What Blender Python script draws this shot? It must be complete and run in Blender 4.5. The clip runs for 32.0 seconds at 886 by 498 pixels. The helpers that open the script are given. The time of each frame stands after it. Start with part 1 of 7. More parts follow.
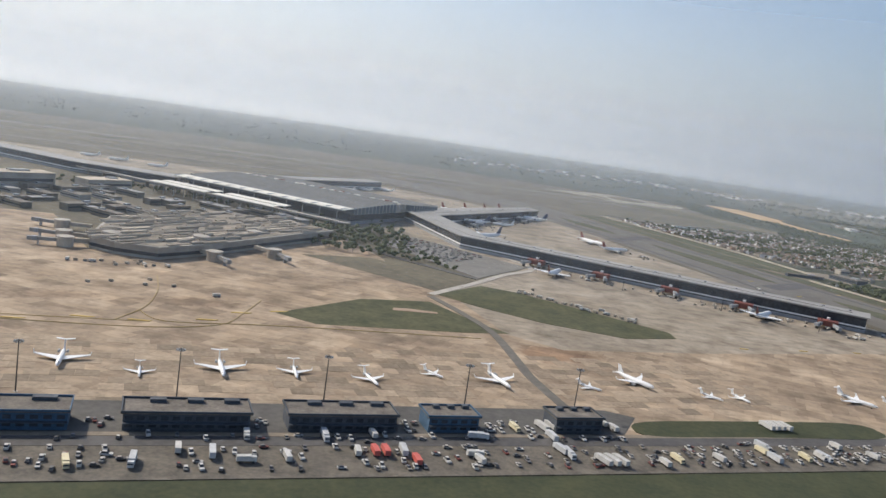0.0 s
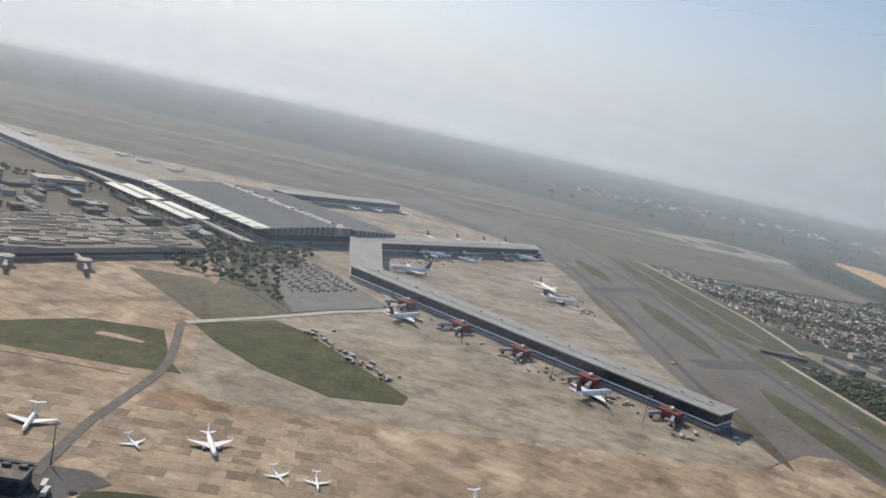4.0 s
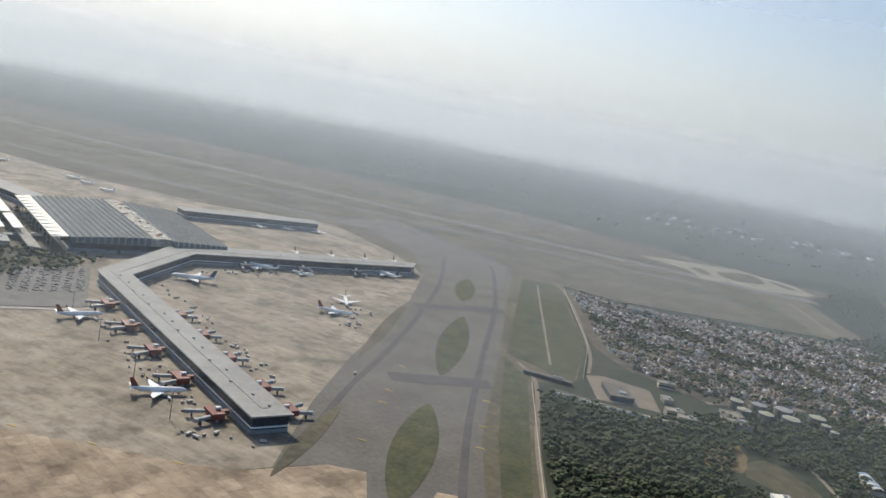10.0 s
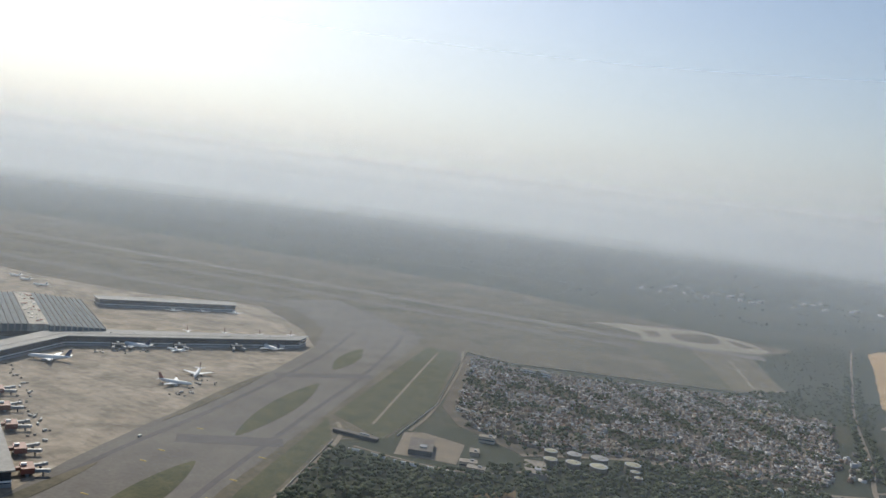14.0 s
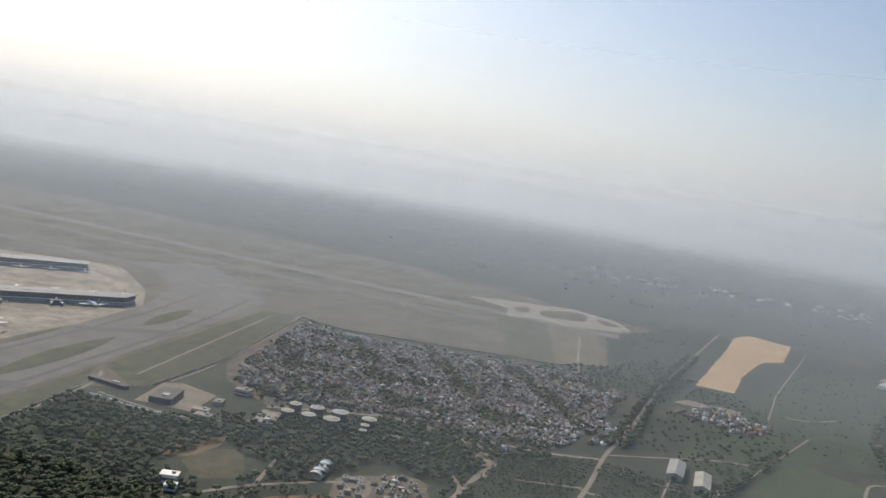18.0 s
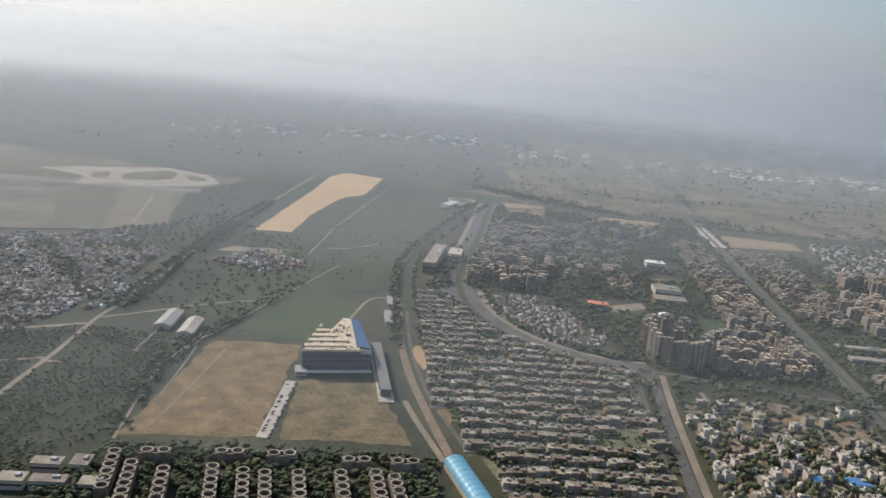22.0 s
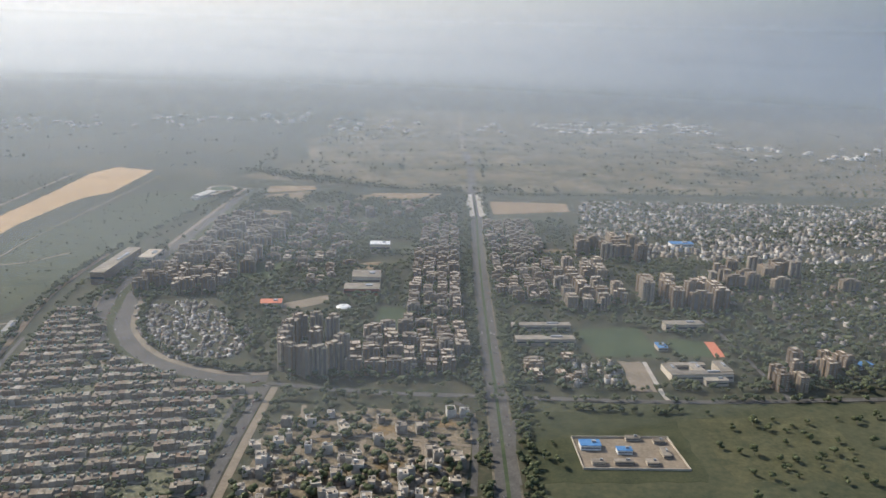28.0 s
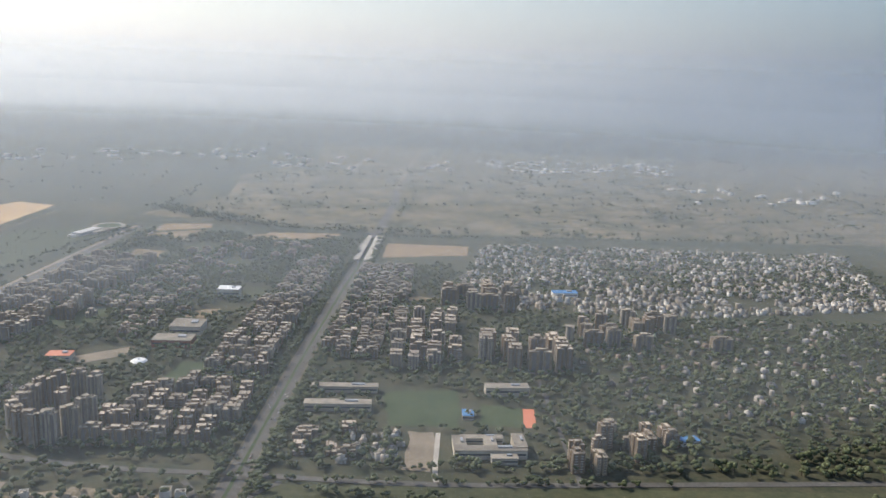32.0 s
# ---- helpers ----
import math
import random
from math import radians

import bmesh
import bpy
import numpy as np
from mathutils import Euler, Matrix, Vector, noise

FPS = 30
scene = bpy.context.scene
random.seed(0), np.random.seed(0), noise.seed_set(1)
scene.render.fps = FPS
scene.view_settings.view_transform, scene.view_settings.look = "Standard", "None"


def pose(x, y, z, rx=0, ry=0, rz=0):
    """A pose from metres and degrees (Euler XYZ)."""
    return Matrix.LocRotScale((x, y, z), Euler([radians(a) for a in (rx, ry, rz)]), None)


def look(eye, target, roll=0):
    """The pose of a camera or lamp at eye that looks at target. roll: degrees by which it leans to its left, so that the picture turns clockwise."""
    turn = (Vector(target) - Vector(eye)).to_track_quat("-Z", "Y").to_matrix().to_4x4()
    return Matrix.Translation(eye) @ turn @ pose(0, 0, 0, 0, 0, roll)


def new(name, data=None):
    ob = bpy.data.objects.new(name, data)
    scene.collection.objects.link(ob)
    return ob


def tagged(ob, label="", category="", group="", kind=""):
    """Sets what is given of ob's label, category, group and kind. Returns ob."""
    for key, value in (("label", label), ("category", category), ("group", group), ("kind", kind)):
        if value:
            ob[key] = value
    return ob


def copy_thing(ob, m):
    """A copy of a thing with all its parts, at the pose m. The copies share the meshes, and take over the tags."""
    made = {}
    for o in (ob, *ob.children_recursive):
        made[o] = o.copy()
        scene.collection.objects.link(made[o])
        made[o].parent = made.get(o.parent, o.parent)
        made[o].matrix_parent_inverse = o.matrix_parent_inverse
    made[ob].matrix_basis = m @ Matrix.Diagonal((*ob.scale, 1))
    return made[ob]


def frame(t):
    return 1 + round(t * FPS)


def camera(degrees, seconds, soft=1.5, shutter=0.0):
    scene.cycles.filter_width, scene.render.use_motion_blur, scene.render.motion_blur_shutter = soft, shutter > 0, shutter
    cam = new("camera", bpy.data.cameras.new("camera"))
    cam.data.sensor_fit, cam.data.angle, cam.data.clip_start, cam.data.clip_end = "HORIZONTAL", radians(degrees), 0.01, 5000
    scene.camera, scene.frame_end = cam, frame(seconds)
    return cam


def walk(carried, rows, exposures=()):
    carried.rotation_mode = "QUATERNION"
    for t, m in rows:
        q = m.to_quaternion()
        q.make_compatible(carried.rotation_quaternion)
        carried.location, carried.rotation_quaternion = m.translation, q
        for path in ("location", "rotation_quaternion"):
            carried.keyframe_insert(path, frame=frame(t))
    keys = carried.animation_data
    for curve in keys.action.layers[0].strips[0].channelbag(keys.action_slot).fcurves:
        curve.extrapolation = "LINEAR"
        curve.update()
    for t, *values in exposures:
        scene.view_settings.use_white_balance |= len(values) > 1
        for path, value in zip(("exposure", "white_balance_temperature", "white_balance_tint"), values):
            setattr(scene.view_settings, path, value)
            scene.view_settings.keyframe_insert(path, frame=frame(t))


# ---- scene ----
# The plan below is in metres of the real airport. K draws all of it smaller by one factor, so that
# an aircraft's climb stays within the pace that the camera is allowed.
K = 0.39
cam = camera(57.37, 32.0)
PATH = [
    (0, (0.46, -24.90, 58.69), (0.485, -5.115, 55.787), 8.38),
    (0.5, (17.55, -20.98, 61.80), (16.959, -1.255, 58.532), 11.99),
    (1, (34.85, -16.62, 65.29), (34.459, 3.133, 62.159), 13.74),
    (1.5, (52.30, -11.86, 69.04), (51.933, 7.947, 66.301), 12.95),
    (2, (69.86, -6.75, 72.95), (68.776, 13.036, 70.215), 11.91),
    (2.5, (87.50, -1.31, 76.93), (84.670, 18.330, 74.426), 12.78),
    (3, (105.19, 4.42, 80.93), (101.632, 23.905, 78.180), 12.69),
    (3.5, (122.90, 10.40, 84.87), (118.624, 29.705, 81.858), 12.63),
    (4, (140.59, 16.61, 88.71), (135.993, 35.799, 85.466), 12.36),
    (4.5, (158.24, 23.00, 92.40), (152.909, 41.952, 88.866), 12.20),
    (5, (175.84, 29.57, 95.93), (170.584, 48.528, 92.349), 11.77),
    (5.5, (193.37, 36.27, 99.26), (187.327, 54.991, 95.671), 11.75),
    (6, (210.80, 43.08, 102.39), (204.028, 61.552, 98.805), 12.15),
    (6.5, (228.12, 49.97, 105.30), (220.830, 68.203, 101.491), 10.40),
    (7, (245.32, 56.93, 107.99), (237.347, 74.808, 103.892), 9.20),
    (7.5, (262.39, 63.93, 110.47), (254.312, 81.805, 106.574), 10.55),
    (8, (279.33, 70.95, 112.74), (272.955, 89.745, 110.259), 15.89),
    (8.5, (296.11, 77.97, 114.81), (287.981, 95.927, 111.411), 12.94),
    (9, (312.75, 84.98, 116.70), (304.796, 102.980, 113.106), 12.61),
    (9.5, (329.23, 91.97, 118.42), (320.750, 109.794, 115.218), 11.08),
    (10, (345.56, 98.91, 119.99), (336.740, 116.559, 116.714), 11.10),
    (10.5, (361.72, 105.80, 121.44), (352.567, 123.161, 117.606), 11.11),
    (11, (377.73, 112.62, 122.77), (368.278, 129.750, 118.612), 9.24),
    (11.5, (393.57, 119.37, 124.02), (383.169, 136.215, 121.169), 6.98),
    (12, (409.26, 126.04, 125.20), (398.684, 143.015, 125.651), 7.53),
    (12.5, (424.79, 132.63, 126.33), (414.034, 149.488, 125.828), 7.33),
    (13, (440.17, 139.13, 127.43), (429.244, 155.873, 126.779), 7.70),
    (13.5, (455.40, 145.54, 128.52), (444.488, 162.274, 127.498), 7.41),
    (14, (470.48, 151.86, 129.63), (459.891, 168.768, 128.226), 7.11),
    (14.5, (485.42, 158.08, 130.75), (474.951, 175.051, 129.183), 7.27),
    (15, (500.22, 164.21, 131.91), (491.149, 181.944, 130.085), 8.79),
    (15.5, (514.90, 170.26, 133.11), (505.807, 187.965, 131.136), 8.62),
    (16, (529.44, 176.22, 134.38), (520.294, 193.882, 132.277), 8.40),
    (16.5, (543.87, 182.10, 135.70), (533.182, 198.891, 133.710), 9.93),
    (17, (558.18, 187.91, 137.10), (547.314, 204.597, 135.210), 9.68),
    (17.5, (572.38, 193.66, 138.56), (561.725, 210.464, 136.574), 9.21),
    (18, (586.49, 199.34, 140.09), (576.296, 216.456, 138.259), 9.37),
    (18.5, (600.49, 204.98, 141.69), (590.203, 221.998, 139.558), 8.56),
    (19, (614.41, 210.58, 143.36), (604.147, 227.570, 140.899), 6.76),
    (19.5, (628.25, 216.15, 145.07), (619.290, 233.816, 142.300), 7.68),
    (20, (642.01, 221.70, 146.83), (634.192, 239.925, 144.221), 9.14),
    (20.5, (655.70, 227.25, 148.62), (649.754, 246.051, 145.313), 7.95),
    (21, (669.33, 232.79, 150.43), (666.659, 252.262, 146.721), 8.26),
    (21.5, (682.91, 238.35, 152.25), (680.273, 257.741, 148.098), 7.03),
    (22, (696.44, 243.94, 154.05), (693.673, 263.244, 149.596), 5.74),
    (22.5, (709.92, 249.57, 155.82), (708.613, 269.047, 151.472), 6.44),
    (23, (723.38, 255.25, 157.54), (721.931, 274.659, 152.959), 5.43),
    (23.5, (736.81, 260.98, 159.20), (735.444, 280.324, 154.299), 5.02),
    (24, (750.23, 266.79, 160.77), (748.231, 286.243, 156.577), 4.79),
    (24.5, (763.63, 272.68, 162.23), (761.198, 292.203, 158.658), 4.23),
    (25, (777.04, 278.65, 163.58), (775.466, 298.095, 159.162), 4.51),
    (25.5, (790.45, 284.73, 164.79), (789.109, 304.175, 160.321), 4.19),
    (26, (803.88, 290.90, 165.84), (804.009, 310.269, 160.850), 2.93),
    (26.5, (817.34, 297.19, 166.74), (817.382, 316.495, 161.509), 2.56),
    (27, (830.84, 303.59, 167.46), (830.813, 322.834, 162.012), 2.13),
    (27.5, (844.39, 310.11, 168.01), (843.124, 329.387, 162.844), 2.01),
    (28, (858.00, 316.74, 168.39), (857.132, 336.058, 163.275), 1.60),
    (28.5, (871.68, 323.49, 168.60), (870.820, 342.868, 163.718), 1.63),
    (29, (885.46, 330.35, 168.65), (883.913, 349.781, 164.152), 1.80),
    (29.5, (899.33, 337.32, 168.56), (897.543, 356.783, 164.303), 2.57),
    (30, (913.32, 344.39, 168.35), (911.583, 363.826, 163.977), 2.95),
    (30.5, (927.45, 351.54, 168.07), (925.662, 370.983, 163.731), 2.47),
    (31, (941.74, 358.77, 167.75), (940.120, 378.193, 163.273), 2.58),
    (31.5, (956.19, 366.05, 167.44), (955.047, 385.550, 163.156), 2.48),
    (32, (970.84, 373.36, 167.21), (969.646, 392.870, 162.965), 2.20),
]
EXPOSURES = [(0.0, 0.24, 6500, 10), (2.5, 0.13, 6500, 10), (6.0, 0.1, 6500, 9), (9.0, 0.06, 6500, 8), (11.0, -0.03, 6450, 7), (12.0, -0.2, 6450, 7), (16.0, -0.14, 6500, 8), (19.0, -0.04, 6600, 10), (21.0, 0.12, 6650, 10), (26.0, 0.27, 6600, 10), (32.0, 0.37, 6600, 10)]
walk(cam, [(t, look(eye, target, roll)) for t, eye, target, roll in PATH], EXPOSURES)

# ---- light ----
SUN_AZ, SUN_EL = 60.0, 38.0   # degrees to the left of +y, and above the horizon
world = bpy.data.worlds.new("hazy_sky")
scene.world = world
world.use_nodes = True
wn = world.node_tree.nodes
sky = wn.new("ShaderNodeTexSky")
sky.sky_type = "NISHITA"
sky.sun_disc = False
sky.sun_elevation, sky.sun_rotation = radians(SUN_EL), radians(-SUN_AZ)
sky.air_density, sky.dust_density, sky.ozone_density = 1.0, 2.0, 3.0
wn["Background"].inputs[1].default_value = 0.13
world.node_tree.links.new(sky.outputs[0], wn["Background"].inputs[0])
sun = new("sun", bpy.data.lights.new("sun", "SUN"))
sun.data.energy, sun.data.angle, sun.data.color = 3.4, radians(0.9), (1.0, 0.92, 0.79)
to_sun = Vector((-math.sin(radians(SUN_AZ)) * math.cos(radians(SUN_EL)), math.cos(radians(SUN_AZ)) * math.cos(radians(SUN_EL)), math.sin(radians(SUN_EL))))
sun.matrix_world = look(to_sun * 800, (0, 0, 0))

# ---- materials ----
def nodes_of(name):
    m = bpy.data.materials.new(name)
    m.use_nodes = True
    n, l = m.node_tree.nodes, m.node_tree.links
    return m, n, l, n["Principled BSDF"]


def noise_node(n, l, coord, size, detail=4.0, rough=0.6):
    """Noise whose blotches are about `size` real metres across."""
    t = n.new("ShaderNodeTexNoise")
    t.inputs["Scale"].default_value = 1.0 / (size * K)
    t.inputs["Detail"].default_value = detail
    t.inputs["Roughness"].default_value = rough
    l.new(coord, t.inputs["Vector"])
    return t.outputs["Fac"]


def ramp_node(n, l, fac, stops):
    r = n.new("ShaderNodeValToRGB")
    e = r.color_ramp.elements
    while len(e) < len(stops):
        e.new(0.5)
    for i, (p, c) in enumerate(stops):
        e[i].position, e[i].color = p, (*c, 1)
    l.new(fac, r.inputs[0])
    return r.outputs[0]


def mix_node(n, l, fac, a, b, kind="MIX"):
    m = n.new("ShaderNodeMix")
    m.data_type, m.blend_type = "RGBA", kind
    for sock, v in ((m.inputs[0], fac), (m.inputs[6], a), (m.inputs[7], b)):
        if isinstance(v, (int, float)):
            sock.default_value = v
        elif isinstance(v, tuple):
            sock.default_value = (*v, 1)
        else:
            l.new(v, sock)
    return m.outputs[2]


def mat(name, a, b, big=20.0, small=2.0, rough=0.85, metal=0.0, spread=0.0, bump=0.0, island=False):
    """A surface of two tones mottled at two sizes (real metres); spread: how far single pieces differ in brightness."""
    m, n, l, p = nodes_of(name)
    co = n.new("ShaderNodeNewGeometry").outputs["Position"]
    f1, f2 = noise_node(n, l, co, big), noise_node(n, l, co, small, 3.0)
    s = n.new("ShaderNodeMath")
    s.operation = "MULTIPLY_ADD"
    s.inputs[1].default_value = 0.45
    l.new(f2, s.inputs[0])
    h = n.new("ShaderNodeMath")
    h.operation = "MULTIPLY"
    h.inputs[1].default_value = 0.55
    l.new(f1, h.inputs[0])
    l.new(h.outputs[0], s.inputs[2])
    col = ramp_node(n, l, s.outputs[0], [(0.36, a), (0.64, b)])
    if spread:
        src = n.new("ShaderNodeNewGeometry").outputs["Random Per Island"] if island else n.new("ShaderNodeObjectInfo").outputs["Random"]
        lo, hi = 1 - spread, 1 + spread * 0.6
        col = mix_node(n, l, 1.0, col, ramp_node(n, l, src, [(0, (lo, lo, lo)), (1, (hi, hi, hi))]), "MULTIPLY")
    l.new(col, p.inputs["Base Color"])
    p.inputs["Roughness"].default_value, p.inputs["Metallic"].default_value = rough, metal
    if bump:
        bn = n.new("ShaderNodeBump")
        bn.inputs["Strength"].default_value, bn.inputs["Distance"].default_value = bump, 0.3
        l.new(f2, bn.inputs["Height"])
        l.new(bn.outputs[0], p.inputs["Normal"])
    return m


def palette(name, colours, island=True, rough=0.9, grime=6.0):
    """One coat out of several for each house or piece, with grime on top."""
    m, n, l, p = nodes_of(name)
    src = n.new("ShaderNodeNewGeometry").outputs["Random Per Island"] if island else n.new("ShaderNodeObjectInfo").outputs["Random"]
    r = n.new("ShaderNodeValToRGB")
    r.color_ramp.interpolation = "CONSTANT"
    e = r.color_ramp.elements
    while len(e) < len(colours):
        e.new(0.5)
    for i, c in enumerate(colours):
        e[i].position, e[i].color = i / len(colours), (*c, 1)
    l.new(src, r.inputs[0])
    co = n.new("ShaderNodeNewGeometry").outputs["Position"]
    g = ramp_node(n, l, noise_node(n, l, co, grime), [(0.3, (0.62, 0.6, 0.57)), (0.62, (1, 1, 1))])
    l.new(mix_node(n, l, 1.0, r.outputs[0], g, "MULTIPLY"), p.inputs["Base Color"])
    p.inputs["Roughness"].default_value = rough
    return m


def plain_ground():
    """Scrub, dry fields and bare earth, mottled from 400 m down to 3 m."""
    m, n, l, p = nodes_of("plain_earth_and_scrub")
    co = n.new("ShaderNodeTexCoord").outputs["Object"]
    a = ramp_node(n, l, noise_node(n, l, co, 260, 5), [(0.38, (0.022, 0.033, 0.018)), (0.54, (0.045, 0.052, 0.028)), (0.7, (0.13, 0.11, 0.066))])
    b = ramp_node(n, l, noise_node(n, l, co, 40, 6, 0.7), [(0.36, (0.016, 0.025, 0.012)), (0.56, (0.05, 0.052, 0.028)), (0.72, (0.14, 0.115, 0.07))])
    c = ramp_node(n, l, noise_node(n, l, co, 6, 3), [(0.35, (0.6, 0.6, 0.6)), (0.65, (1.3, 1.28, 1.25))])
    l.new(mix_node(n, l, 1.0, mix_node(n, l, 0.5, a, b), c, "MULTIPLY"), p.inputs["Base Color"])
    p.inputs["Roughness"].default_value = 0.95
    return m


def slab_concrete(name, tones, slab=(25.0, 12.0), turn=20.0, patchy=0.5, streaky=0.25, stains=()):
    """Concrete paving: slabs of differing age, tar-dark joints, tyre marks and dust drifts."""
    m, n, l, p = nodes_of(name)
    co = n.new("ShaderNodeTexCoord").outputs["Object"]
    mp = n.new("ShaderNodeMapping")
    mp.inputs["Rotation"].default_value[2] = radians(turn)
    l.new(co, mp.inputs[0])
    b = n.new("ShaderNodeTexBrick")
    b.inputs["Scale"].default_value = 1.0 / K
    b.inputs["Brick Width"].default_value, b.inputs["Row Height"].default_value = slab
    b.inputs["Mortar Size"].default_value = 0.12
    b.offset = 0.35
    b.inputs["Color1"].default_value, b.inputs["Color2"].default_value = (0.25, 0.25, 0.25, 1), (0.75, 0.75, 0.75, 1)
    b.inputs["Mortar"].default_value = (0.12, 0.12, 0.12, 1)
    l.new(mp.outputs[0], b.inputs["Vector"])
    drift = noise_node(n, l, co, 90, 5, 0.65)
    st = n.new("ShaderNodeMapping")
    st.inputs["Rotation"].default_value[2] = radians(turn + 62)
    st.inputs["Scale"].default_value = (0.12, 1.0, 1.0)
    l.new(co, st.inputs[0])
    streak = noise_node(n, l, st.outputs[0], 7, 4, 0.6)
    base = ramp_node(n, l, drift, [(0.32, tones[0]), (0.5, tones[1]), (0.68, tones[2])])
    fleck = noise_node(n, l, co, 14, 4, 0.7)
    base = mix_node(n, l, 0.6, base, ramp_node(n, l, fleck, [(0.33, (0.6, 0.57, 0.55)), (0.5, (1, 1, 1)), (0.68, (1.2, 1.18, 1.15))]), "MULTIPLY")
    base = mix_node(n, l, patchy, base, ramp_node(n, l, b.outputs["Color"], [(0.1, (0.55, 0.52, 0.5)), (0.8, (1.25, 1.25, 1.25))]), "MULTIPLY")
    base = mix_node(n, l, streaky, base, ramp_node(n, l, streak, [(0.36, (0.55, 0.53, 0.5)), (0.56, (1.1, 1.1, 1.1))]), "MULTIPLY")
    blot = noise_node(n, l, co, 34, 5, 0.6)
    base = mix_node(n, l, 0.75, base, ramp_node(n, l, blot, [(0.36, (0.6, 0.56, 0.52)), (0.5, (1, 1, 1)), (0.64, (1.14, 1.1, 1.05))]), "MULTIPLY")
    for x, y, rx, ry, a, tone in stains:
        e = n.new("ShaderNodeMapping")
        e.vector_type = "TEXTURE"
        e.inputs["Location"].default_value = (x * K, y * K, 0)
        e.inputs["Rotation"].default_value[2] = radians(a)
        e.inputs["Scale"].default_value = (rx * K, ry * K, 1000)
        l.new(co, e.inputs[0])
        d = n.new("ShaderNodeVectorMath")
        d.operation = "LENGTH"
        l.new(e.outputs[0], d.inputs[0])
        s = n.new("ShaderNodeMath")
        s.operation = "MULTIPLY_ADD"
        s.inputs[1].default_value = 0.8
        l.new(fleck, s.inputs[0])
        l.new(d.outputs["Value"], s.inputs[2])
        base = mix_node(n, l, 1.0, base, ramp_node(n, l, s.outputs[0], [(0.0, tone), (0.72, tone), (1.0, (1, 1, 1))]), "MULTIPLY")
    l.new(base, p.inputs["Base Color"])
    p.inputs["Roughness"].default_value = 0.9
    return m


def painted_haze(name, stops, top, tone, passing=0.6):
    """Dusty haze painted on a see-through sheet; stops: (height in real metres, how much of the light behind it is
    lost).
    """
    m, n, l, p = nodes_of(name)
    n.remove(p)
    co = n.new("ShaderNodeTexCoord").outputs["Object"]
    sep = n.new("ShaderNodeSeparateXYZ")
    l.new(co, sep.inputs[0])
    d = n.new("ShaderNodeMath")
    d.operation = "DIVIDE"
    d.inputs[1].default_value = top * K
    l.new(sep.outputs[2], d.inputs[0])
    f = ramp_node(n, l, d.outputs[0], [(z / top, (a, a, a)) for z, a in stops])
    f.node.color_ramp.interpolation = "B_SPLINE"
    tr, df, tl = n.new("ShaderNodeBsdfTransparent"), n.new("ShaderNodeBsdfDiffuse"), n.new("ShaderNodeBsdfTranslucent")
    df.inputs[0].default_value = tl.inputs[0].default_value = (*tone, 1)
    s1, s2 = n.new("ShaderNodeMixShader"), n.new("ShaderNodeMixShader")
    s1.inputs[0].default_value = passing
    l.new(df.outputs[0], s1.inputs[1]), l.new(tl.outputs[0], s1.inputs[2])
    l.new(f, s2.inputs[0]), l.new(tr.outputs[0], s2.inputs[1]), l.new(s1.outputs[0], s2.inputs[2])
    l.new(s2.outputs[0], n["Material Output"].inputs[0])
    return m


EARTH = plain_ground()
STATION_BLUE = mat("deep_blue_sheet", (0.03, 0.085, 0.19), (0.05, 0.125, 0.26), 10, 1, 0.8)
COLONY = palette("colony_walls", [(0.28, 0.24, 0.195), (0.18, 0.155, 0.13), (0.38, 0.35, 0.31), (0.24, 0.18, 0.135), (0.15, 0.135, 0.12), (0.22, 0.19, 0.16), (0.5, 0.47, 0.43)])
TANK_SIDE = mat("stained_tank_side", (0.1, 0.09, 0.07), (0.2, 0.175, 0.135), 5, 1, 0.8)
TANK_TOP = mat("yellowed_tank_top", (0.26, 0.25, 0.17), (0.4, 0.38, 0.26), 6, 1, 0.85)
VERGE = mat("olive_verge", (0.025, 0.034, 0.012), (0.062, 0.066, 0.027), 22, 3, 0.95)
BALLAST = mat("railway_ballast", (0.125, 0.095, 0.064), (0.24, 0.182, 0.12), 12, 2, 0.95)
WINDOWS = mat("window_bays", (0.11, 0.095, 0.08), (0.2, 0.17, 0.14), 5, 1, 0.5)
DUSTY_WHITE = mat("dusty_white_paint", (0.42, 0.405, 0.375), (0.56, 0.54, 0.5), 4, 1, 0.6)
APRON = slab_concrete("apron_concrete", ((0.222, 0.166, 0.112), (0.34, 0.26, 0.178), (0.437, 0.342, 0.24)), (17, 15), 20, 0.8, 0.3, ((-172, 512, 74, 26, 20, (0.62, 0.58, 0.55)), (-259, 478, 60, 26, 20, (0.66, 0.62, 0.6)), (96, 515, 70, 42, 25, (0.72, 0.6, 0.52)), (-60, 745, 55, 60, 60, (0.7, 0.7, 0.68))))
APRON_FAR = slab_concrete("pier_apron_concrete", ((0.205, 0.173, 0.128), (0.295, 0.25, 0.19), (0.37, 0.318, 0.247)), (30, 15), -22, 0.35, 0.3)
ASPHALT = mat("taxiway_asphalt", (0.1, 0.09, 0.076), (0.165, 0.148, 0.125), 60, 5, 0.9)
ASPHALT_DARK = mat("worn_tyre_track", (0.06, 0.056, 0.054), (0.1, 0.093, 0.087), 30, 4, 0.85)
ROAD = mat("road_asphalt", (0.065, 0.062, 0.057), (0.12, 0.112, 0.1), 40, 4, 0.9)
DUSTY = mat("dusty_road", (0.165, 0.135, 0.097), (0.27, 0.22, 0.162), 30, 4, 0.95)
SAND = mat("bare_sand", (0.37, 0.24, 0.12), (0.54, 0.37, 0.195), 60, 6, 0.95)
DRYFIELD = mat("dry_field", (0.078, 0.06, 0.029), (0.25, 0.168, 0.08), 28, 4, 0.95)
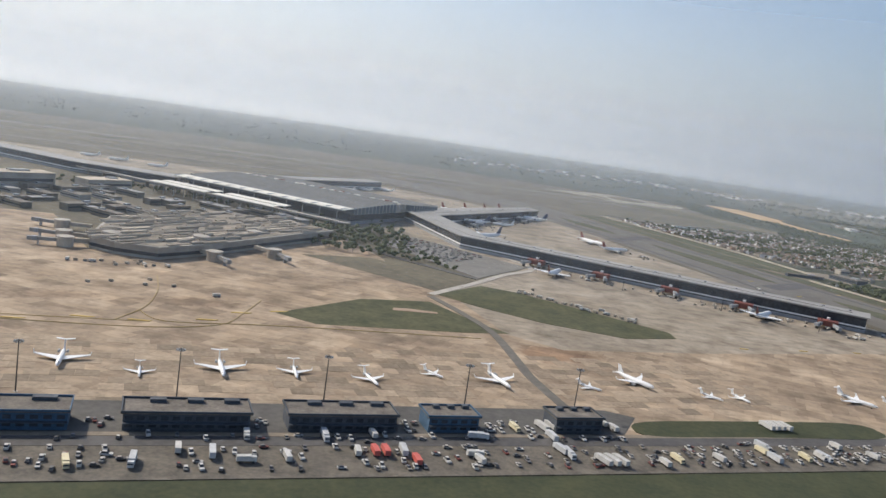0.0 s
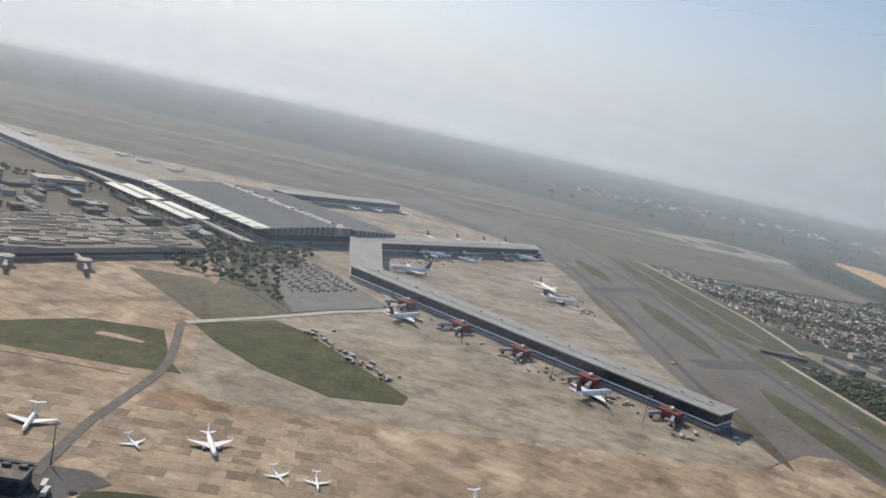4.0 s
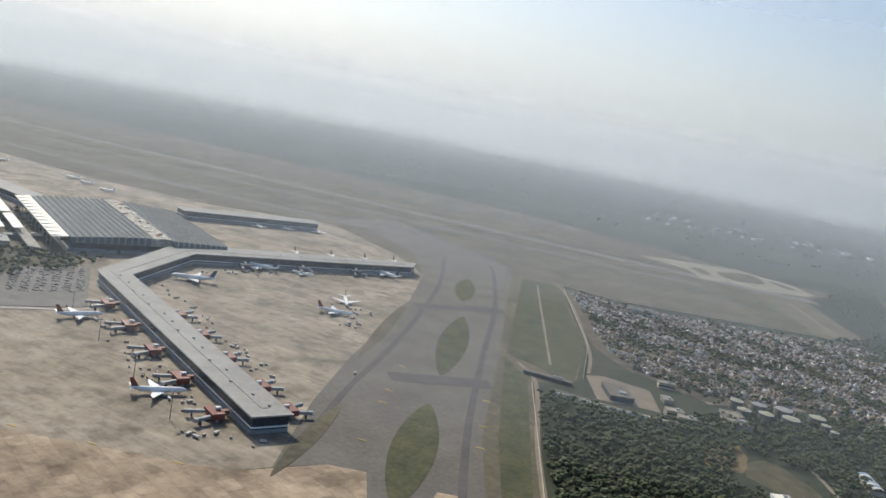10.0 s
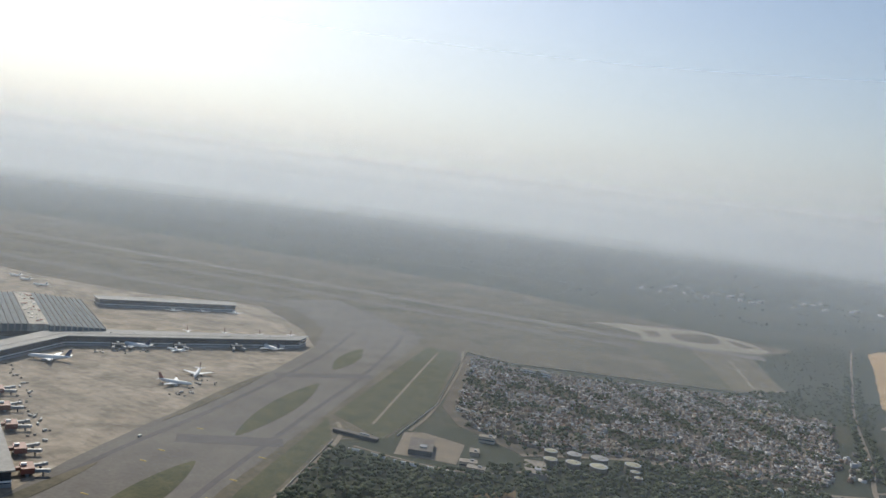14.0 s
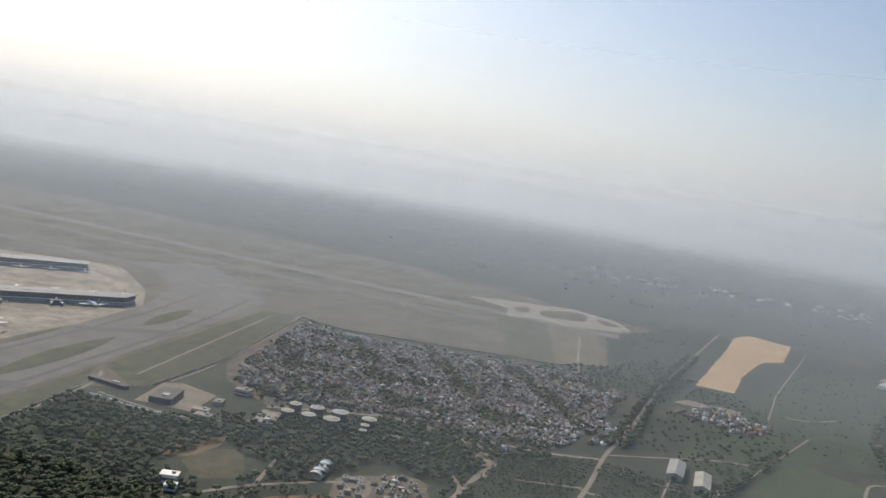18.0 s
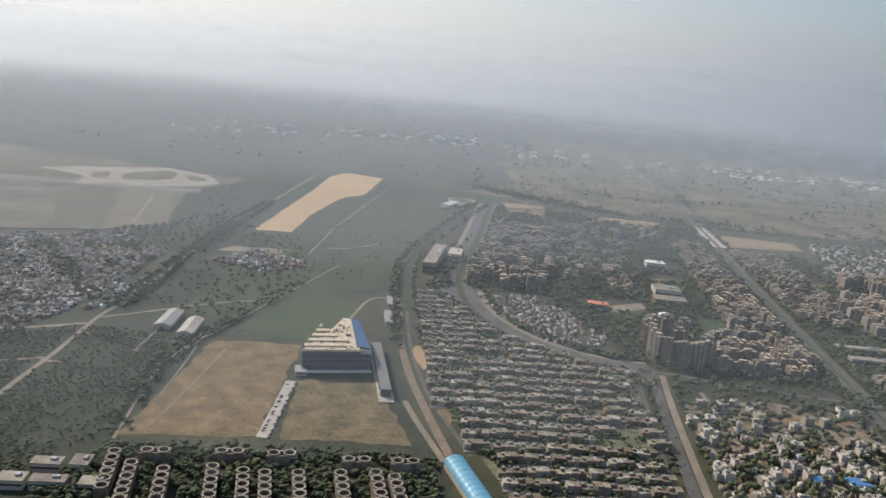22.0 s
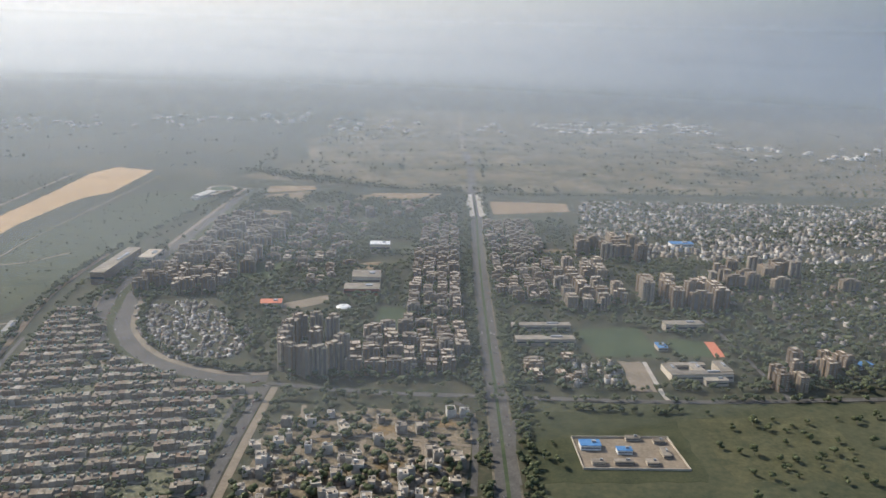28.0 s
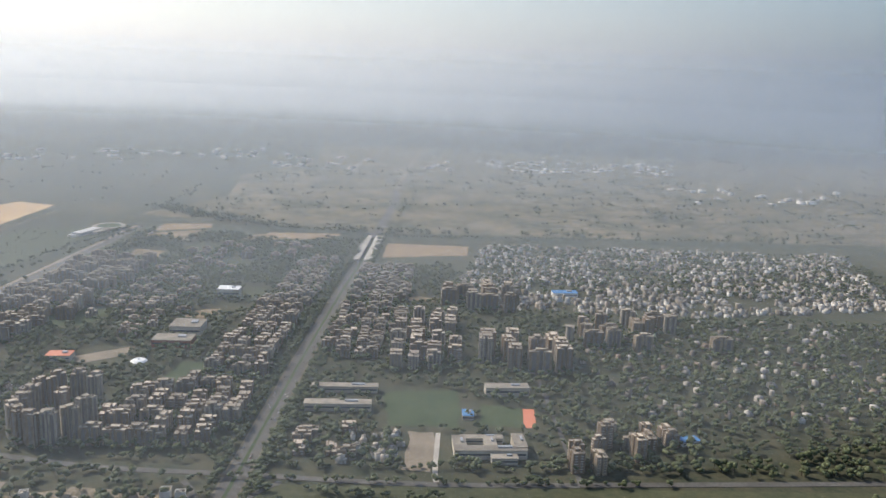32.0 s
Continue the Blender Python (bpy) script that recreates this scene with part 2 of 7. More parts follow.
GRASS = mat("airfield_grass", (0.035, 0.043, 0.018), (0.1, 0.096, 0.043), 26, 5, 0.95)
GRASS_DRY = mat("dry_airfield_grass", (0.06, 0.056, 0.035), (0.158, 0.132, 0.085), 120, 9, 0.95)
GREEN = mat("green_field", (0.028, 0.05, 0.018), (0.062, 0.082, 0.033), 40, 5, 0.95)
FOREST = mat("woodland_floor", (0.018, 0.027, 0.012), (0.043, 0.048, 0.023), 30, 5, 0.95)
RUNWAY = mat("runway_surface", (0.12, 0.107, 0.09), (0.19, 0.17, 0.145), 60, 8, 0.9)
YELLOW = mat("yellow_paint", (0.42, 0.29, 0.07), (0.55, 0.38, 0.1), 4, 1, 0.7)
WHITE = mat("white_paint", (0.72, 0.72, 0.7), (0.84, 0.84, 0.83), 6, 1, 0.4)
ROOF = mat("grey_sheet_roof", (0.24, 0.232, 0.215), (0.33, 0.318, 0.295), 30, 4, 0.75)
ROOF_BLUE = mat("blue_grey_roof", (0.085, 0.105, 0.118), (0.14, 0.165, 0.178), 40, 4, 0.8)
ROOF_PALE = mat("pale_cream_roof", (0.7, 0.65, 0.55), (0.82, 0.78, 0.68), 20, 3, 0.6)
GLASS_WALL = mat("dark_glazing", (0.03, 0.036, 0.045), (0.06, 0.07, 0.085), 12, 3, 0.25)
STEEL = mat("grey_steel", (0.22, 0.23, 0.235), (0.34, 0.35, 0.36), 6, 1, 0.5)
DARK = mat("dark_rubber_and_steel", (0.025, 0.025, 0.027), (0.05, 0.05, 0.052), 3, 1, 0.7)
CONCRETE = mat("weathered_concrete", (0.3, 0.27, 0.23), (0.46, 0.42, 0.36), 15, 2, 0.9)
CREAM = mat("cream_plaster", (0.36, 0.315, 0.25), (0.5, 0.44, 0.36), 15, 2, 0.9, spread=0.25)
BLUE_WALL = mat("blue_cladding", (0.03, 0.075, 0.13), (0.055, 0.115, 0.19), 8, 1, 0.7)
SLATE_WALL = mat("slate_blue_wall", (0.04, 0.048, 0.06), (0.075, 0.088, 0.105), 8, 1, 0.7)
ROOF_WORN = mat("worn_dark_roof", (0.085, 0.075, 0.062), (0.22, 0.19, 0.155), 7, 1.5, 0.95)
PAINT_DULL = mat("faded_yellow_paint", (0.3, 0.225, 0.11), (0.42, 0.31, 0.13), 6, 1, 0.8)
SLAB = mat("patched_slab", (0.225, 0.17, 0.115), (0.365, 0.282, 0.195), 24, 3, 0.92, spread=0.34)
BLUE_ROOF = mat("bright_blue_roof", (0.055, 0.17, 0.36), (0.085, 0.23, 0.45), 8, 1, 0.8)
CYAN_ROOF = mat("sky_blue_roof", (0.1, 0.3, 0.41), (0.15, 0.39, 0.5), 8, 1, 0.5)
ROOF_TAN = mat("dusty_tan_roof", (0.18, 0.155, 0.122), (0.34, 0.298, 0.24), 14, 3, 0.9, spread=0.35)
PAD = mat("pale_pad_concrete", (0.22, 0.19, 0.145), (0.32, 0.282, 0.222), 50, 6, 0.9)
RED = mat("dull_red_cladding", (0.16, 0.05, 0.035), (0.24, 0.075, 0.052), 8, 1, 0.6)
RED_ROOF = mat("orange_red_roof", (0.5, 0.16, 0.09), (0.62, 0.22, 0.12), 8, 1, 0.7)
LEAF = mat("dusty_leaves", (0.04, 0.056, 0.023), (0.094, 0.104, 0.044), 48, 5, 0.9, spread=0.22, island=True)
BARK = mat("bark", (0.07, 0.055, 0.04), (0.13, 0.1, 0.075), 3, 0.5, 0.95)
HOUSES = palette("painted_house_walls", [(0.22, 0.175, 0.14), (0.14, 0.112, 0.09), (0.31, 0.265, 0.225), (0.21, 0.125, 0.082), (0.5, 0.46, 0.41), (0.2, 0.155, 0.125), (0.68, 0.66, 0.63), (0.11, 0.102, 0.095), (0.46, 0.47, 0.48), (0.23, 0.148, 0.1), (0.72, 0.7, 0.67), (0.26, 0.228, 0.2), (0.16, 0.13, 0.108), (0.4, 0.375, 0.34)])
HOUSES_OB = palette("painted_house_coat", [(0.29, 0.23, 0.165), (0.22, 0.178, 0.132), (0.34, 0.29, 0.22), (0.24, 0.17, 0.12), (0.27, 0.22, 0.165), (0.42, 0.375, 0.305)], island=False)
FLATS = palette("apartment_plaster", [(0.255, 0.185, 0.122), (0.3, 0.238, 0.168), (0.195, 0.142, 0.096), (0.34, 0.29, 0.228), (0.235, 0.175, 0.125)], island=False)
ROOFTOP = mat("flat_roof_screed", (0.28, 0.235, 0.175), (0.56, 0.48, 0.38), 10, 2, 0.95, spread=0.5)
CARS = palette("car_paint", [(0.5, 0.48, 0.45), (0.26, 0.25, 0.24), (0.08, 0.075, 0.07), (0.22, 0.06, 0.045), (0.4, 0.36, 0.3), (0.16, 0.155, 0.15), (0.62, 0.59, 0.54), (0.12, 0.12, 0.12)], island=False, rough=0.5, grime=3)

# ---- building blocks ----
class Geo:
    """Faces gathered in real metres and drawn at K."""

    def __init__(self):
        self.v, self.f, self.m = [], [], []

    def add(self, verts, faces, slot=0):
        o = len(self.v)
        self.v += [tuple(c) for c in verts]
        self.f += [tuple(i + o for i in q) for q in faces]
        self.m += [slot] * len(faces)
        return self

    def prism(self, poly, z0, z1, slot=0, top=None):
        """An upright block over a plan outline; top: another slot for its upper face."""
        n = len(poly)
        area = sum(poly[i][0] * poly[(i + 1) % n][1] - poly[(i + 1) % n][0] * poly[i][1] for i in range(n))
        poly = list(poly) if area > 0 else list(poly)[::-1]
        self.add([(x, y, z0) for x, y in poly] + [(x, y, z1) for x, y in poly],
                 [(i, (i + 1) % n, n + (i + 1) % n, n + i) for i in range(n)] + [tuple(range(n))[::-1]], slot)
        o = len(self.v) - n
        self.f.append(tuple(range(o, o + n)))
        self.m.append(slot if top is None else top)
        return self

    def box(self, x, y, z0, lx, ly, h, turn=0.0, slot=0, top=None):
        c, s = math.cos(radians(turn)), math.sin(radians(turn))
        pts = [(x + a * c - b * s, y + a * s + b * c) for a, b in ((-lx / 2, -ly / 2), (lx / 2, -ly / 2), (lx / 2, ly / 2), (-lx / 2, ly / 2))]
        return self.prism(pts, z0, z0 + h, slot, top)

    def drum(self, x, y, z0, r0, r1, h, n=10, slot=0):
        ring = lambda r, z: [(x + r * math.cos(2 * math.pi * i / n), y + r * math.sin(2 * math.pi * i / n), z) for i in range(n)]
        return self.add(ring(r0, z0) + ring(r1, z0 + h), [(i, (i + 1) % n, n + (i + 1) % n, n + i) for i in range(n)] + [tuple(range(n))[::-1], tuple(range(n, 2 * n))], slot)

    def tube(self, rings, n=10, slot=0):
        """A skin through round sections (x, y, z, radius across, radius up) along x."""
        v = [(x, y + ry * math.cos(2 * math.pi * i / n), z + rz * math.sin(2 * math.pi * i / n)) for x, y, z, ry, rz in rings for i in range(n)]
        f = [(k * n + i, k * n + (i + 1) % n, (k + 1) * n + (i + 1) % n, (k + 1) * n + i) for k in range(len(rings) - 1) for i in range(n)]
        return self.add(v, f + [tuple(range(n))[::-1], tuple(range(len(v) - n, len(v)))], slot)

    def plate(self, a, b, c, d, thick, slot=0, axis=2):
        """A slab between four corners, `thick` through, such as a wing."""
        t = [0, 0, 0]
        t[axis] = thick / 2
        low = [tuple(p[i] - t[i] for i in range(3)) for p in (a, b, c, d)]
        up = [tuple(p[i] + t[i] for i in range(3)) for p in (a, b, c, d)]
        return self.add(low + up, [(3, 2, 1, 0), (4, 5, 6, 7), (0, 1, 5, 4), (1, 2, 6, 5), (2, 3, 7, 6), (3, 0, 4, 7)], slot)

    def mesh(self, name, mats, smooth=False):
        me = bpy.data.meshes.new(name)
        me.from_pydata([(x * K, y * K, z * K) for x, y, z in self.v], [], self.f)
        for m in mats if isinstance(mats, (list, tuple)) else [mats]:
            me.materials.append(m)
        me.polygons.foreach_set("material_index", self.m)
        if smooth:
            me.polygons.foreach_set("use_smooth", [True] * len(self.f))
        me.update()
        return me


def at(x, y, z=0.0, turn=0.0):
    return pose(x * K, y * K, z * K, 0, 0, turn)


def setting(name, geo, mats, label, category):
    return tagged(new(name, geo.mesh(name, mats)), label, category, kind="structure")


def thing(name, label, category, group="", place=None):
    ob = tagged(new(name), label, category, group)
    ob.empty_display_size = 0.5
    if place is not None:
        ob.matrix_basis = place
    return ob


def part(name, geo, mats, parent, label="", smooth=False):
    ob = new(name, geo.mesh(name, mats, smooth))
    ob.parent = parent
    return tagged(ob, label)


def inside(poly, x, y):
    hit, n = False, len(poly)
    for i in range(n):
        (x0, y0), (x1, y1) = poly[i], poly[i - 1]
        if (y0 > y) != (y1 > y) and x < (x1 - x0) * (y - y0) / (y1 - y0) + x0:
            hit = not hit
    return hit


def grid_points(poly, angle, px, py, jitter, fill, rng):
    """Places on a turned grid of pitch px by py inside a plan outline."""
    c, s = math.cos(radians(angle)), math.sin(radians(angle))
    us, vs = [x * c + y * s for x, y in poly], [-x * s + y * c for x, y in poly]
    out, v = [], min(vs) + py / 2
    while v < max(vs):
        u = min(us) + px / 2
        while u < max(us):
            a, b = u + rng.uniform(-jitter, jitter) * px, v + rng.uniform(-jitter, jitter) * py
            x, y = a * c - b * s, a * s + b * c
            if rng.random() < fill and inside(poly, x, y):
                out.append((x, y))
            u += px
        v += py
    return out


LAYERS = [0]


def layer(level):
    """The height of a ground layer; pieces of one level differ by a few millimetres."""
    LAYERS[0] += 1
    return 0.13 * (level + 0.09 * (LAYERS[0] % 10))


def rounded(poly, times=2):
    """The outline with its corners worn off."""
    for _ in range(times):
        poly = [q for a, b in zip(poly, poly[1:] + poly[:1]) for q in ((a[0] * 0.8 + b[0] * 0.2, a[1] * 0.8 + b[1] * 0.2), (a[0] * 0.2 + b[0] * 0.8, a[1] * 0.2 + b[1] * 0.8))]
    return poly


def ragged(poly, wobble):
    """The outline with uneven, worn edges."""
    q, out = random.Random(int(abs(poly[0][0] * 7 + poly[0][1] * 3))), []
    for i, (x0, y0) in enumerate(poly):
        x1, y1 = poly[(i + 1) % len(poly)]
        n = max(1, int(math.hypot(x1 - x0, y1 - y0) / 16))
        for k in range(n):
            out.append((x0 + (x1 - x0) * k / n + q.uniform(-wobble, wobble), y0 + (y1 - y0) * k / n + q.uniform(-wobble, wobble)))
    return out


def patch(name, poly, level, material, label, category):
    """A flat piece of ground; level: 1 lowest. Grown things and earth have worn corners."""
    if category in ("grass", "clearing"):
        poly = rounded(poly)
    if category in ("clearing", "earth", "sand", "field"):
        poly = ragged(poly, 3.0 if category == "sand" else 3.5)
    return setting(name, Geo().prism(poly, -0.5, layer(level)), material, label, category)


def ribbon(pts, width):
    """The outline of a road of even width along a line of plan points."""
    left, right = [], []
    for i, (x, y) in enumerate(pts):
        x0, y0 = pts[max(i - 1, 0)]
        x1, y1 = pts[min(i + 1, len(pts) - 1)]
        d = math.hypot(x1 - x0, y1 - y0)
        nx, ny = -(y1 - y0) / d * width / 2, (x1 - x0) / d * width / 2
        left.append((x + nx, y + ny)), right.append((x - nx, y - ny))
    return left, right


def smooth_line(pts, steps=5):
    """More points on a soft curve through the given ones."""
    out = []
    for i in range(len(pts) - 1):
        p0, p1, p2, p3 = pts[max(i - 1, 0)], pts[i], pts[i + 1], pts[min(i + 2, len(pts) - 1)]
        for k in range(steps):
            t = k / steps
            out.append(tuple(0.5 * (2 * p1[j] + (p2[j] - p0[j]) * t + (2 * p0[j] - 5 * p1[j] + 4 * p2[j] - p3[j]) * t * t + (3 * p1[j] - p0[j] - 3 * p2[j] + p3[j]) * t ** 3) for j in (0, 1)))
    return out + [pts[-1]]


def road(name, pts, width, level, material, label, category="road"):
    l, r = ribbon(smooth_line(pts), width)
    n, g, z = len(l), Geo(), layer(level)
    for i in range(n - 1):
        g.add([(*l[i], z), (*r[i], z), (*r[i + 1], z), (*l[i + 1], z)], [(0, 1, 2, 3)])
    for e in (l, r):
        for i in range(n - 1):
            g.add([(*e[i], -0.5), (*e[i + 1], -0.5), (*e[i + 1], z), (*e[i], z)], [(0, 1, 2, 3)])
    return setting(name, g, material, label, category)


def quick_mesh(name, verts, tris, mats, mat_index=None):
    """A mesh straight from arrays, for woods and other masses."""
    me = bpy.data.meshes.new(name)
    me.vertices.add(len(verts)), me.loops.add(len(tris) * 3), me.polygons.add(len(tris))
    me.vertices.foreach_set("co", np.asarray(verts, np.float32).ravel())
    me.loops.foreach_set("vertex_index", np.asarray(tris, np.int32).ravel())
    me.polygons.foreach_set("loop_start", np.arange(0, len(tris) * 3, 3, dtype=np.int32))
    for m in mats:
        me.materials.append(m)
    if mat_index is not None:
        me.polygons.foreach_set("material_index", np.asarray(mat_index, np.int32))
    me.update()
    me.validate()
    return me

# ---- ground, painted haze and paving ----
g = Geo()
g.add([(-16000, -16000, 0), (16000, -16000, 0), (16000, 16000, 0), (-16000, 16000, 0)], [(0, 1, 2, 3)])
setting("ground", g, EARTH, "wide dusty plain of scrub, dry fields and bare earth", "ground")

# bluish haze is painted on standing sheets, in place of air that scatters light
HAZE_PAINT = (0.515, 0.585, 0.665)
MID = (1245.0, 446.0)       # middle of the flight line, and its direction
ALONG, ACROSS = (0.925, 0.379), (-0.379, 0.925)


def haze_wall(off, length, most, tone=HAZE_PAINT, rise=1.0, foot=110, passing=0.6):
    """A long upright sheet painted as dusty haze beside the flight line: clear at the ground, thickest up to 300 m,
    gone at 720 m.
    """
    n, top = 24, 5000
    pts = [(MID[0] + ACROSS[0] * off + ALONG[0] * length * (i / n - 0.5), MID[1] + ACROSS[1] * off + ALONG[1] * length * (i / n - 0.5)) for i in range(n + 1)]
    gg = Geo()
    for (x0, y0), (x1, y1) in zip(pts, pts[1:]):
        gg.add([(x0, y0, 0.5), (x1, y1, 0.5), (x1, y1, top), (x0, y0, top)], [(0, 1, 2, 3)])
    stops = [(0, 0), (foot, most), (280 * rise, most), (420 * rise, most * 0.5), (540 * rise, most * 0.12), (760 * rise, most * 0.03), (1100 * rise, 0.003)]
    ob = setting("haze_layer", gg, painted_haze("painted_near_haze", stops, top, tone, passing), "thin upright sheet painted as pale dusty haze over the plain", "haze")
    ob.visible_shadow = False
    return ob


for off, length, most, tone, rise, foot, passing in ((700, 9000, 0.13, HAZE_PAINT, 1.0, 75, 0.6), (1450, 12000, 0.21, HAZE_PAINT, 1.0, 80, 0.6), (2500, 15000, 0.28, HAZE_PAINT, 1.1, 110, 0.6)):
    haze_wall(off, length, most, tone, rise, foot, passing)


def haze_arc(radius, most, tone, rise, foot, passing):
    """A curved upright sheet painted as dusty haze round the middle of the flight line: it glows towards the sun and
    greys away from it.
    """
    gg, top = Geo(), 5000
    arc = [(MID[0] + radius * math.cos(radians(a)), MID[1] + radius * math.sin(radians(a))) for a in range(14, 207, 2)]
    for (x0, y0), (x1, y1) in zip(arc, arc[1:]):
        gg.add([(x0, y0, 0.5), (x1, y1, 0.5), (x1, y1, top), (x0, y0, top)], [(0, 1, 2, 3)])
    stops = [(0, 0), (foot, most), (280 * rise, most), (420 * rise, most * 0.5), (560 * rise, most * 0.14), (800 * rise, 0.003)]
    ob = setting("haze_layer", gg, painted_haze("painted_far_haze", stops, top, tone, passing), "curved upright sheet painted as pale dusty haze far over the plain", "haze")
    ob.visible_shadow = False
    return ob


# painted tones grow paler and denser outwards, like sunlit haze thickening with distance
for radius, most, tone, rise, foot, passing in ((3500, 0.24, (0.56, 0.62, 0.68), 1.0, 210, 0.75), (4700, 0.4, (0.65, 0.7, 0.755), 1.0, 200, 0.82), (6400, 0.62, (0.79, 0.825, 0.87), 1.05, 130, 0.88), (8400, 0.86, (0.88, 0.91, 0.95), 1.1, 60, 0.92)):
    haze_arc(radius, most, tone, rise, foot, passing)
# the far end of the view: a standing ring painted as thick haze, thinning upwards
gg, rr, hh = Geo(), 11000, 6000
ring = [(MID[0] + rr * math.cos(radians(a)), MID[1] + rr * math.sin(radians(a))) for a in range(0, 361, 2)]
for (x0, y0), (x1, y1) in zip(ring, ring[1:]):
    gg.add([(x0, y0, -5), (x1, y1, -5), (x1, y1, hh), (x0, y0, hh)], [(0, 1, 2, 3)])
back = setting("backdrop", gg, painted_haze("painted_horizon_haze", [(0, 0.97), (500, 0.93), (1000, 0.66), (1800, 0.36), (3000, 0.12), (4800, 0.003)], hh, (0.89, 0.92, 0.965), 0.92), "upright ring painted as thick pale haze along the horizon", "haze")
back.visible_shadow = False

patch("airfield", [(-3500, -900), (-600, 100), (121, 352), (520, 560), (739, 825), (576, 1194), (612, 1260), (560, 1454), (368, 1865), (481, 1861), (876, 2099), (950, 2221), (800, 2620), (860, 2900), (-200, 3050), (-2500, 2500), (-3500, 1900)], 1, GRASS_DRY, "dry grass plain of the airfield", "airfield")
patch("pier_apron", [(61, 554), (103, 530), (229, 588), (500, 730), (517, 762), (449, 905), (391, 1054), (297, 1345), (185, 1595), (60, 1700), (-72, 1768), (-200, 1830), (-420, 1650), (-717, 1560), (-1300, 1520), (-1300, 1420), (-600, 1230), (-100, 1050), (107, 906), (43, 750), (2, 665)], 2, APRON_FAR, "pale concrete apron round the terminal piers", "apron")
patch("taxiway", [(544, 802), (517, 762), (449, 905), (391, 1054), (297, 1345), (185, 1595), (60, 1770), (-250, 1950), (-200, 2120), (186, 1944), (261, 1851), (500, 1257), (610, 972), (704, 788), (664, 850), (634, 834), (650, 774), (616, 756), (574, 817)], 2, ASPHALT, "worn grey asphalt taxiways", "taxiway")
patch("apron", [(-1500, -220), (121, 352), (330, 440), (520, 560), (704, 788), (664, 850), (634, 834), (650, 774), (616, 756), (574, 817), (544, 802), (500, 730), (229, 588), (103, 530), (61, 554), (17, 671), (-30, 740), (-110, 930), (-159, 838), (-312, 646), (-420, 800), (-1000, 620), (-1500, 420)], 3, APRON, "sandy brown concrete apron of mixed slabs", "apron")


def lens_shape(p0, p1, half, n=10):
    """A pointed oval between two tips."""
    dx, dy = p1[0] - p0[0], p1[1] - p0[1]
    d = math.hypot(dx, dy)
    side = lambda s: [(p0[0] + dx * i / n - s * dy / d * half * math.sin(math.pi * i / n) ** 0.8, p0[1] + dy * i / n + s * dx / d * half * math.sin(math.pi * i / n) ** 0.8) for i in range(n + 1)]
    return side(1) + side(-1)[-2:0:-1]


for tips in (((373, 1396), (493, 1099), 21), ((527, 1012), (625, 777), 22), ((241, 1675), (327, 1483), 19)):
    patch("taxiway_island", lens_shape(*tips), 4, GRASS, "pointed oval of grass between taxiways", "grass")
for tips in (((282, 1374), (397, 1063), 9), ((470, 930), (528, 745), 9)):
    patch("apron_verge", lens_shape(*tips), 4, GRASS_DRY, "browned grass verge at the edge of the apron", "grass")
patch("grass_field_west", [(-113, 516), (-60, 604), (-3, 632), (41, 575), (63, 557), (27, 539), (-80, 501)], 4, GRASS, "dull green grass field inside the apron", "lawn")
patch("grass_field_east", [(2, 668), (45, 742), (80, 735), (214, 648), (215, 628), (165, 600), (97, 613), (42, 640)], 4, GRASS, "dull green grass field inside the apron", "lawn")
patch("grass_field_north", [(-145, 774), (-75, 812), (38, 762), (3, 682)], 4, GRASS_DRY, "brown and green grass beside the apron road", "lawn")
patch("red_earth_patch", [(-34, 590), (-30, 582), (4, 588), (2, 596)], 5, mat("broken_paving", (0.3, 0.2, 0.14), (0.42, 0.31, 0.23), 8, 2, 0.95), "pinkish broken paving in the grass", "earth")
patch("grass_strip", [(505, 1265), (567, 1197), (731, 816), (713, 798), (622, 986)], 3, GRASS, "long grass strip beside the taxiway", "lawn")
patch("grass_block", [(294, 1832), (361, 1849), (560, 1454), (612, 1247), (501, 1281)], 3, GRASS, "broad grass block inside the fence", "lawn")
patch("car_park", [(-77, 938), (-40, 1028), (107, 906), (44, 784)], 4, mat("car_park_asphalt", (0.13, 0.122, 0.108), (0.21, 0.197, 0.175), 25, 3, 0.9), "grey asphalt car park", "car park")
road("runway", [(-3400, 1600), (-1875, 1978), (373, 2513), (830, 2640)], 62, 3, RUNWAY, "pale runway far across the airfield", "runway")
road("parallel_taxiway", [(-3400, 1380), (-1590, 1830), (-640, 2080), (250, 2300), (560, 2420)], 36, 2, ASPHALT, "taxiway beside the runway", "taxiway")
road("back_taxiway", [(-2400, 1480), (-1300, 1640), (-700, 1760), (-100, 1930), (230, 1890)], 44, 3, ASPHALT, "taxiway behind the terminal", "taxiway")
patch("runway_pad", [(322, 2688), (390, 2780), (579, 2945), (744, 2888), (816, 2785), (803, 2714), (681, 2602), (600, 2598), (540, 2528), (482, 2650), (398, 2678)], 4, PAD, "pale concrete pad at the runway's end", "runway")
for poly in ([(471, 2712), (497, 2768), (549, 2662), (520, 2628)], [(536, 2762), (590, 2880), (640, 2890), (690, 2760), (640, 2690), (580, 2670)], [(675, 2848), (714, 2860), (774, 2812), (747, 2760)]):
    patch("pad_island", poly, 5, GRASS_DRY, "oval of grass in the concrete pad", "grass")
for pts in ([(515, 790), (452, 960), (400, 1130), (330, 1330), (240, 1560), (120, 1800)], [(672, 805), (588, 985), (478, 1255), (390, 1480), (250, 1780), (130, 1990)]):
    road("taxiway_track", pts, 8, 3, ASPHALT_DARK, "dark tyre-worn track along the taxiway", "taxiway")
road("cross_taxiway", [(455, 1042), (500, 1087), (545, 1132)], 30, 3, ASPHALT_DARK, "dark worn crossing between taxiways", "taxiway")
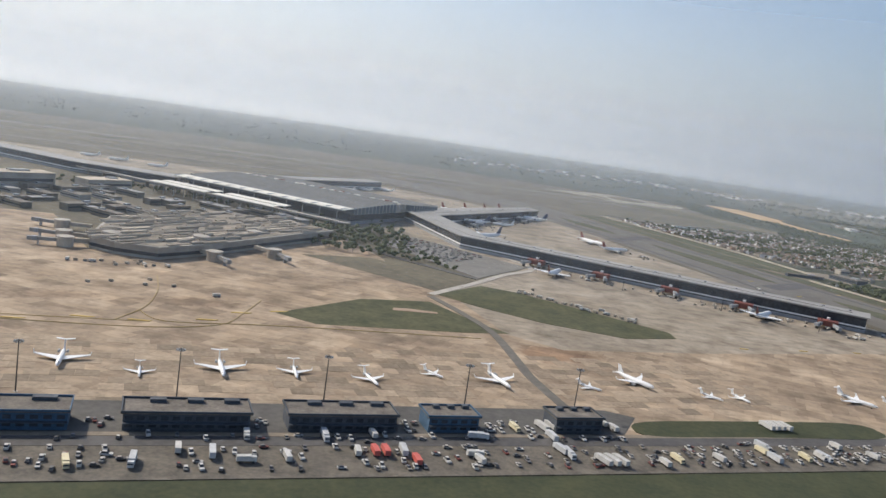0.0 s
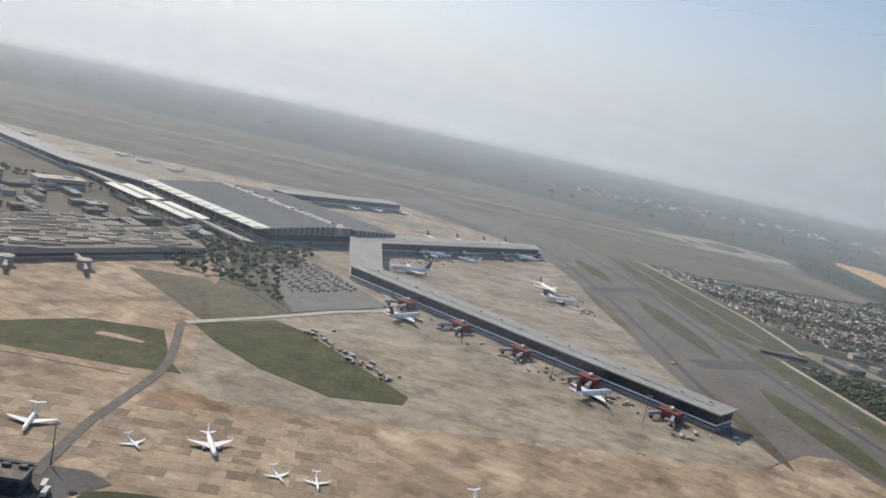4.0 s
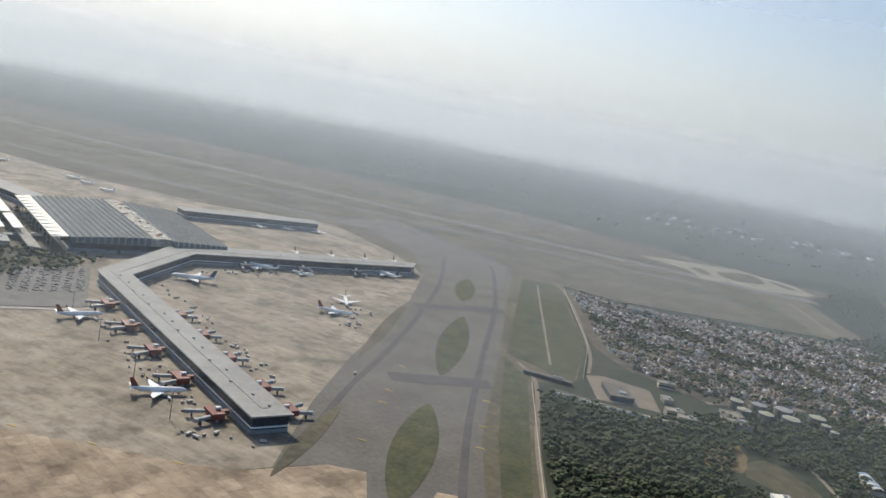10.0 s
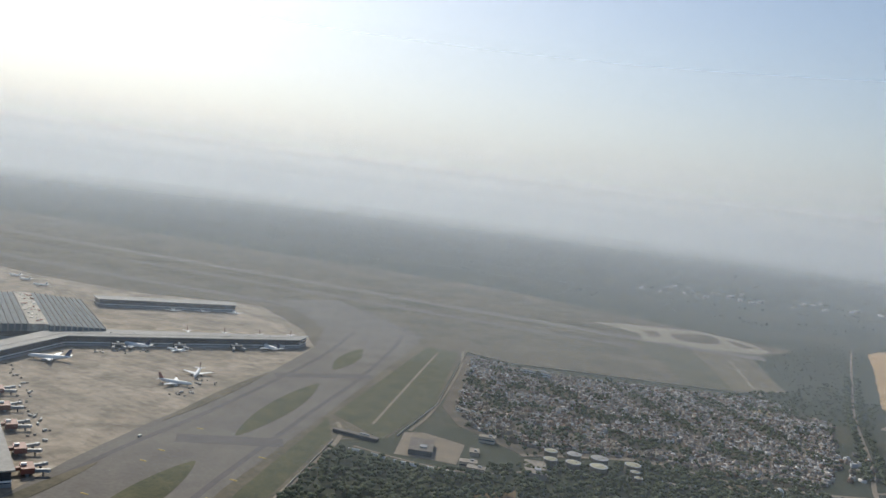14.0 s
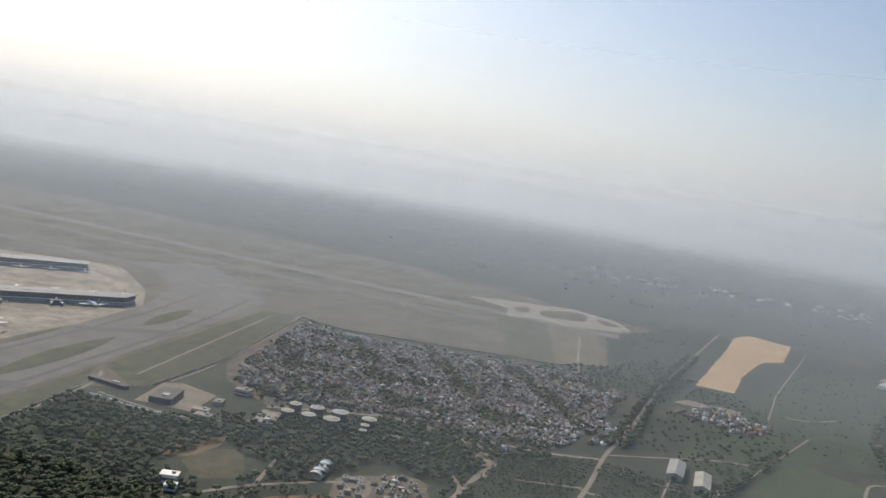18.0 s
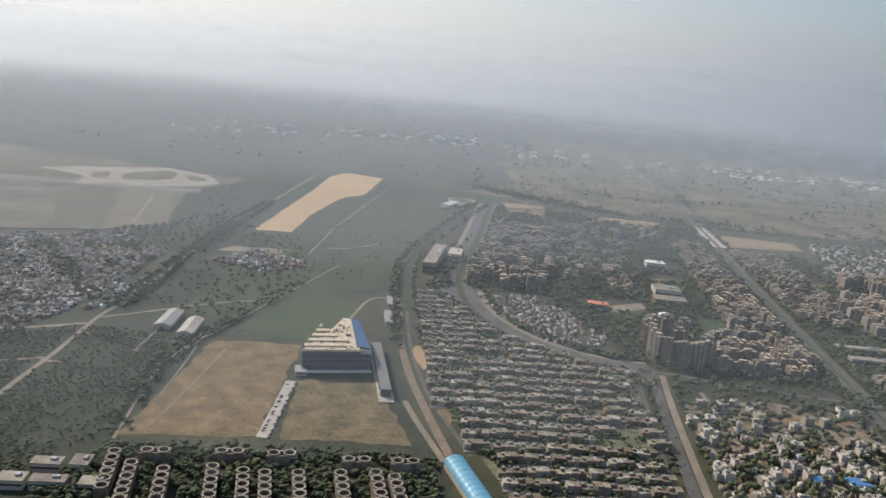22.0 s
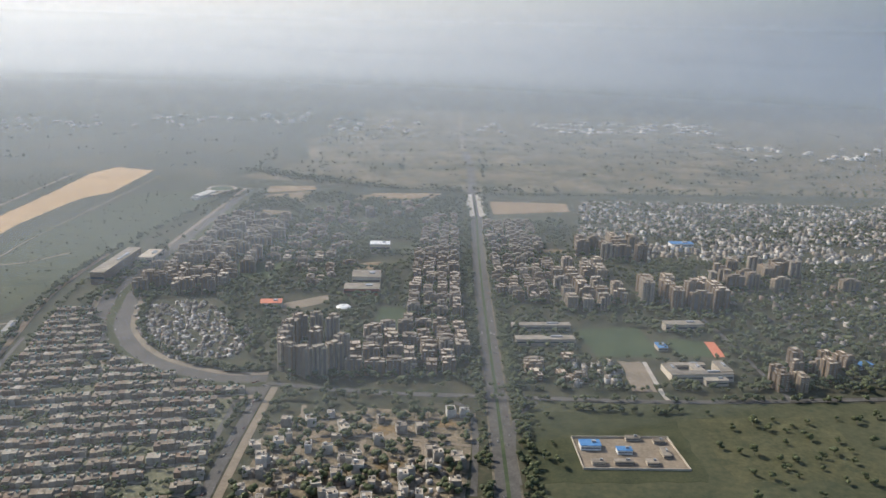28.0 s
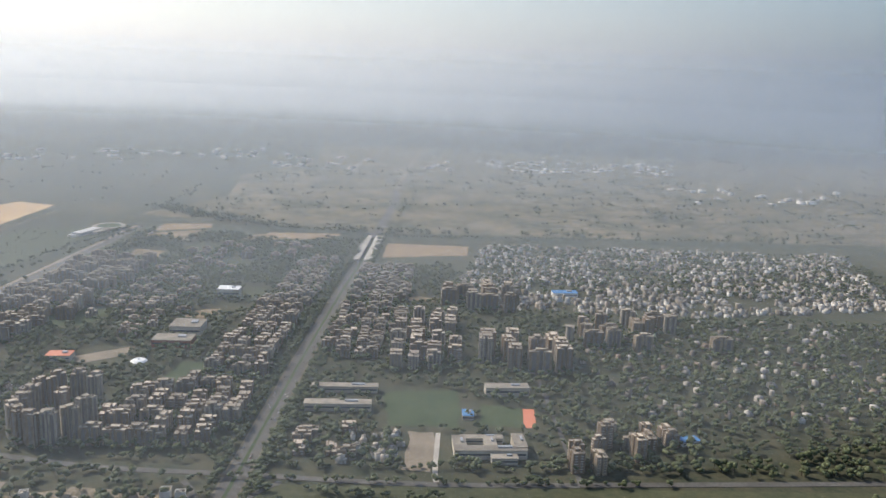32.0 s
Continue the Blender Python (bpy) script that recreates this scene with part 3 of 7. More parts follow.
road("cross_taxiway_far", [(300, 1368), (345, 1437), (392, 1508)], 26, 3, ASPHALT_DARK, "dark worn crossing between taxiways", "taxiway")
road("apron_road", [(-3, 656), (28, 600), (50, 550), (66, 470), (71, 444), (91, 380)], 7, 5, ASPHALT, "dark service road across the apron", "road")
road("service_road", [(-3, 664), (40, 752), (75, 830), (112, 905), (60, 990)], 8, 5, CONCRETE, "pale service road past the grass", "road")
road("car_park_road", [(44, 778), (-60, 850), (-130, 930), (-220, 1010)], 10, 5, ROAD, "grey road beside the car park", "road")
road("fence_road", [(341, 1800), (452, 1545), (563, 1291)], 4, 4, DUSTY, "thin dusty track through the grass", "road")
road("perimeter_road", [(360, 1872), (437, 1735), (520, 1555), (585, 1401), (612, 1310)], 5, 4, DUSTY, "dusty perimeter road at the airfield's edge", "road")
road("perimeter_road_south", [(528, 1257), (580, 1194), (660, 1000), (745, 815), (800, 680)], 6, 4, DUSTY, "dusty perimeter road beside the wood", "road")
road("yard_edge", [(-700, 54.5), (1, 317), (215, 398), (330, 441)], 4, 6, DUSTY, "dusty strip between yard and road", "road")
patch("hangar_yard", [(-700, 40), (108, 345), (128, 395), (110, 400), (-700, 100)], 4, ROAD, "dark oil-stained yard round the hangars", "yard")
road("front_road", [(-700, 47), (3.5, 310.6), (217, 391), (420, 467)], 11, 5, ASPHALT_DARK, "dark asphalt road in front of the hangars", "road")
patch("vehicle_yard", [(-700, 42), (6, 306), (217, 385.5), (330, 428), (341, 397), (217, 350), (16, 275), (-700, 7)], 4, mat("yard_dust", (0.075, 0.067, 0.054), (0.17, 0.145, 0.112), 11, 2, 0.95), "dusty yard full of parked vehicles", "yard")
patch("roadside_grass", [(-700, 6), (16, 274), (217, 349), (420, 425), (460, 320), (-700, -140)], 3, VERGE, "olive green verge below the vehicle yard", "lawn")
patch("hangar_grass", [(124, 362), (121, 386), (198, 417), (290, 452), (300, 425), (208, 395)], 6, VERGE, "olive green lawn beside the last hangar", "grass")

# yellow stand lead-in marks
rng = random.Random(5)
for (x0, y0), (x1, y1), n in (((240, 612), (480, 715), 4), ((425, 1136), (552, 827), 4), ((640, 900), (560, 1090), 3)):
    for i in range(n):
        t = (i + rng.uniform(0.2, 0.8)) / n
        patch("painted_mark", [(x0 + (x1 - x0) * t + a, y0 + (y1 - y0) * t + b) for a, b in ((-4, -1.4), (4, 0.6), (4, 2.0), (-4, 0.2))], 6, YELLOW, "yellow taxi marking painted on concrete", "road marking")

for x, y, a in ((-135, 501, 20), (-112, 520, 30), (-187, 446, 8), (-252, 412, 14), (-220, 436, 10), (-150, 470, 16)):
    patch("painted_mark", [(x + u * math.cos(radians(a)) - w * math.sin(radians(a)), y + u * math.sin(radians(a)) + w * math.cos(radians(a))) for u, w in ((-7, -1.2), (5, -0.8), (8, 1.2), (-5, 0.9))], 6, YELLOW, "worn yellow stand marking on concrete", "road marking")
for pts in ([(-256, 407), (-180, 432), (-139, 462), (-133, 500), (-131, 545)], [(-200, 440), (-196, 480), (-206, 530), (-225, 580)], [(-196, 470), (-172, 452), (-120, 474), (-60, 496), (40, 528)], [(-420, 358), (-180, 446)]):
    road("taxi_line", pts, 0.55, 6, PAINT_DULL, "thin faded yellow taxi line", "road marking")
road("dusty_edge", [(948, 2054), (880, 2220), (820, 2375), (770, 2500)], 7, 4, DUSTY, "dusty line across the airfield", "road")
patch("airfield_plot", [(458, 2603), (778, 2077), (876, 2099), (654, 2561)], 2, mat("plot_grass", (0.062, 0.06, 0.032), (0.115, 0.105, 0.058), 90, 8, 0.95), "mown plot of the airfield", "airfield")
patch("airfield_plot", [(654, 2561), (763, 2621), (954, 2228), (876, 2099)], 3, mat("dry_plot_grass", (0.1, 0.085, 0.05), (0.165, 0.14, 0.085), 70, 8, 0.95), "browner plot of the airfield", "airfield")

# ---- ground of the town ----
TOWN = mat("trodden_town_ground", (0.02, 0.031, 0.013), (0.075, 0.066, 0.036), 35, 6, 0.95)
patch("town_ground", [(1500, 2330), (1585, 3010), (2160, 2985), (3500, 3180), (3900, 1500), (1760, 1240), (1690, 1385), (1590, 1640), (1545, 1850)], 1, TOWN, "trodden earth and dark gardens between the houses", "ground")
patch("village_ground", [(380, 1850), (552, 1842), (825, 2030), (926, 2105), (1067, 2010), (1107, 1726), (1102, 1557), (891, 1478), (764, 1352), (640, 1392), (570, 1460)], 2, mat("village_earth", (0.048, 0.044, 0.03), (0.145, 0.115, 0.08), 30, 4, 0.95), "bare earth between crowded village houses", "ground")
patch("woodland_floor", [(587, 1174), (739, 825), (820, 640), (1700, 900), (1690, 1380), (1510, 1330), (1370, 1318), (1340, 1610), (1160, 1600), (1100, 1540), (900, 1470), (770, 1345), (650, 1390), (618, 1275)], 1, FOREST, "dark floor of the scrub wood", "ground")
patch("wood_clearing", [(788, 1172), (823, 1241), (852, 1139), (807, 1117)], 2, DRYFIELD, "brown clearing in the wood", "clearing")
patch("wood_clearing", [(960, 1130), (1010, 1190), (1060, 1150), (1010, 1090)], 2, DRYFIELD, "brown clearing in the wood", "clearing")
patch("fenced_yard", [(612, 1298), (630, 1320), (695, 1322), (728, 1245), (702, 1236), (655, 1214)], 3, DUSTY, "pale dusty yard round low sheds", "yard")
patch("sand_field", [(1128, 2285), (1203, 2305), (1180, 2520), (1172, 2700), (1176, 2815), (1215, 2893), (1182, 3262), (1052, 3290), (1030, 3160), (1068, 2850), (1100, 2540)], 2, SAND, "large bare sand field, bright ochre", "sand")
patch("sand_pit", [(1138, 2070), (1150, 2120), (1258, 2150), (1250, 2105)], 2, DUSTY, "pale bare plot among the trees", "sand")
patch("dry_field", [(1375, 1321), (1344, 1612), (1460, 1642), (1504, 1364)], 2, DRYFIELD, "brown mown field", "field")
patch("station_field", [(1495, 1521), (1585, 1561), (1661, 1404), (1527, 1368)], 2, mat("patchy_field", (0.045, 0.047, 0.02), (0.21, 0.147, 0.07), 24, 4, 0.95), "patchy brown and green field before the station", "field")
patch("green_field", [(1345, 1660), (1384, 1900), (1490, 1860), (1500, 1760), (1462, 1655)], 2, GREEN, "smooth green field", "field")
patch("green_plain", [(1240, 1700), (1230, 2200), (1300, 2900), (1490, 3000), (1500, 2300), (1480, 1950), (1384, 1905), (1330, 1700)], 1, mat("rough_pasture", (0.02, 0.036, 0.015), (0.066, 0.075, 0.034), 36, 6, 0.95), "rough green pasture", "field")
patch("orange_earth", [(1603, 1700), (1611, 1726), (1632, 1694), (1646, 1640), (1633, 1622), (1618, 1650)], 3, mat("orange_sand", (0.27, 0.175, 0.085), (0.4, 0.275, 0.145), 12, 2, 0.95), "small patch of bare orange earth", "earth")
for i, poly in enumerate(([(1600, 2960), (1736, 3040), (1720, 3100), (1600, 3070)], [(1900, 2950), (2092, 2985), (2085, 3050), (1900, 3020)], [(2235, 2800), (2434, 2869), (2430, 2970), (2225, 2960)])):
    patch("bare_plot", poly, 2, mat("bare_plot_%d" % i, (0.17, 0.12, 0.067), (0.32, 0.225, 0.13), 30, 5, 0.95), "bare tan building plot", "earth")
TAN_LOT = mat("tan_lot_earth", (0.075, 0.065, 0.035), (0.3, 0.215, 0.125), 34, 6, 0.95)
for poly in ([(1618, 2890), (1625, 2945), (1735, 3025), (1750, 2873)], [(1655, 2716), (1664, 2760), (1735, 2750), (1745, 2666)], [(1822, 2500), (1828, 2535), (1870, 2540), (1870, 2470)], [(1965, 2270), (1970, 2310), (2012, 2330), (2020, 2272)], [(2337, 2445), (2337, 2475), (2390, 2478), (2388, 2450)], [(2356, 2293), (2384, 2299), (2383, 2207), (2358, 2202)], [(1854, 2920), (1870, 2990), (2052, 3050), (2048, 2960)]):
    patch("bare_lot", poly, 2, TAN_LOT, "tan lot of bare earth and thin grass", "earth")
for poly in ([(1880, 2700), (1960, 2715), (1965, 2640), (1885, 2620)], [(2010, 2480), (2060, 2490), (2064, 2410), (2012, 2400)], [(1760, 2730), (1850, 2745), (1850, 2850), (1765, 2835)]):
    patch("park_lawn", poly, 2, VERGE, "small dull green lawn between estates", "field")
patch("field_plot", [(2470, 1560), (2465, 1705), (2620, 1722), (2640, 1580)], 2, GRASS, "dull green plot of thin grass", "field")
patch("field_plot", [(2660, 1480), (2650, 1600), (2850, 1640), (2880, 1500)], 2, GREEN, "green crop plot beside the cross road", "field")
patch("dry_plain", [(1470, 3190), (1871, 3121), (2167, 3090), (3600, 3260), (5200, 5600), (1500, 5600), (1640, 4700), (1480, 4100), (1600, 3600)], 1, mat("far_dry_plain", (0.026, 0.033, 0.016), (0.185, 0.148, 0.088), 150, 30, 0.95), "dry grass plain beyond the town", "field")
patch("school_field", [(2353, 1988), (2452, 2014), (2462, 1895), (2375, 1882)], 2, GREEN, "green playing field", "field")
patch("sports_ground", [(2486, 1965), (2541, 1962), (2541, 1902), (2484, 1903)], 2, GREEN, "green sports ground beside a clay court", "field")
patch("clay_court", [(2541, 1962), (2556, 1962), (2557, 1905), (2541, 1902)], 3, RED_ROOF, "orange clay court", "court")
patch("bare_lot", [(2401, 1870), (2433, 1875), (2436, 1774), (2405, 1776)], 3, DUSTY, "beige bare lot with a pale lane", "earth")
patch("park_lawn", [(2040, 1960), (2085, 1965), (2088, 2060), (2045, 2055)], 2, GREEN, "small green park lawn", "field")
patch("park_lawn", [(1745, 2180), (1830, 2190), (1835, 2290), (1750, 2280)], 2, GREEN, "small green park lawn", "field")
patch("crossing_lawn", [(2255, 1700), (2440, 1722), (2445, 1560), (2265, 1540)], 2, VERGE, "green plot beside the boulevard", "field")
patch("fenced_plot", [(2312, 1640), (2420, 1650), (2430, 1580), (2318, 1572)], 3, DUSTY, "walled dusty plot with blue sheds", "yard")
patch("school_yard", [(1895, 2015), (1960, 2075), (1950, 2110), (1880, 2050)], 3, DUSTY, "orange dusty school yard", "yard")

patch("dark_scrub", [(878, 2108), (956, 2232), (805, 2625), (862, 2900), (1035, 3095), (1130, 2262), (1085, 2010)], 1, FOREST, "dark scrub beside the airfield", "ground")
patch("wood_clearing", [(828, 1149), (856, 1210), (926, 1151), (888, 1101)], 2, mat("scrub_clearing", (0.04, 0.045, 0.022), (0.12, 0.095, 0.05), 18, 3, 0.95), "brown and green clearing in the wood", "clearing")
patch("hut_yard", [(972, 1240), (1040, 1330), (1100, 1258), (1016, 1178)], 3, mat("hut_yard_earth", (0.07, 0.06, 0.038), (0.2, 0.16, 0.105), 12, 3, 0.95), "trodden yard round low huts", "clearing")
patch("wood_clearing", [(965, 1120), (985, 1150), (1025, 1130), (1000, 1095)], 3, DRYFIELD, "brown clearing in the wood", "clearing")
patch("yellow_clearing", [(915, 1962), (935, 2000), (1005, 1985), (990, 1950)], 3, mat("yellow_earth", (0.2, 0.155, 0.08), (0.34, 0.27, 0.15), 20, 3, 0.95), "yellowish bare plot at the village edge", "clearing")
for pts, w in (([(890, 1240), (906, 1218), (944, 1141), (971, 1085), (990, 1040)], 5), ([(1163, 1626), (1213, 1683), (1277, 1760), (1330, 1800)], 5), ([(1263, 1598), (1274, 1532)], 5), ([(1325, 1638), (1329, 1547)], 6), ([(1395, 1335), (1389, 1420), (1372, 1590)], 1.8), ([(1189, 1471), (1150, 1440), (1120, 1420)], 5)):
    road("footpath", pts, w, 4, DUSTY, "pale trodden track across open ground", "road")

patch("low_town_ground", [(1970, 1640), (2080, 1690), (2205, 1690), (2195, 1475), (2075, 1375), (1985, 1385)], 1.5, mat("low_town_dust", (0.05, 0.05, 0.03), (0.28, 0.22, 0.15), 20, 4, 0.95), "dusty trodden ground of the low town", "ground")

patch("sandy_junction", [(983, 1485), (1054, 1500), (1079, 1445), (1071, 1419), (1029, 1451)], 5, mat("sandy_earth", (0.19, 0.145, 0.09), (0.32, 0.25, 0.16), 14, 3, 0.95), "sandy trodden junction of dirt lanes", "clearing")
for pts in ([(1107, 1114), (1107, 1263), (1087, 1337), (1059, 1361)], [(1107, 1263), (1169, 1283), (1231, 1248)], [(1071, 1419), (1087, 1379), (1083, 1346), (1050, 1365)]):
    road("dirt_track", pts, 5, 4, DUSTY, "pale dirt track through the scrub", "road")
patch("east_fields", [(2262, 1300), (2262, 1722), (2700, 1768), (3300, 1835), (3500, 1300)], 1, mat("field_strips", (0.03, 0.04, 0.017), (0.085, 0.085, 0.04), 70, 8, 0.95), "green fields beside the cross road", "ground")

patch("estate_ground", [(1560, 1965), (1608, 1985), (1665, 1880), (1745, 1785), (1860, 1725), (1910, 1730), (1932, 1445), (1938, 1285), (1808, 1262), (1745, 1385), (1668, 1530), (1600, 1770)], 2, mat("estate_earth", (0.065, 0.075, 0.042), (0.2, 0.19, 0.12), 16, 3, 0.95), "worn lawns and paths between the terraces", "ground")

patch("settlement_yard", [(1003, 1210), (985, 1246), (1019, 1264), (1045, 1209)], 4, DUSTY, "pale trodden yard beside low houses", "clearing")
patch("estate_corner", [(1661, 1532), (1695, 1536), (1691, 1462)], 4, DRYFIELD, "brown triangular plot at the estate's corner", "field")
patch("sandy_verge", [(1151, 1270), (1188, 1268), (1218, 1250), (1211, 1230), (1172, 1244)], 4, DUSTY, "sandy trodden patch beside the lane", "clearing")
for pts, w in (([(1103, 1277), (1166, 1261), (1204, 1250), (1239, 1240)], 7), ([(1189, 1464), (1203, 1462), (1217, 1466)], 6), ([(1066, 1456), (1080, 1420), (1091, 1391)], 6), ([(828, 1448), (889, 1474), (956, 1479)], 5), ([(1334, 1580), (1351, 1504), (1367, 1418)], 2), ([(1631, 1512), (1655, 1463), (1701, 1378)], 7), ([(1488, 1783), (1489, 1885), (1513, 1911), (1531, 1871)], 5)):
    road("earth_track", pts, w, 4, DUSTY, "pale trodden earth track", "road")
for pts in ([(2179, 1717), (2197, 1692), (2205, 1636), (2205, 1510)], [(2279, 1728), (2253, 1683), (2246, 1602), (2250, 1535)]):
    road("slip_road", pts, 7, 4, ROAD, "grey slip road curving off the boulevard", "road")

# trodden plots and lanes of the low town
rng = random.Random(31)
for x, y in ((2010, 1655), (2050, 1610), (2105, 1640), (2160, 1600), (2030, 1540), (2090, 1500), (2140, 1530), (2020, 1450), (2065, 1420), (2170, 1660), (2120, 1560), (1995, 1580)):
    poly = [(x + rng.uniform(9, 22) * math.cos(2 * math.pi * k / 9), y + rng.uniform(7, 16) * math.sin(2 * math.pi * k / 9)) for k in range(9)]
    patch("bare_yard", poly, 2, DUSTY if rng.random() < 0.5 else DRYFIELD, "trodden dusty yard between houses", "clearing")
for pts in ([(2000, 1690), (2020, 1560), (2030, 1420)], [(2075, 1690), (2085, 1560), (2075, 1400)], [(2145, 1690), (2150, 1560), (2130, 1440)], [(1970, 1600), (2080, 1620), (2200, 1610)], [(1975, 1500), (2080, 1515), (2195, 1520)]):
    road("low_town_lane", pts, 6, 3, DUSTY, "dusty lane between low houses", "road")

# ---- roads of the town ----
ring_line = [(1575, 3024), (1601, 2423), (1608, 2120), (1626, 2020), (1668, 1895), (1755, 1788), (1867, 1737), (1940, 1742)]
road("ring_road_verge", ring_line, 80, 3, DUSTY, "pale dusty verge of the ring road", "road")
road("ring_road", ring_line, 60, 4, ROAD, "wide curving grey dual carriageway", "road")
road("ring_road_median", ring_line, 13, 5, VERGE, "olive planted strip between the carriageways", "median")
main_line = [(2130, 3914), (2160, 3590), (2181, 3010), (2193, 2755), (2201, 2424), (2214, 2080), (2222, 1900), (2229, 1752), (2240, 1500), (2248, 1300)]
BOULEVARD = mat("dusty_boulevard", (0.062, 0.059, 0.053), (0.12, 0.111, 0.098), 14, 3, 0.9)
road("boulevard_verge", main_line[2:], 29, 3, mat("kerbside_earth", (0.06, 0.058, 0.036), (0.19, 0.16, 0.115), 12, 3, 0.95), "trodden verge along the boulevard", "road")
road("boulevard", main_line, 24, 4, BOULEVARD, "straight grey boulevard lined with trees", "road")
road("boulevard_median", main_line[2:], 4, 5, GREEN, "planted strip along the boulevard", "median")
road("village_street", [(1940, 1745), (1943, 1600), (1951, 1440), (1962, 1280)], 13, 4, ROAD, "grey street between estates", "road")
road("village_street_shoulder", [(1953, 1735), (1956, 1600), (1964, 1440), (1974, 1280)], 9, 3, DUSTY, "dusty orange shoulder of the street", "road")
road("estate_street", [(1915, 1730), (1922, 1600), (1930, 1440), (1936, 1300)], 7, 3, ROAD, "narrow estate street", "road")
road("cross_road", [(1940, 1746), (2080, 1733), (2226, 1738), (2441, 1745), (2700, 1780), (3100, 1840)], 10, 5, ROAD, "cross road between the junctions", "road")
road("railway_bed", [(1478, 2306), (1490, 2120), (1506, 2015), (1547, 1856), (1579, 1725), (1611, 1620), (1643, 1535), (1700, 1402), (1765, 1250)], 10, 4, BALLAST, "pale ballast bed of the railway", "railway")
road("track_lane", [(1560, 1860), (1592, 1728), (1625, 1620), (1660, 1530), (1726, 1400)], 5, 3, ROAD, "narrow lane beside the railway", "road")
road("station_lane", [(1511, 1364), (1500, 1440), (1488, 1517)], 13, 5, CONCRETE, "pale lane with parked cars along a field", "road")
road("field_lane", [(1376, 1312), (1322, 1520), (1332, 1640), (1346, 1770), (1364, 1933), (1380, 2080)], 3, 3, DUSTY, "dusty lane between fields", "road")
road("dirt_road", [(1215, 1350), (1207, 1389), (1190, 1495), (1162, 1632), (1148, 1770), (1105, 2030), (1078, 2227), (1038, 2614), (982, 3161)], 6.5, 4, DUSTY, "pale dirt road lined with trees", "road")
road("dirt_lane", [(1100, 1080), (1098, 1182), (1101, 1280), (1080, 1400), (1072, 1452), (990, 1492)], 6, 4, DUSTY, "orange dirt lane", "road")
road("dirt_lane_branch", [(1101, 1280), (1150, 1270), (1215, 1350)], 7, 4, DUSTY, "pale dirt lane in the scrub", "road")
road("village_lane", [(764, 1350), (891, 1476), (990, 1490), (1029, 1515), (1105, 1552), (1164, 1600)], 8, 4, DUSTY, "dusty lane below the village", "road")
road("forest_lane", [(605, 1196), (660, 1203), (720, 1218), (765, 1245), (800, 1300)], 4, 3, DUSTY, "pale lane along the wood's edge", "road")
road("forest_track", [(905, 1000), (930, 1120), (985, 1220), (1020, 1260)], 6, 3, DUSTY, "pale track through scrub", "road")
road("sand_road", [(1300, 2140), (1286, 2290), (1272, 2434), (1251, 2933), (1238, 3200)], 3, 3, DUSTY, "pale track past the sand field", "road")
road("field_path", [(1315, 2199), (1361, 2229), (1405, 2305)], 4, 3, DUSTY, "pale curving path through pasture", "road")
road("lot_lane", [(2436, 1872), (2440, 1774), (2445, 1745)], 6, 4, CONCRETE, "pale concrete lane", "road")
road("plain_road", [(2130, 3914), (2100, 4500), (2060, 5600)], 14, 2, DUSTY, "pale road on across the dry plain", "road")
road("east_road", [(2600, 1760), (2590, 1850), (2575, 2000), (2560, 2120)], 6, 3, ROAD, "narrow street lined with trees", "road")

# ---- terminal and piers ----
def long_hall(name, outline, height, label, band=0.55):
    """A terminal pier: dark glazed walls, a pale band, an overhanging sheet roof with vents."""
    ob = thing(name, label, "terminal")
    part("wall", Geo().prism(outline, 0, height - 1.2), GLASS_WALL, ob, "dark glazed wall")
    n = len(outline)
    cx, cy = sum(p[0] for p in outline) / n, sum(p[1] for p in outline) / n
    for i in range(n):
        (x0, y0), (x1, y1) = outline[i], outline[(i + 1) % n]
        d = math.hypot(x1 - x0, y1 - y0)
        if d < 25:
            continue
        turn = math.degrees(math.atan2(y1 - y0, x1 - x0))
        mx, my = (x0 + x1) / 2, (y0 + y1) / 2
        part("wall_band", Geo().box(mx, my, height * 0.3, d, 1.2, 1.6, turn), WHITE, ob, "pale band round the wall")
        part("plinth", Geo().box(mx, my, 0, d, 1.6, height * 0.22, turn), STEEL, ob)
    return ob


def offset_poly(poly, d):
    """The outline pushed outwards by d."""
    n = len(poly)
    area = sum(poly[i][0] * poly[(i + 1) % n][1] - poly[(i + 1) % n][0] * poly[i][1] for i in range(n))
    s = 1 if area > 0 else -1
    out = []
    for i in range(n):
        (xa, ya), (xb, yb), (xc, yc) = poly[i - 1], poly[i], poly[(i + 1) % n]
        d1, d2 = math.hypot(xb - xa, yb - ya), math.hypot(xc - xb, yc - yb)
        n1, n2 = ((yb - ya) / d1 * s, -(xb - xa) / d1 * s), ((yc - yb) / d2 * s, -(xc - xb) / d2 * s)
        k = max(0.35, 1 + n1[0] * n2[0] + n1[1] * n2[1])
        out.append((xb + (n1[0] + n2[0]) * d / k, yb + (n1[1] + n2[1]) * d / k))
    return out


PIER = [(24, 988), (464, 795), (480, 826), (53, 1014), (-14, 1196), (180, 1553), (164, 1592), (-54, 1240), (-64, 1205)]
pier = long_hall("terminal_pier", PIER, 17.5, "long angled terminal pier with a flat grey roof")
part("roof", Geo().prism(offset_poly(PIER, 3.0), 16.4, 17.8), ROOF, pier, "flat grey sheet roof")
part("roof_ridge", Geo().prism(offset_poly(PIER, -14.0), 17.8, 18.3), ROOF, pier)
rng = random.Random(3)
for i in range(15):
    t = (i + 0.5) / 15
    part("roof_vent", Geo().box(46 + (470 - 46) * t + rng.uniform(-6, 6), 1000 - (1000 - 812) * t + rng.uniform(-6, 6), 18.2, 3, 2, 1.4, -23), STEEL, pier)
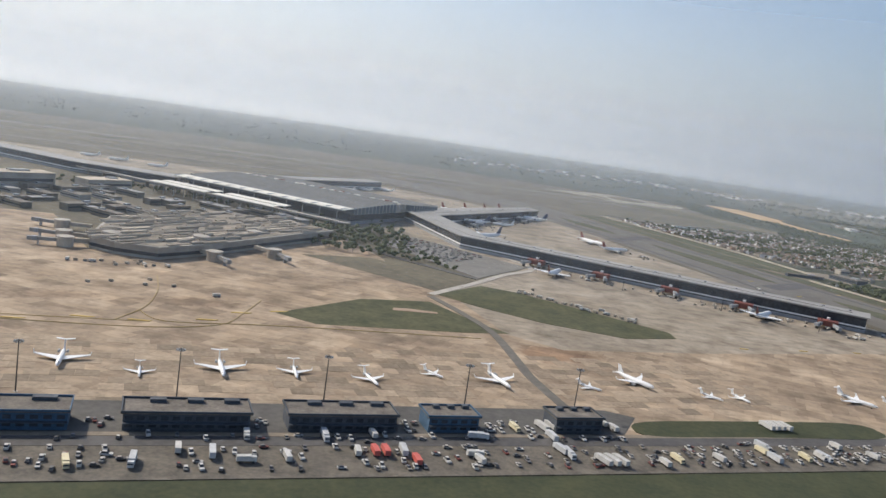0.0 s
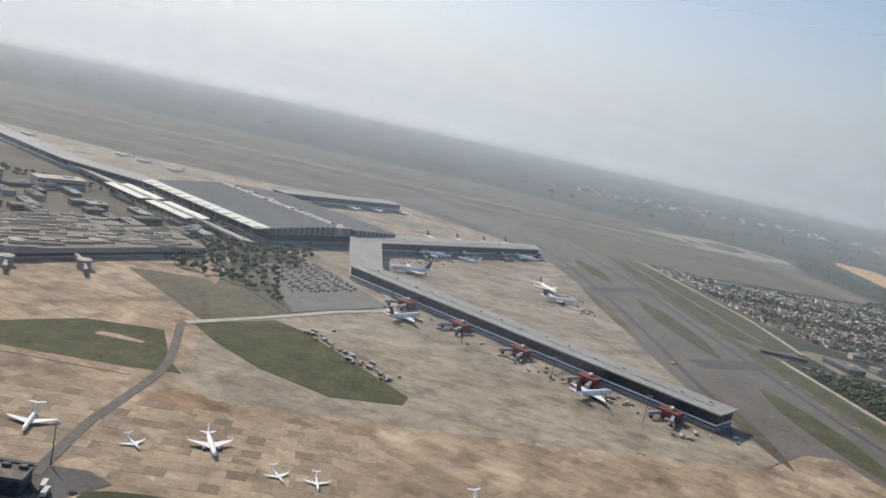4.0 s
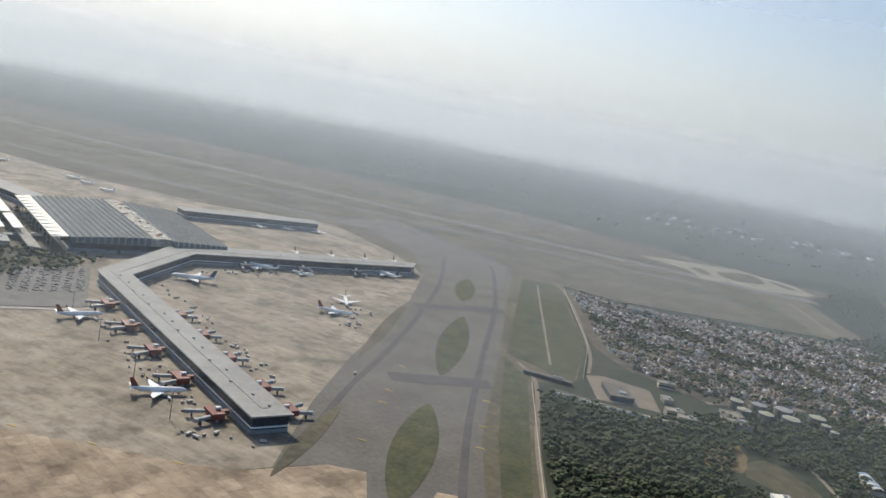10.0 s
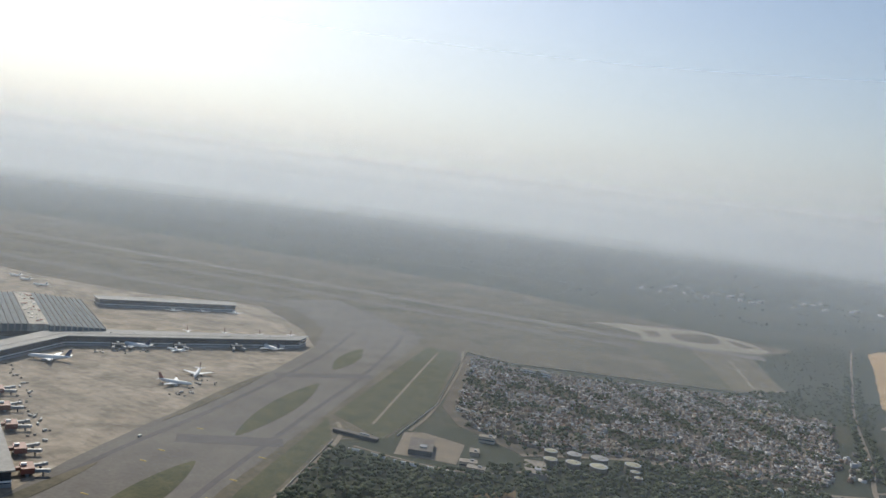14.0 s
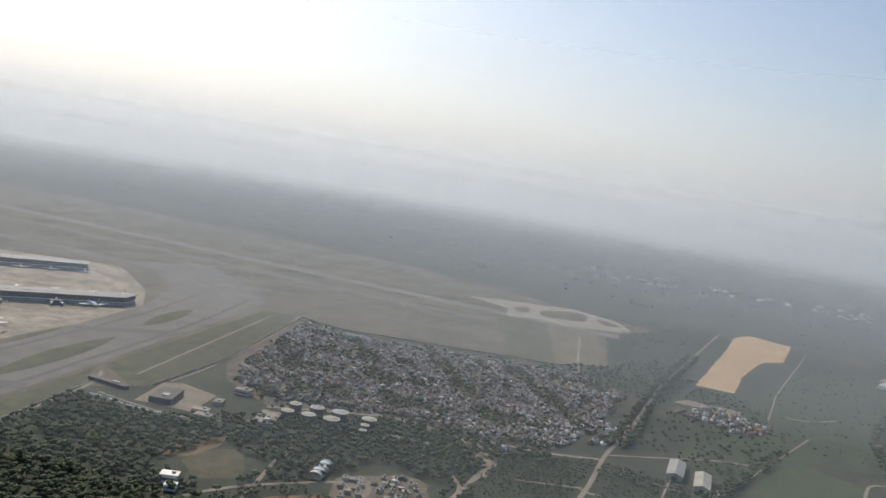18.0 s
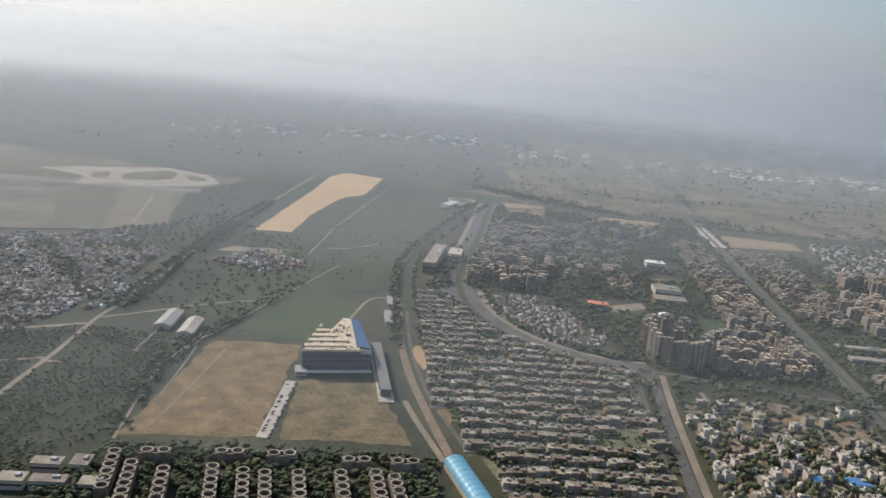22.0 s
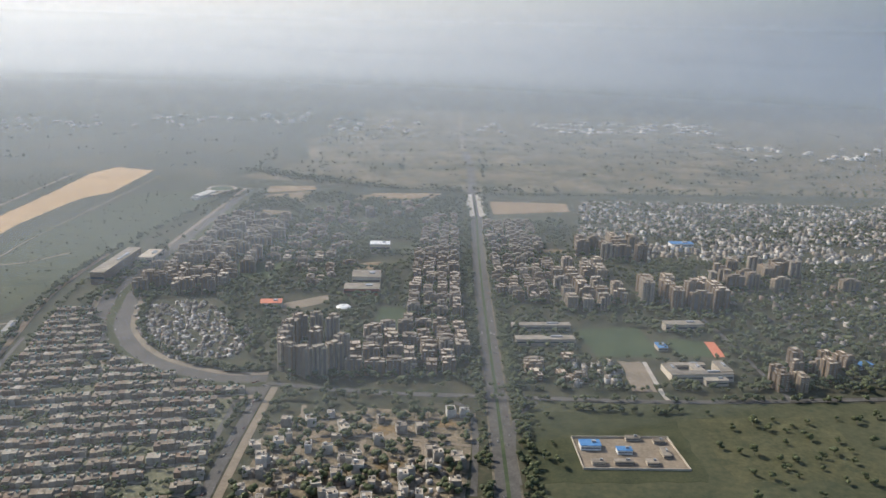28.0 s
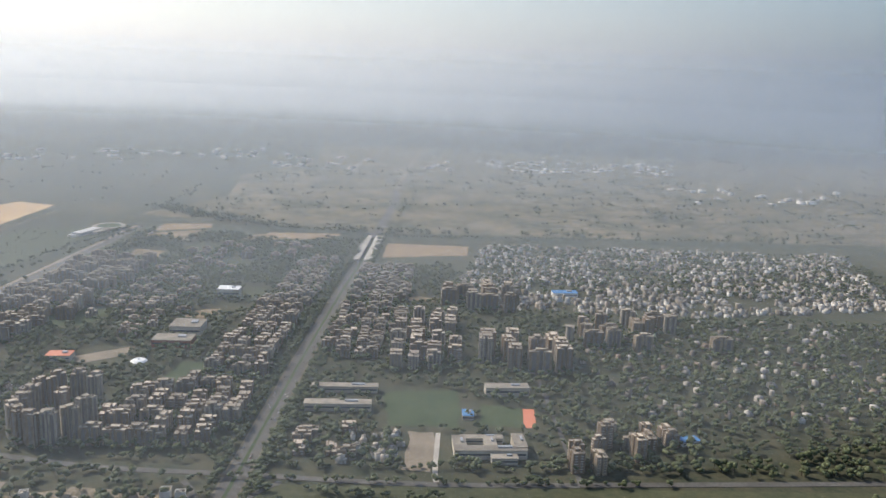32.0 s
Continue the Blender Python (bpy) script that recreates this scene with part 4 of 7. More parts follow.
for i in range(10):
    t = (i + 0.5) / 10
    part("roof_vent", Geo().box(-34 + 205 * t + rng.uniform(-5, 5), 1218 + 355 * t, 18.2, 3, 2, 1.4, 60), STEEL, pier)

PIER_FAR = [(-335, 1468), (-300, 1455), (-150, 1700), (-182, 1725)]
far_pier = long_hall("far_terminal_pier", PIER_FAR, 17, "far terminal pier with a pale roof")
part("roof", Geo().prism(offset_poly(PIER_FAR, 3.0), 16.2, 17.4), ROOF, far_pier, "flat pale roof")
WEST = [(-980, 1378), (-600, 1212), (-425, 1195), (-420, 1238), (-590, 1252), (-970, 1418)]
west_pier = long_hall("west_terminal_arm", WEST, 16, "long low western arm of the terminal")
part("roof", Geo().prism(offset_poly(WEST, 3.0), 15.4, 16.6), ROOF, west_pier, "flat grey roof")


def oriented(origin, angle):
    """Local (u, v) to plan."""
    c, s = math.cos(radians(angle)), math.sin(radians(angle))
    return lambda u, v: (origin[0] + u * c - v * s, origin[1] + u * s + v * c)


hall = thing("terminal_hall", "vast terminal hall under a ridged blue-grey roof", "terminal")
P = oriented((-404, 1190), -25.2)   # u along the forecourt, v away from it
part("wall", Geo().prism([P(0, 0), P(300, 0), P(300, 225), P(0, 225)], 0, 15), GLASS_WALL, hall, "dark glazed wall")
part("plinth", Geo().prism([P(-3, -3), P(303, -3), P(303, 228), P(-3, 228)], 0, 5), STEEL, hall)


def roof_height(v):
    return 22 + 5 * math.sin(math.pi * min(max((v + 10) / 250, 0), 1))


def ridge_strip(v0, v1, u0, u1, lift):
    z0, z1 = roof_height(v0), roof_height(v1)
    vm, zm = (v0 + v1) / 2, (z0 + z1) / 2 + lift
    gg = Geo()
    pts = [(*P(u0, v0), z0), (*P(u1, v0), z0), (*P(u1, vm), zm), (*P(u0, vm), zm), (*P(u1, v1), z1), (*P(u0, v1), z1)]
    low = [(x, y, 14.5) for x, y, z in pts]
    gg.add(pts + low, [(0, 1, 2, 3), (3, 2, 4, 5), (0, 3, 9, 6), (3, 5, 11, 9), (1, 7, 8, 2), (2, 8, 10, 4), (0, 6, 7, 1), (5, 4, 10, 11), (6, 9, 8, 7), (9, 11, 10, 8)])
    return gg


v = 0.0
while v < 120:
    part("roof_ridge", ridge_strip(v, v + 7.2, -6, 306, 0.4), ROOF_BLUE, hall, "blue-grey roof sheet")
    part("roof_seam", ridge_strip(v + 7.2, v + 10, -6, 306, 2.8), ROOF, hall, "pale rib between the roof sheets")
    v += 10
spine = part("roof_spine", ridge_strip(120, 150, -6, 306, 1.0), mat("speckled_spine_roof", (0.25, 0.22, 0.18), (0.55, 0.5, 0.42), 9, 4, 0.8), hall, "speckled skylight strip of the roof")
v = 150.0
while v < 232:
    part("roof_ridge", ridge_strip(v, v + 6.4, -6 + (v - 150) * 0.4, 316, 0.4), ROOF_BLUE, hall, "blue-grey roof sheet")
    part("roof_seam", ridge_strip(v + 6.4, v + 9, -6 + (v - 150) * 0.4, 316, 2.6), ROOF, hall, "pale rib between the roof sheets")
    v += 9
rng = random.Random(8)
for i in range(44):
    u, w = rng.uniform(0, 300), rng.uniform(122, 148)
    part("skylight", Geo().box(*P(u, w), roof_height(w) + 0.6, rng.uniform(3, 7), rng.uniform(3, 6), 1.6, -25), ROOF_PALE if i % 3 else RED, spine)
canopy = thing("forecourt_canopy", "long cream canopy along the terminal forecourt", "canopy")
gg = Geo()
part("roof", gg.plate((*P(-8, -27), 22), (*P(306, -27), 22), (*P(306, -3), 23.5), (*P(-8, -3), 23.5), 1.2), ROOF_PALE, canopy, "pale cream roof slab")
for i in range(13):
    part("rib", Geo().box(*P(-4 + i * 25.4, -15), 23.0, 0.8, 23, 0.9, -25), STEEL, canopy)
for i in range(11):
    part("column", Geo().drum(*P(4 + i * 29, -25), 0, 0.7, 0.7, 21.8, 6), STEEL, canopy)
for r, off in enumerate((-92, -66)):
    for c, u0 in enumerate((10, 130)):
        cv = thing("forecourt_roof", "narrow cream roof over the terminal forecourt", "canopy", "forecourt roofs")
        part("roof", Geo().plate((*P(u0, off), 16), (*P(u0 + 105, off), 16), (*P(u0 + 105, off + 14), 17), (*P(u0, off + 14), 17), 0.9), ROOF_PALE, cv)
        for k in range(6):
            part("column", Geo().box(*P(u0 + 5 + 19 * k, off + 7), 0, 0.8, 0.8, 16), STEEL, cv)
flyover = thing("forecourt_flyover", "grey elevated approach road to the terminal", "bridge")
part("deck", Geo().prism([P(-260, -60), P(320, -60), P(330, -44), P(-260, -44)], 8, 9.6), CONCRETE, flyover)
for i in range(19):
    part("pier", Geo().box(*P(-250 + 31 * i, -52), 0, 2, 6, 8, -25), CONCRETE, flyover)
part("parapet", Geo().prism([P(-260, -60.6), P(320, -60.6), P(320, -60), P(-260, -60)], 9.6, 10.8), CONCRETE, flyover)


# ---- old terminal ----
OLD = [(-312, 648), (-285, 638), (-247, 640), (-218, 690), (-159, 838), (-132, 898), (-190, 930), (-300, 888), (-345, 770)]
OLD_SCREED = mat("stained_roof_screed", (0.13, 0.108, 0.08), (0.36, 0.305, 0.235), 12, 2.5, 0.95)
old = thing("old_terminal", "low old concrete terminal with cluttered roofs", "terminal")
part("wall", Geo().prism(OLD, 0, 11), CONCRETE, old, "weathered concrete wall")
part("window_band", Geo().prism(offset_poly(OLD, 0.4), 3.0, 6.0), GLASS_WALL, old, "dark band of windows")
part("eaves", Geo().prism(offset_poly(OLD, 1.5), 10, 12), CONCRETE, old)
part("roof", Geo().prism(offset_poly(OLD, -2), 12, 12.5), OLD_SCREED, old)
rng = random.Random(21)
for x, y in grid_points(OLD, 62, 27, 8, 0.3, 0.8, rng):
    part("roof_block", Geo().box(x, y, 12.4, rng.uniform(10, 38), rng.uniform(1.6, 5), rng.uniform(0.7, 2.8), 62, 0, 1), [CREAM, rng.choice([ROOFTOP, ROOF_TAN, OLD_SCREED, ROOF_WORN, ROOF_TAN])], old)
for x, y in ((-300, 664), (-232, 712), (-200, 790)):
    part("roof_tank", Geo().drum(x, y, 12, 8, 8, 3.2, 14), CONCRETE, old)


def gate_tower(x, y, turn):
    ob = thing("gate_tower", "round concrete gate tower with a jet bridge", "jet bridge", "gate towers of the old terminal", at(x, y, 0, turn))
    part("drum", Geo().drum(0, 0, 0, 7, 7, 9, 16), CREAM, ob)
    part("cap", Geo().drum(0, 0, 9, 7.5, 7.5, 0.8, 16), CONCRETE, ob)
    part("link", Geo().box(-17, 0, 4.5, 22, 4, 3.4), CREAM, ob)
    part("tunnel", Geo().box(14, -3, 4.5, 18, 3, 3, -14), ROOF, ob)
    part("rotunda", Geo().drum(24, -5.4, 4, 2.6, 2.6, 3.8, 10), STEEL, ob)
    part("cab", Geo().box(27.5, -6.4, 4.2, 4.5, 4, 3.4, -14), ROOF, ob)
    part("leg", Geo().box(21, -4.8, 0, 1, 3, 4.2, -14), STEEL, ob)
    return ob


for x, y, a in ((-206, 672, -35), (-163, 728, -35), (-330, 640, 215), (-345, 668, 195), (-372, 720, 190)):
    gate_tower(x, y, a)


def low_block(name, x, y, lx, ly, h, turn, wall, roof, label, category="building", group=""):
    """A plain service building: walls, a window band, an eaves slab and roof plant."""
    ob = thing(name, label, category, group, at(x, y, 0, turn))
    part("wall", Geo().box(0, 0, 0, lx, ly, h), wall, ob)
    part("window_band", Geo().box(0, 0, h * 0.45, lx * 0.96, ly + 0.3, h * 0.2), GLASS_WALL, ob)
    part("roof", Geo().box(0, 0, h, lx + 1, ly + 1, 0.6), roof, ob)
    part("roof_plant", Geo().box(lx * 0.2, ly * 0.1, h + 0.6, lx * 0.2, ly * 0.3, 1.8), STEEL, ob)
    return ob


rng = random.Random(31)
for x, y in grid_points([(-620, 830), (-350, 800), (-310, 900), (-180, 945), (-120, 960), (-200, 1060), (-330, 1040), (-620, 1010)], 63, 46, 26, 0.3, 0.6, rng):
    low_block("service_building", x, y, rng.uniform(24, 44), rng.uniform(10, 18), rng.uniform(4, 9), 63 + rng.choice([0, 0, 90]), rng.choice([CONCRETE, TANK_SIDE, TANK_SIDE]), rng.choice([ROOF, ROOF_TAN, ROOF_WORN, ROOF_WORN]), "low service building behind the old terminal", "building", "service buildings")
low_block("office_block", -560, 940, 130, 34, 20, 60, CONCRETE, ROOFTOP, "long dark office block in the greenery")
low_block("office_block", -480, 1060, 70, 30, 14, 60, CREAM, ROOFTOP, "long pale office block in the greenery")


# ---- hangars beside the front road ----
def hangar(u0, u1, depth, wall, roof, label):
    """A two-storey service block with a deep roof edge; u along the front."""
    lx = u1 - u0
    ob = thing("hangar", label, "hangar", "service blocks by the road")
    Q = oriented((0, 321), 20.6)
    part("wall", Geo().prism([Q(u0, 0), Q(u1, 0), Q(u1, depth), Q(u0, depth)], 0, 8.6), wall, ob)
    top = part("roof_slab", Geo().prism([Q(u0 - 1, -1), Q(u1 + 1, -1), Q(u1 + 1, depth + 1), Q(u0 - 1, depth + 1)], 8.6, 9.1), roof, ob, "worn tan and grey roof")
    for a, b, c, d in ((u0 - 1, u1 + 1, -1, -0.4), (u0 - 1, u1 + 1, depth + 0.4, depth + 1), (u0 - 1, u0 - 0.4, -1, depth + 1), (u1 + 0.4, u1 + 1, -1, depth + 1)):
        part("parapet", Geo().prism([Q(a, c), Q(b, c), Q(b, d), Q(a, d)], 9.1, 10.0), wall, ob)
    for z in (2.2, 5.6):
        n = max(3, int(lx / 5))
        for i in range(n):
            u = u0 + lx * (i + 0.5) / n
            part("window", Geo().prism([Q(u - 1.6, -0.25), Q(u + 1.6, -0.25), Q(u + 1.6, 0.1), Q(u - 1.6, 0.1)], z, z + 1.7), GLASS_WALL, ob)
    part("awning", Geo().prism([Q(u0, -2.4), Q(u1, -2.4), Q(u1, 0), Q(u0, 0)], 4.4, 4.7), SLATE_WALL, ob)
    for i in range(3):
        u = u0 + lx * (0.2 + 0.3 * i)
        part("roof_hatch", Geo().prism([Q(u, depth * 0.72), Q(u + lx * 0.13, depth * 0.72), Q(u + lx * 0.13, depth * 0.9), Q(u, depth * 0.9)], 9.1, 10.7), SLATE_WALL, top)
    return ob


hangar(-235, -157, 17, BLUE_WALL, ROOF_WORN, "long blue service block with a flat roof")
hangar(-135, -80, 17, SLATE_WALL, ROOF_WORN, "long dark service block with a worn tan roof")
hangar(-62, -9, 17, SLATE_WALL, ROOF_WORN, "long dark service block with a worn tan roof")
hangar(8, 35, 15, BLUE_WALL, ROOF_WORN, "short blue service block with a flat roof")
hangar(80, 108, 15, SLATE_WALL, ROOF_WORN, "short slate service block with a cream side wall")
hangar(-330, -258, 17, SLATE_WALL, ROOF_WORN, "long dark service block with a worn tan roof")


def light_mast(x, y, h=26):
    ob = thing("light_mast", "tall dark floodlight mast on the apron", "street lamp", "apron floodlight masts", at(x, y))
    part("pole", Geo().drum(0, 0, 0, 0.36, 0.18, h, 8), DARK, ob)
    part("base", Geo().drum(0, 0, 0, 1.0, 1.0, 0.6, 8), CONCRETE, ob)
    ring_part = part("ring", Geo().drum(0, 0, h - 1.0, 1.6, 1.6, 0.3, 10), DARK, ob)
    for i in range(8):
        a = 2 * math.pi * i / 8
        part("floodlight", Geo().box(1.9 * math.cos(a), 1.9 * math.sin(a), h - 1.2, 0.8, 0.6, 0.7, math.degrees(a)), STEEL, ring_part)
    return ob


for x, y in ((-188, 300), (-119, 322), (-49, 346), (26, 368), (91, 392), (115, 880), (210, 840), (310, 800), (400, 762)):
    light_mast(x, y)


# ---- aircraft ----
def airliner(name, length, span, body, tail, label, group):
    """A twin-engined jet standing on its wheels, nose towards +x, centred on the wing."""
    s = length / 38.0
    ob = thing(name, label, "aircraft", group)
    r = 2.0 * s
    z = 3.4 * s
    part("fuselage", Geo().tube([(19 * s, 0, z - 0.3 * s, 0.15 * s, 0.15 * s), (18.2 * s, 0, z - 0.1 * s, r * 0.5, r * 0.5), (16.2 * s, 0, z, r * 0.85, r * 0.85), (13 * s, 0, z, r, r), (-9 * s, 0, z, r, r), (-15 * s, 0, z + 0.7 * s, r * 0.62, r * 0.65), (-19 * s, 0, z + 1.4 * s, r * 0.15, r * 0.2)], 12), body, ob, "", True)
    part("cockpit_window", Geo().tube([(17.3 * s, 0, z + 0.55 * s, r * 0.5, 0.25 * s), (16.2 * s, 0, z + 0.9 * s, r * 0.62, 0.3 * s)], 8), DARK, ob)
    h = span / 2
    for sd in (1, -1):
        part("wing", Geo().plate((5 * s, sd * r * 0.7, z - 1.2 * s), (-4 * s, sd * r * 0.7, z - 1.2 * s), (-6.4 * s, sd * h, z + 0.3 * s), (-4.6 * s, sd * h, z + 0.3 * s), 0.42 * s), WHITE, ob)
        part("winglet", Geo().plate((-4.8 * s, sd * h, z + 0.3 * s), (-6.4 * s, sd * h, z + 0.3 * s), (-7.2 * s, sd * (h + 0.3 * s), z + 2.2 * s), (-6.4 * s, sd * (h + 0.3 * s), z + 2.2 * s), 0.25 * s, 0, 1), tail, ob)
        pod = part("engine", Geo().tube([(5.6 * s, sd * 5.6 * s, z - 2.0 * s, 0.95 * s, 0.95 * s), (4.8 * s, sd * 5.6 * s, z - 2.0 * s, 1.1 * s, 1.1 * s), (2 * s, sd * 5.6 * s, z - 2.0 * s, 1.0 * s, 1.0 * s), (0.8 * s, sd * 5.6 * s, z - 1.9 * s, 0.55 * s, 0.55 * s)], 10), STEEL, ob)
        part("intake", Geo().tube([(5.75 * s, sd * 5.6 * s, z - 2.0 * s, 0.85 * s, 0.85 * s), (5.4 * s, sd * 5.6 * s, z - 2.0 * s, 0.85 * s, 0.85 * s)], 10), DARK, pod)
        part("tailplane", Geo().plate((-14.5 * s, sd * 0.8 * s, z + 1.2 * s), (-17.6 * s, sd * 0.8 * s, z + 1.2 * s), (-19 * s, sd * 6.2 * s, z + 1.7 * s), (-17.6 * s, sd * 6.2 * s, z + 1.7 * s), 0.3 * s), WHITE, ob)
        part("main_gear", Geo().box(-1.6 * s, sd * 3.2 * s, 0, 1.1 * s, 0.9 * s, 2.4 * s), DARK, ob)
    part("fin", Geo().plate((-12.5 * s, 0, z + 1.6 * s), (-17.6 * s, 0, z + 1.6 * s), (-19.4 * s, 0, z + 8 * s), (-16.8 * s, 0, z + 8 * s), 0.4 * s, 0, 1), tail, ob)
    part("nose_gear", Geo().box(14 * s, 0, 0, 0.8 * s, 0.5 * s, 1.8 * s), DARK, ob)
    return ob


def small_jet(name, length, span, label, group):
    """A business jet with a T-tail and two engines at its tail, nose towards +x."""
    s = length / 28.0
    ob = thing(name, label, "aircraft", group)
    r, z = 1.25 * s, 2.3 * s
    part("fuselage", Geo().tube([(14 * s, 0, z - 0.3 * s, 0.1 * s, 0.1 * s), (12.8 * s, 0, z - 0.1 * s, r * 0.6, r * 0.6), (10 * s, 0, z, r, r), (-7 * s, 0, z, r, r), (-11 * s, 0, z + 0.4 * s, r * 0.6, r * 0.6), (-14 * s, 0, z + 0.8 * s, r * 0.12, r * 0.15)], 12), WHITE, ob, "", True)
    part("cockpit_window", Geo().tube([(12.4 * s, 0, z + 0.4 * s, r * 0.5, 0.2 * s), (11.2 * s, 0, z + 0.75 * s, r * 0.65, 0.22 * s)], 8), DARK, ob)
    h = span / 2
    for sd in (1, -1):
        part("wing", Geo().plate((2.5 * s, sd * r * 0.6, z - 0.9 * s), (-3.6 * s, sd * r * 0.6, z - 0.9 * s), (-5.6 * s, sd * h, z - 0.1 * s), (-4.2 * s, sd * h, z - 0.1 * s), 0.3 * s), WHITE, ob)
        part("winglet", Geo().plate((-4.3 * s, sd * h, z - 0.1 * s), (-5.6 * s, sd * h, z - 0.1 * s), (-6.4 * s, sd * (h + 0.4 * s), z + 1.5 * s), (-5.7 * s, sd * (h + 0.4 * s), z + 1.5 * s), 0.2 * s, 0, 1), WHITE, ob)
        part("engine", Geo().tube([(-6 * s, sd * 2.1 * s, z + 0.7 * s, 0.6 * s, 0.6 * s), (-7 * s, sd * 2.1 * s, z + 0.7 * s, 0.75 * s, 0.75 * s), (-9.6 * s, sd * 2.1 * s, z + 0.8 * s, 0.45 * s, 0.45 * s)], 10), STEEL, ob)
        part("tailplane", Geo().plate((-12.6 * s, 0, z + 5.2 * s), (-14.6 * s, 0, z + 5.2 * s), (-15.6 * s, sd * 4.6 * s, z + 5.3 * s), (-14.4 * s, sd * 4.6 * s, z + 5.3 * s), 0.25 * s), WHITE, ob)
        part("main_gear", Geo().box(-1.5 * s, sd * 1.9 * s, 0, 0.8 * s, 0.5 * s, 1.6 * s), DARK, ob)
    part("fin", Geo().plate((-9 * s, 0, z + 0.8 * s), (-13.2 * s, 0, z + 0.8 * s), (-14.8 * s, 0, z + 5.2 * s), (-12.4 * s, 0, z + 5.2 * s), 0.35 * s, 0, 1), WHITE, ob)
    part("nose_gear", Geo().box(10 * s, 0, 0, 0.6 * s, 0.4 * s, 1.3 * s), DARK, ob)
    return ob


jet = small_jet("business_jet", 29, 28, "white business jet parked on the apron", "business jets on the apron")
jet.matrix_basis = at(48, 424, 0.4, -62)
for x, y, a in ((-191, 350, -72), (-111, 371, -68), (311, 500, -45)):
    copy_thing(jet, at(x, y, 0.4, a))
mid_jet = small_jet("business_jet", 22, 20, "white business jet parked on the apron", "business jets on the apron")
mid_jet.matrix_basis = at(-72, 384, 0.4, -72)
copy_thing(mid_jet, at(-29, 391, 0.4, -60))
light_jet = small_jet("light_jet", 17, 16, "small white private jet parked on the apron", "light aircraft on the apron")
light_jet.matrix_basis = at(-148, 348, 0.4, -70)
for x, y, a in ((7, 420, -40), (108, 440, -30), (193, 459, -40), (215, 466, -60), (343, 508, -35)):
    copy_thing(light_jet, at(x, y, 0.4, a))
AIR_KIND = "airliners at the stands"
white_plane = airliner("airliner", 38, 34, WHITE, WHITE, "white twin-engined airliner parked at its stand", AIR_KIND)
white_plane.matrix_basis = at(490, 590, 0.4, -55)
regional = airliner("regional_airliner", 31, 27, WHITE, WHITE, "white regional airliner on the open apron", AIR_KIND)
regional.matrix_basis = at(143, 467, 0.4, -50)
red_plane = airliner("airliner", 52, 46, WHITE, RED, "white airliner with a dull red tail", AIR_KIND)
red_plane.matrix_basis = at(352, 792, 0.4, 52)
for x, y, a in ((135, 874, 66), (268, 1192, 28), (242, 1256, -50), (10, 1434, -32), (52, 1490, -32), (92, 1545, -32), (124, 1600, -32)):
    copy_thing(red_plane, at(x, y, 0.4, a))
BLUE_TAIL = mat("dark_blue_tail", (0.03, 0.045, 0.1), (0.05, 0.07, 0.14), 4, 1, 0.4)
big_plane = airliner("wide_body_airliner", 63, 58, WHITE, BLUE_TAIL, "large white wide-body airliner with dark tail", "wide-body airliners")
big_plane.matrix_basis = at(62, 1122, 0.4, 222)
for x, y, a in ((45, 1286, 200), (100, 1330, 190), (162, 1494, 170)):
    copy_thing(big_plane if y < 1300 or y > 1400 else white_plane, at(x, y, 0.4, a))
for x, y, a in ((-206, 1572, 150), (-176, 1627, 150), (-135, 1685, 150), (-560, 1480, 200), (-700, 1500, 190), (-640, 1490, 190), (-900, 1460, 190)):
    copy_thing(white_plane, at(x, y, 0.4, a))


# ---- jet bridges ----
def jet_bridge(x, y, turn, reach, coat=RED, label="dull red boarding bridge beside the pier"):
    """A two-armed boarding bridge that leaves the pier."""
    ob = thing("jet_bridge", label, "jet bridge", "boarding bridges of the pier", at(x, y, 0, turn))
    head = part("tower", Geo().box(4, 0, 3.4, 12, 20, 5.2), coat, ob)
    part("tower_legs", Geo().box(4, 7, 0, 3, 2, 3.5).box(4, -7, 0, 3, 2, 3.5), STEEL, ob)
    part("tower_roof", Geo().box(4, 0, 8.6, 12.6, 20.6, 0.5), coat, head)
    part("link", Geo().box(-5, 0, 4.5, 9, 5, 3.6), coat, ob)
    for sd in (1, -1):
        part("tunnel", Geo().box(8 + reach / 2, sd * 8, 4.3, reach, 3, 2.8, sd * 16), STEEL, ob, "grey telescopic tunnel")
        part("cab", Geo().box(9 + reach, sd * (8 + reach * 0.16), 4.0, 4.5, 4, 3.4, sd * 30), STEEL, ob)
        part("leg", Geo().box(5 + reach, sd * (8 + reach * 0.12), 0, 1.2, 3.4, 4.2, sd * 16), DARK, ob)
    part("sign_board", Geo().box(1, 0, 9.8, 5, 3, 2.0), WHITE, ob, "white sign board on the tower")
    part("sign_post", Geo().box(1, 0, 9.0, 0.5, 0.5, 0.9), STEEL, head)
    return ob


for t in (0.235, 0.405, 0.575, 0.745, 0.925):
    jet_bridge(24 + 440 * t - 7, 988 - 193 * t - 13, -113.7, 16)
for t in (0.3, 0.46, 0.62, 0.8, 0.93):
    jet_bridge(53 + 427 * t + 6, 1014 - 188 * t + 12, 66.3, 13)
for t in (0.2, 0.45, 0.7):
    jet_bridge(-14 + 194 * t + 11, 1196 + 357 * t - 7, -28.5, 13, SLATE_WALL, "dark grey boarding bridge beside the pier")


# ---- vehicles ----
CAR_GLASS = mat("dusty_car_glass", (0.03, 0.034, 0.04), (0.07, 0.075, 0.08), 3, 1, 0.55)


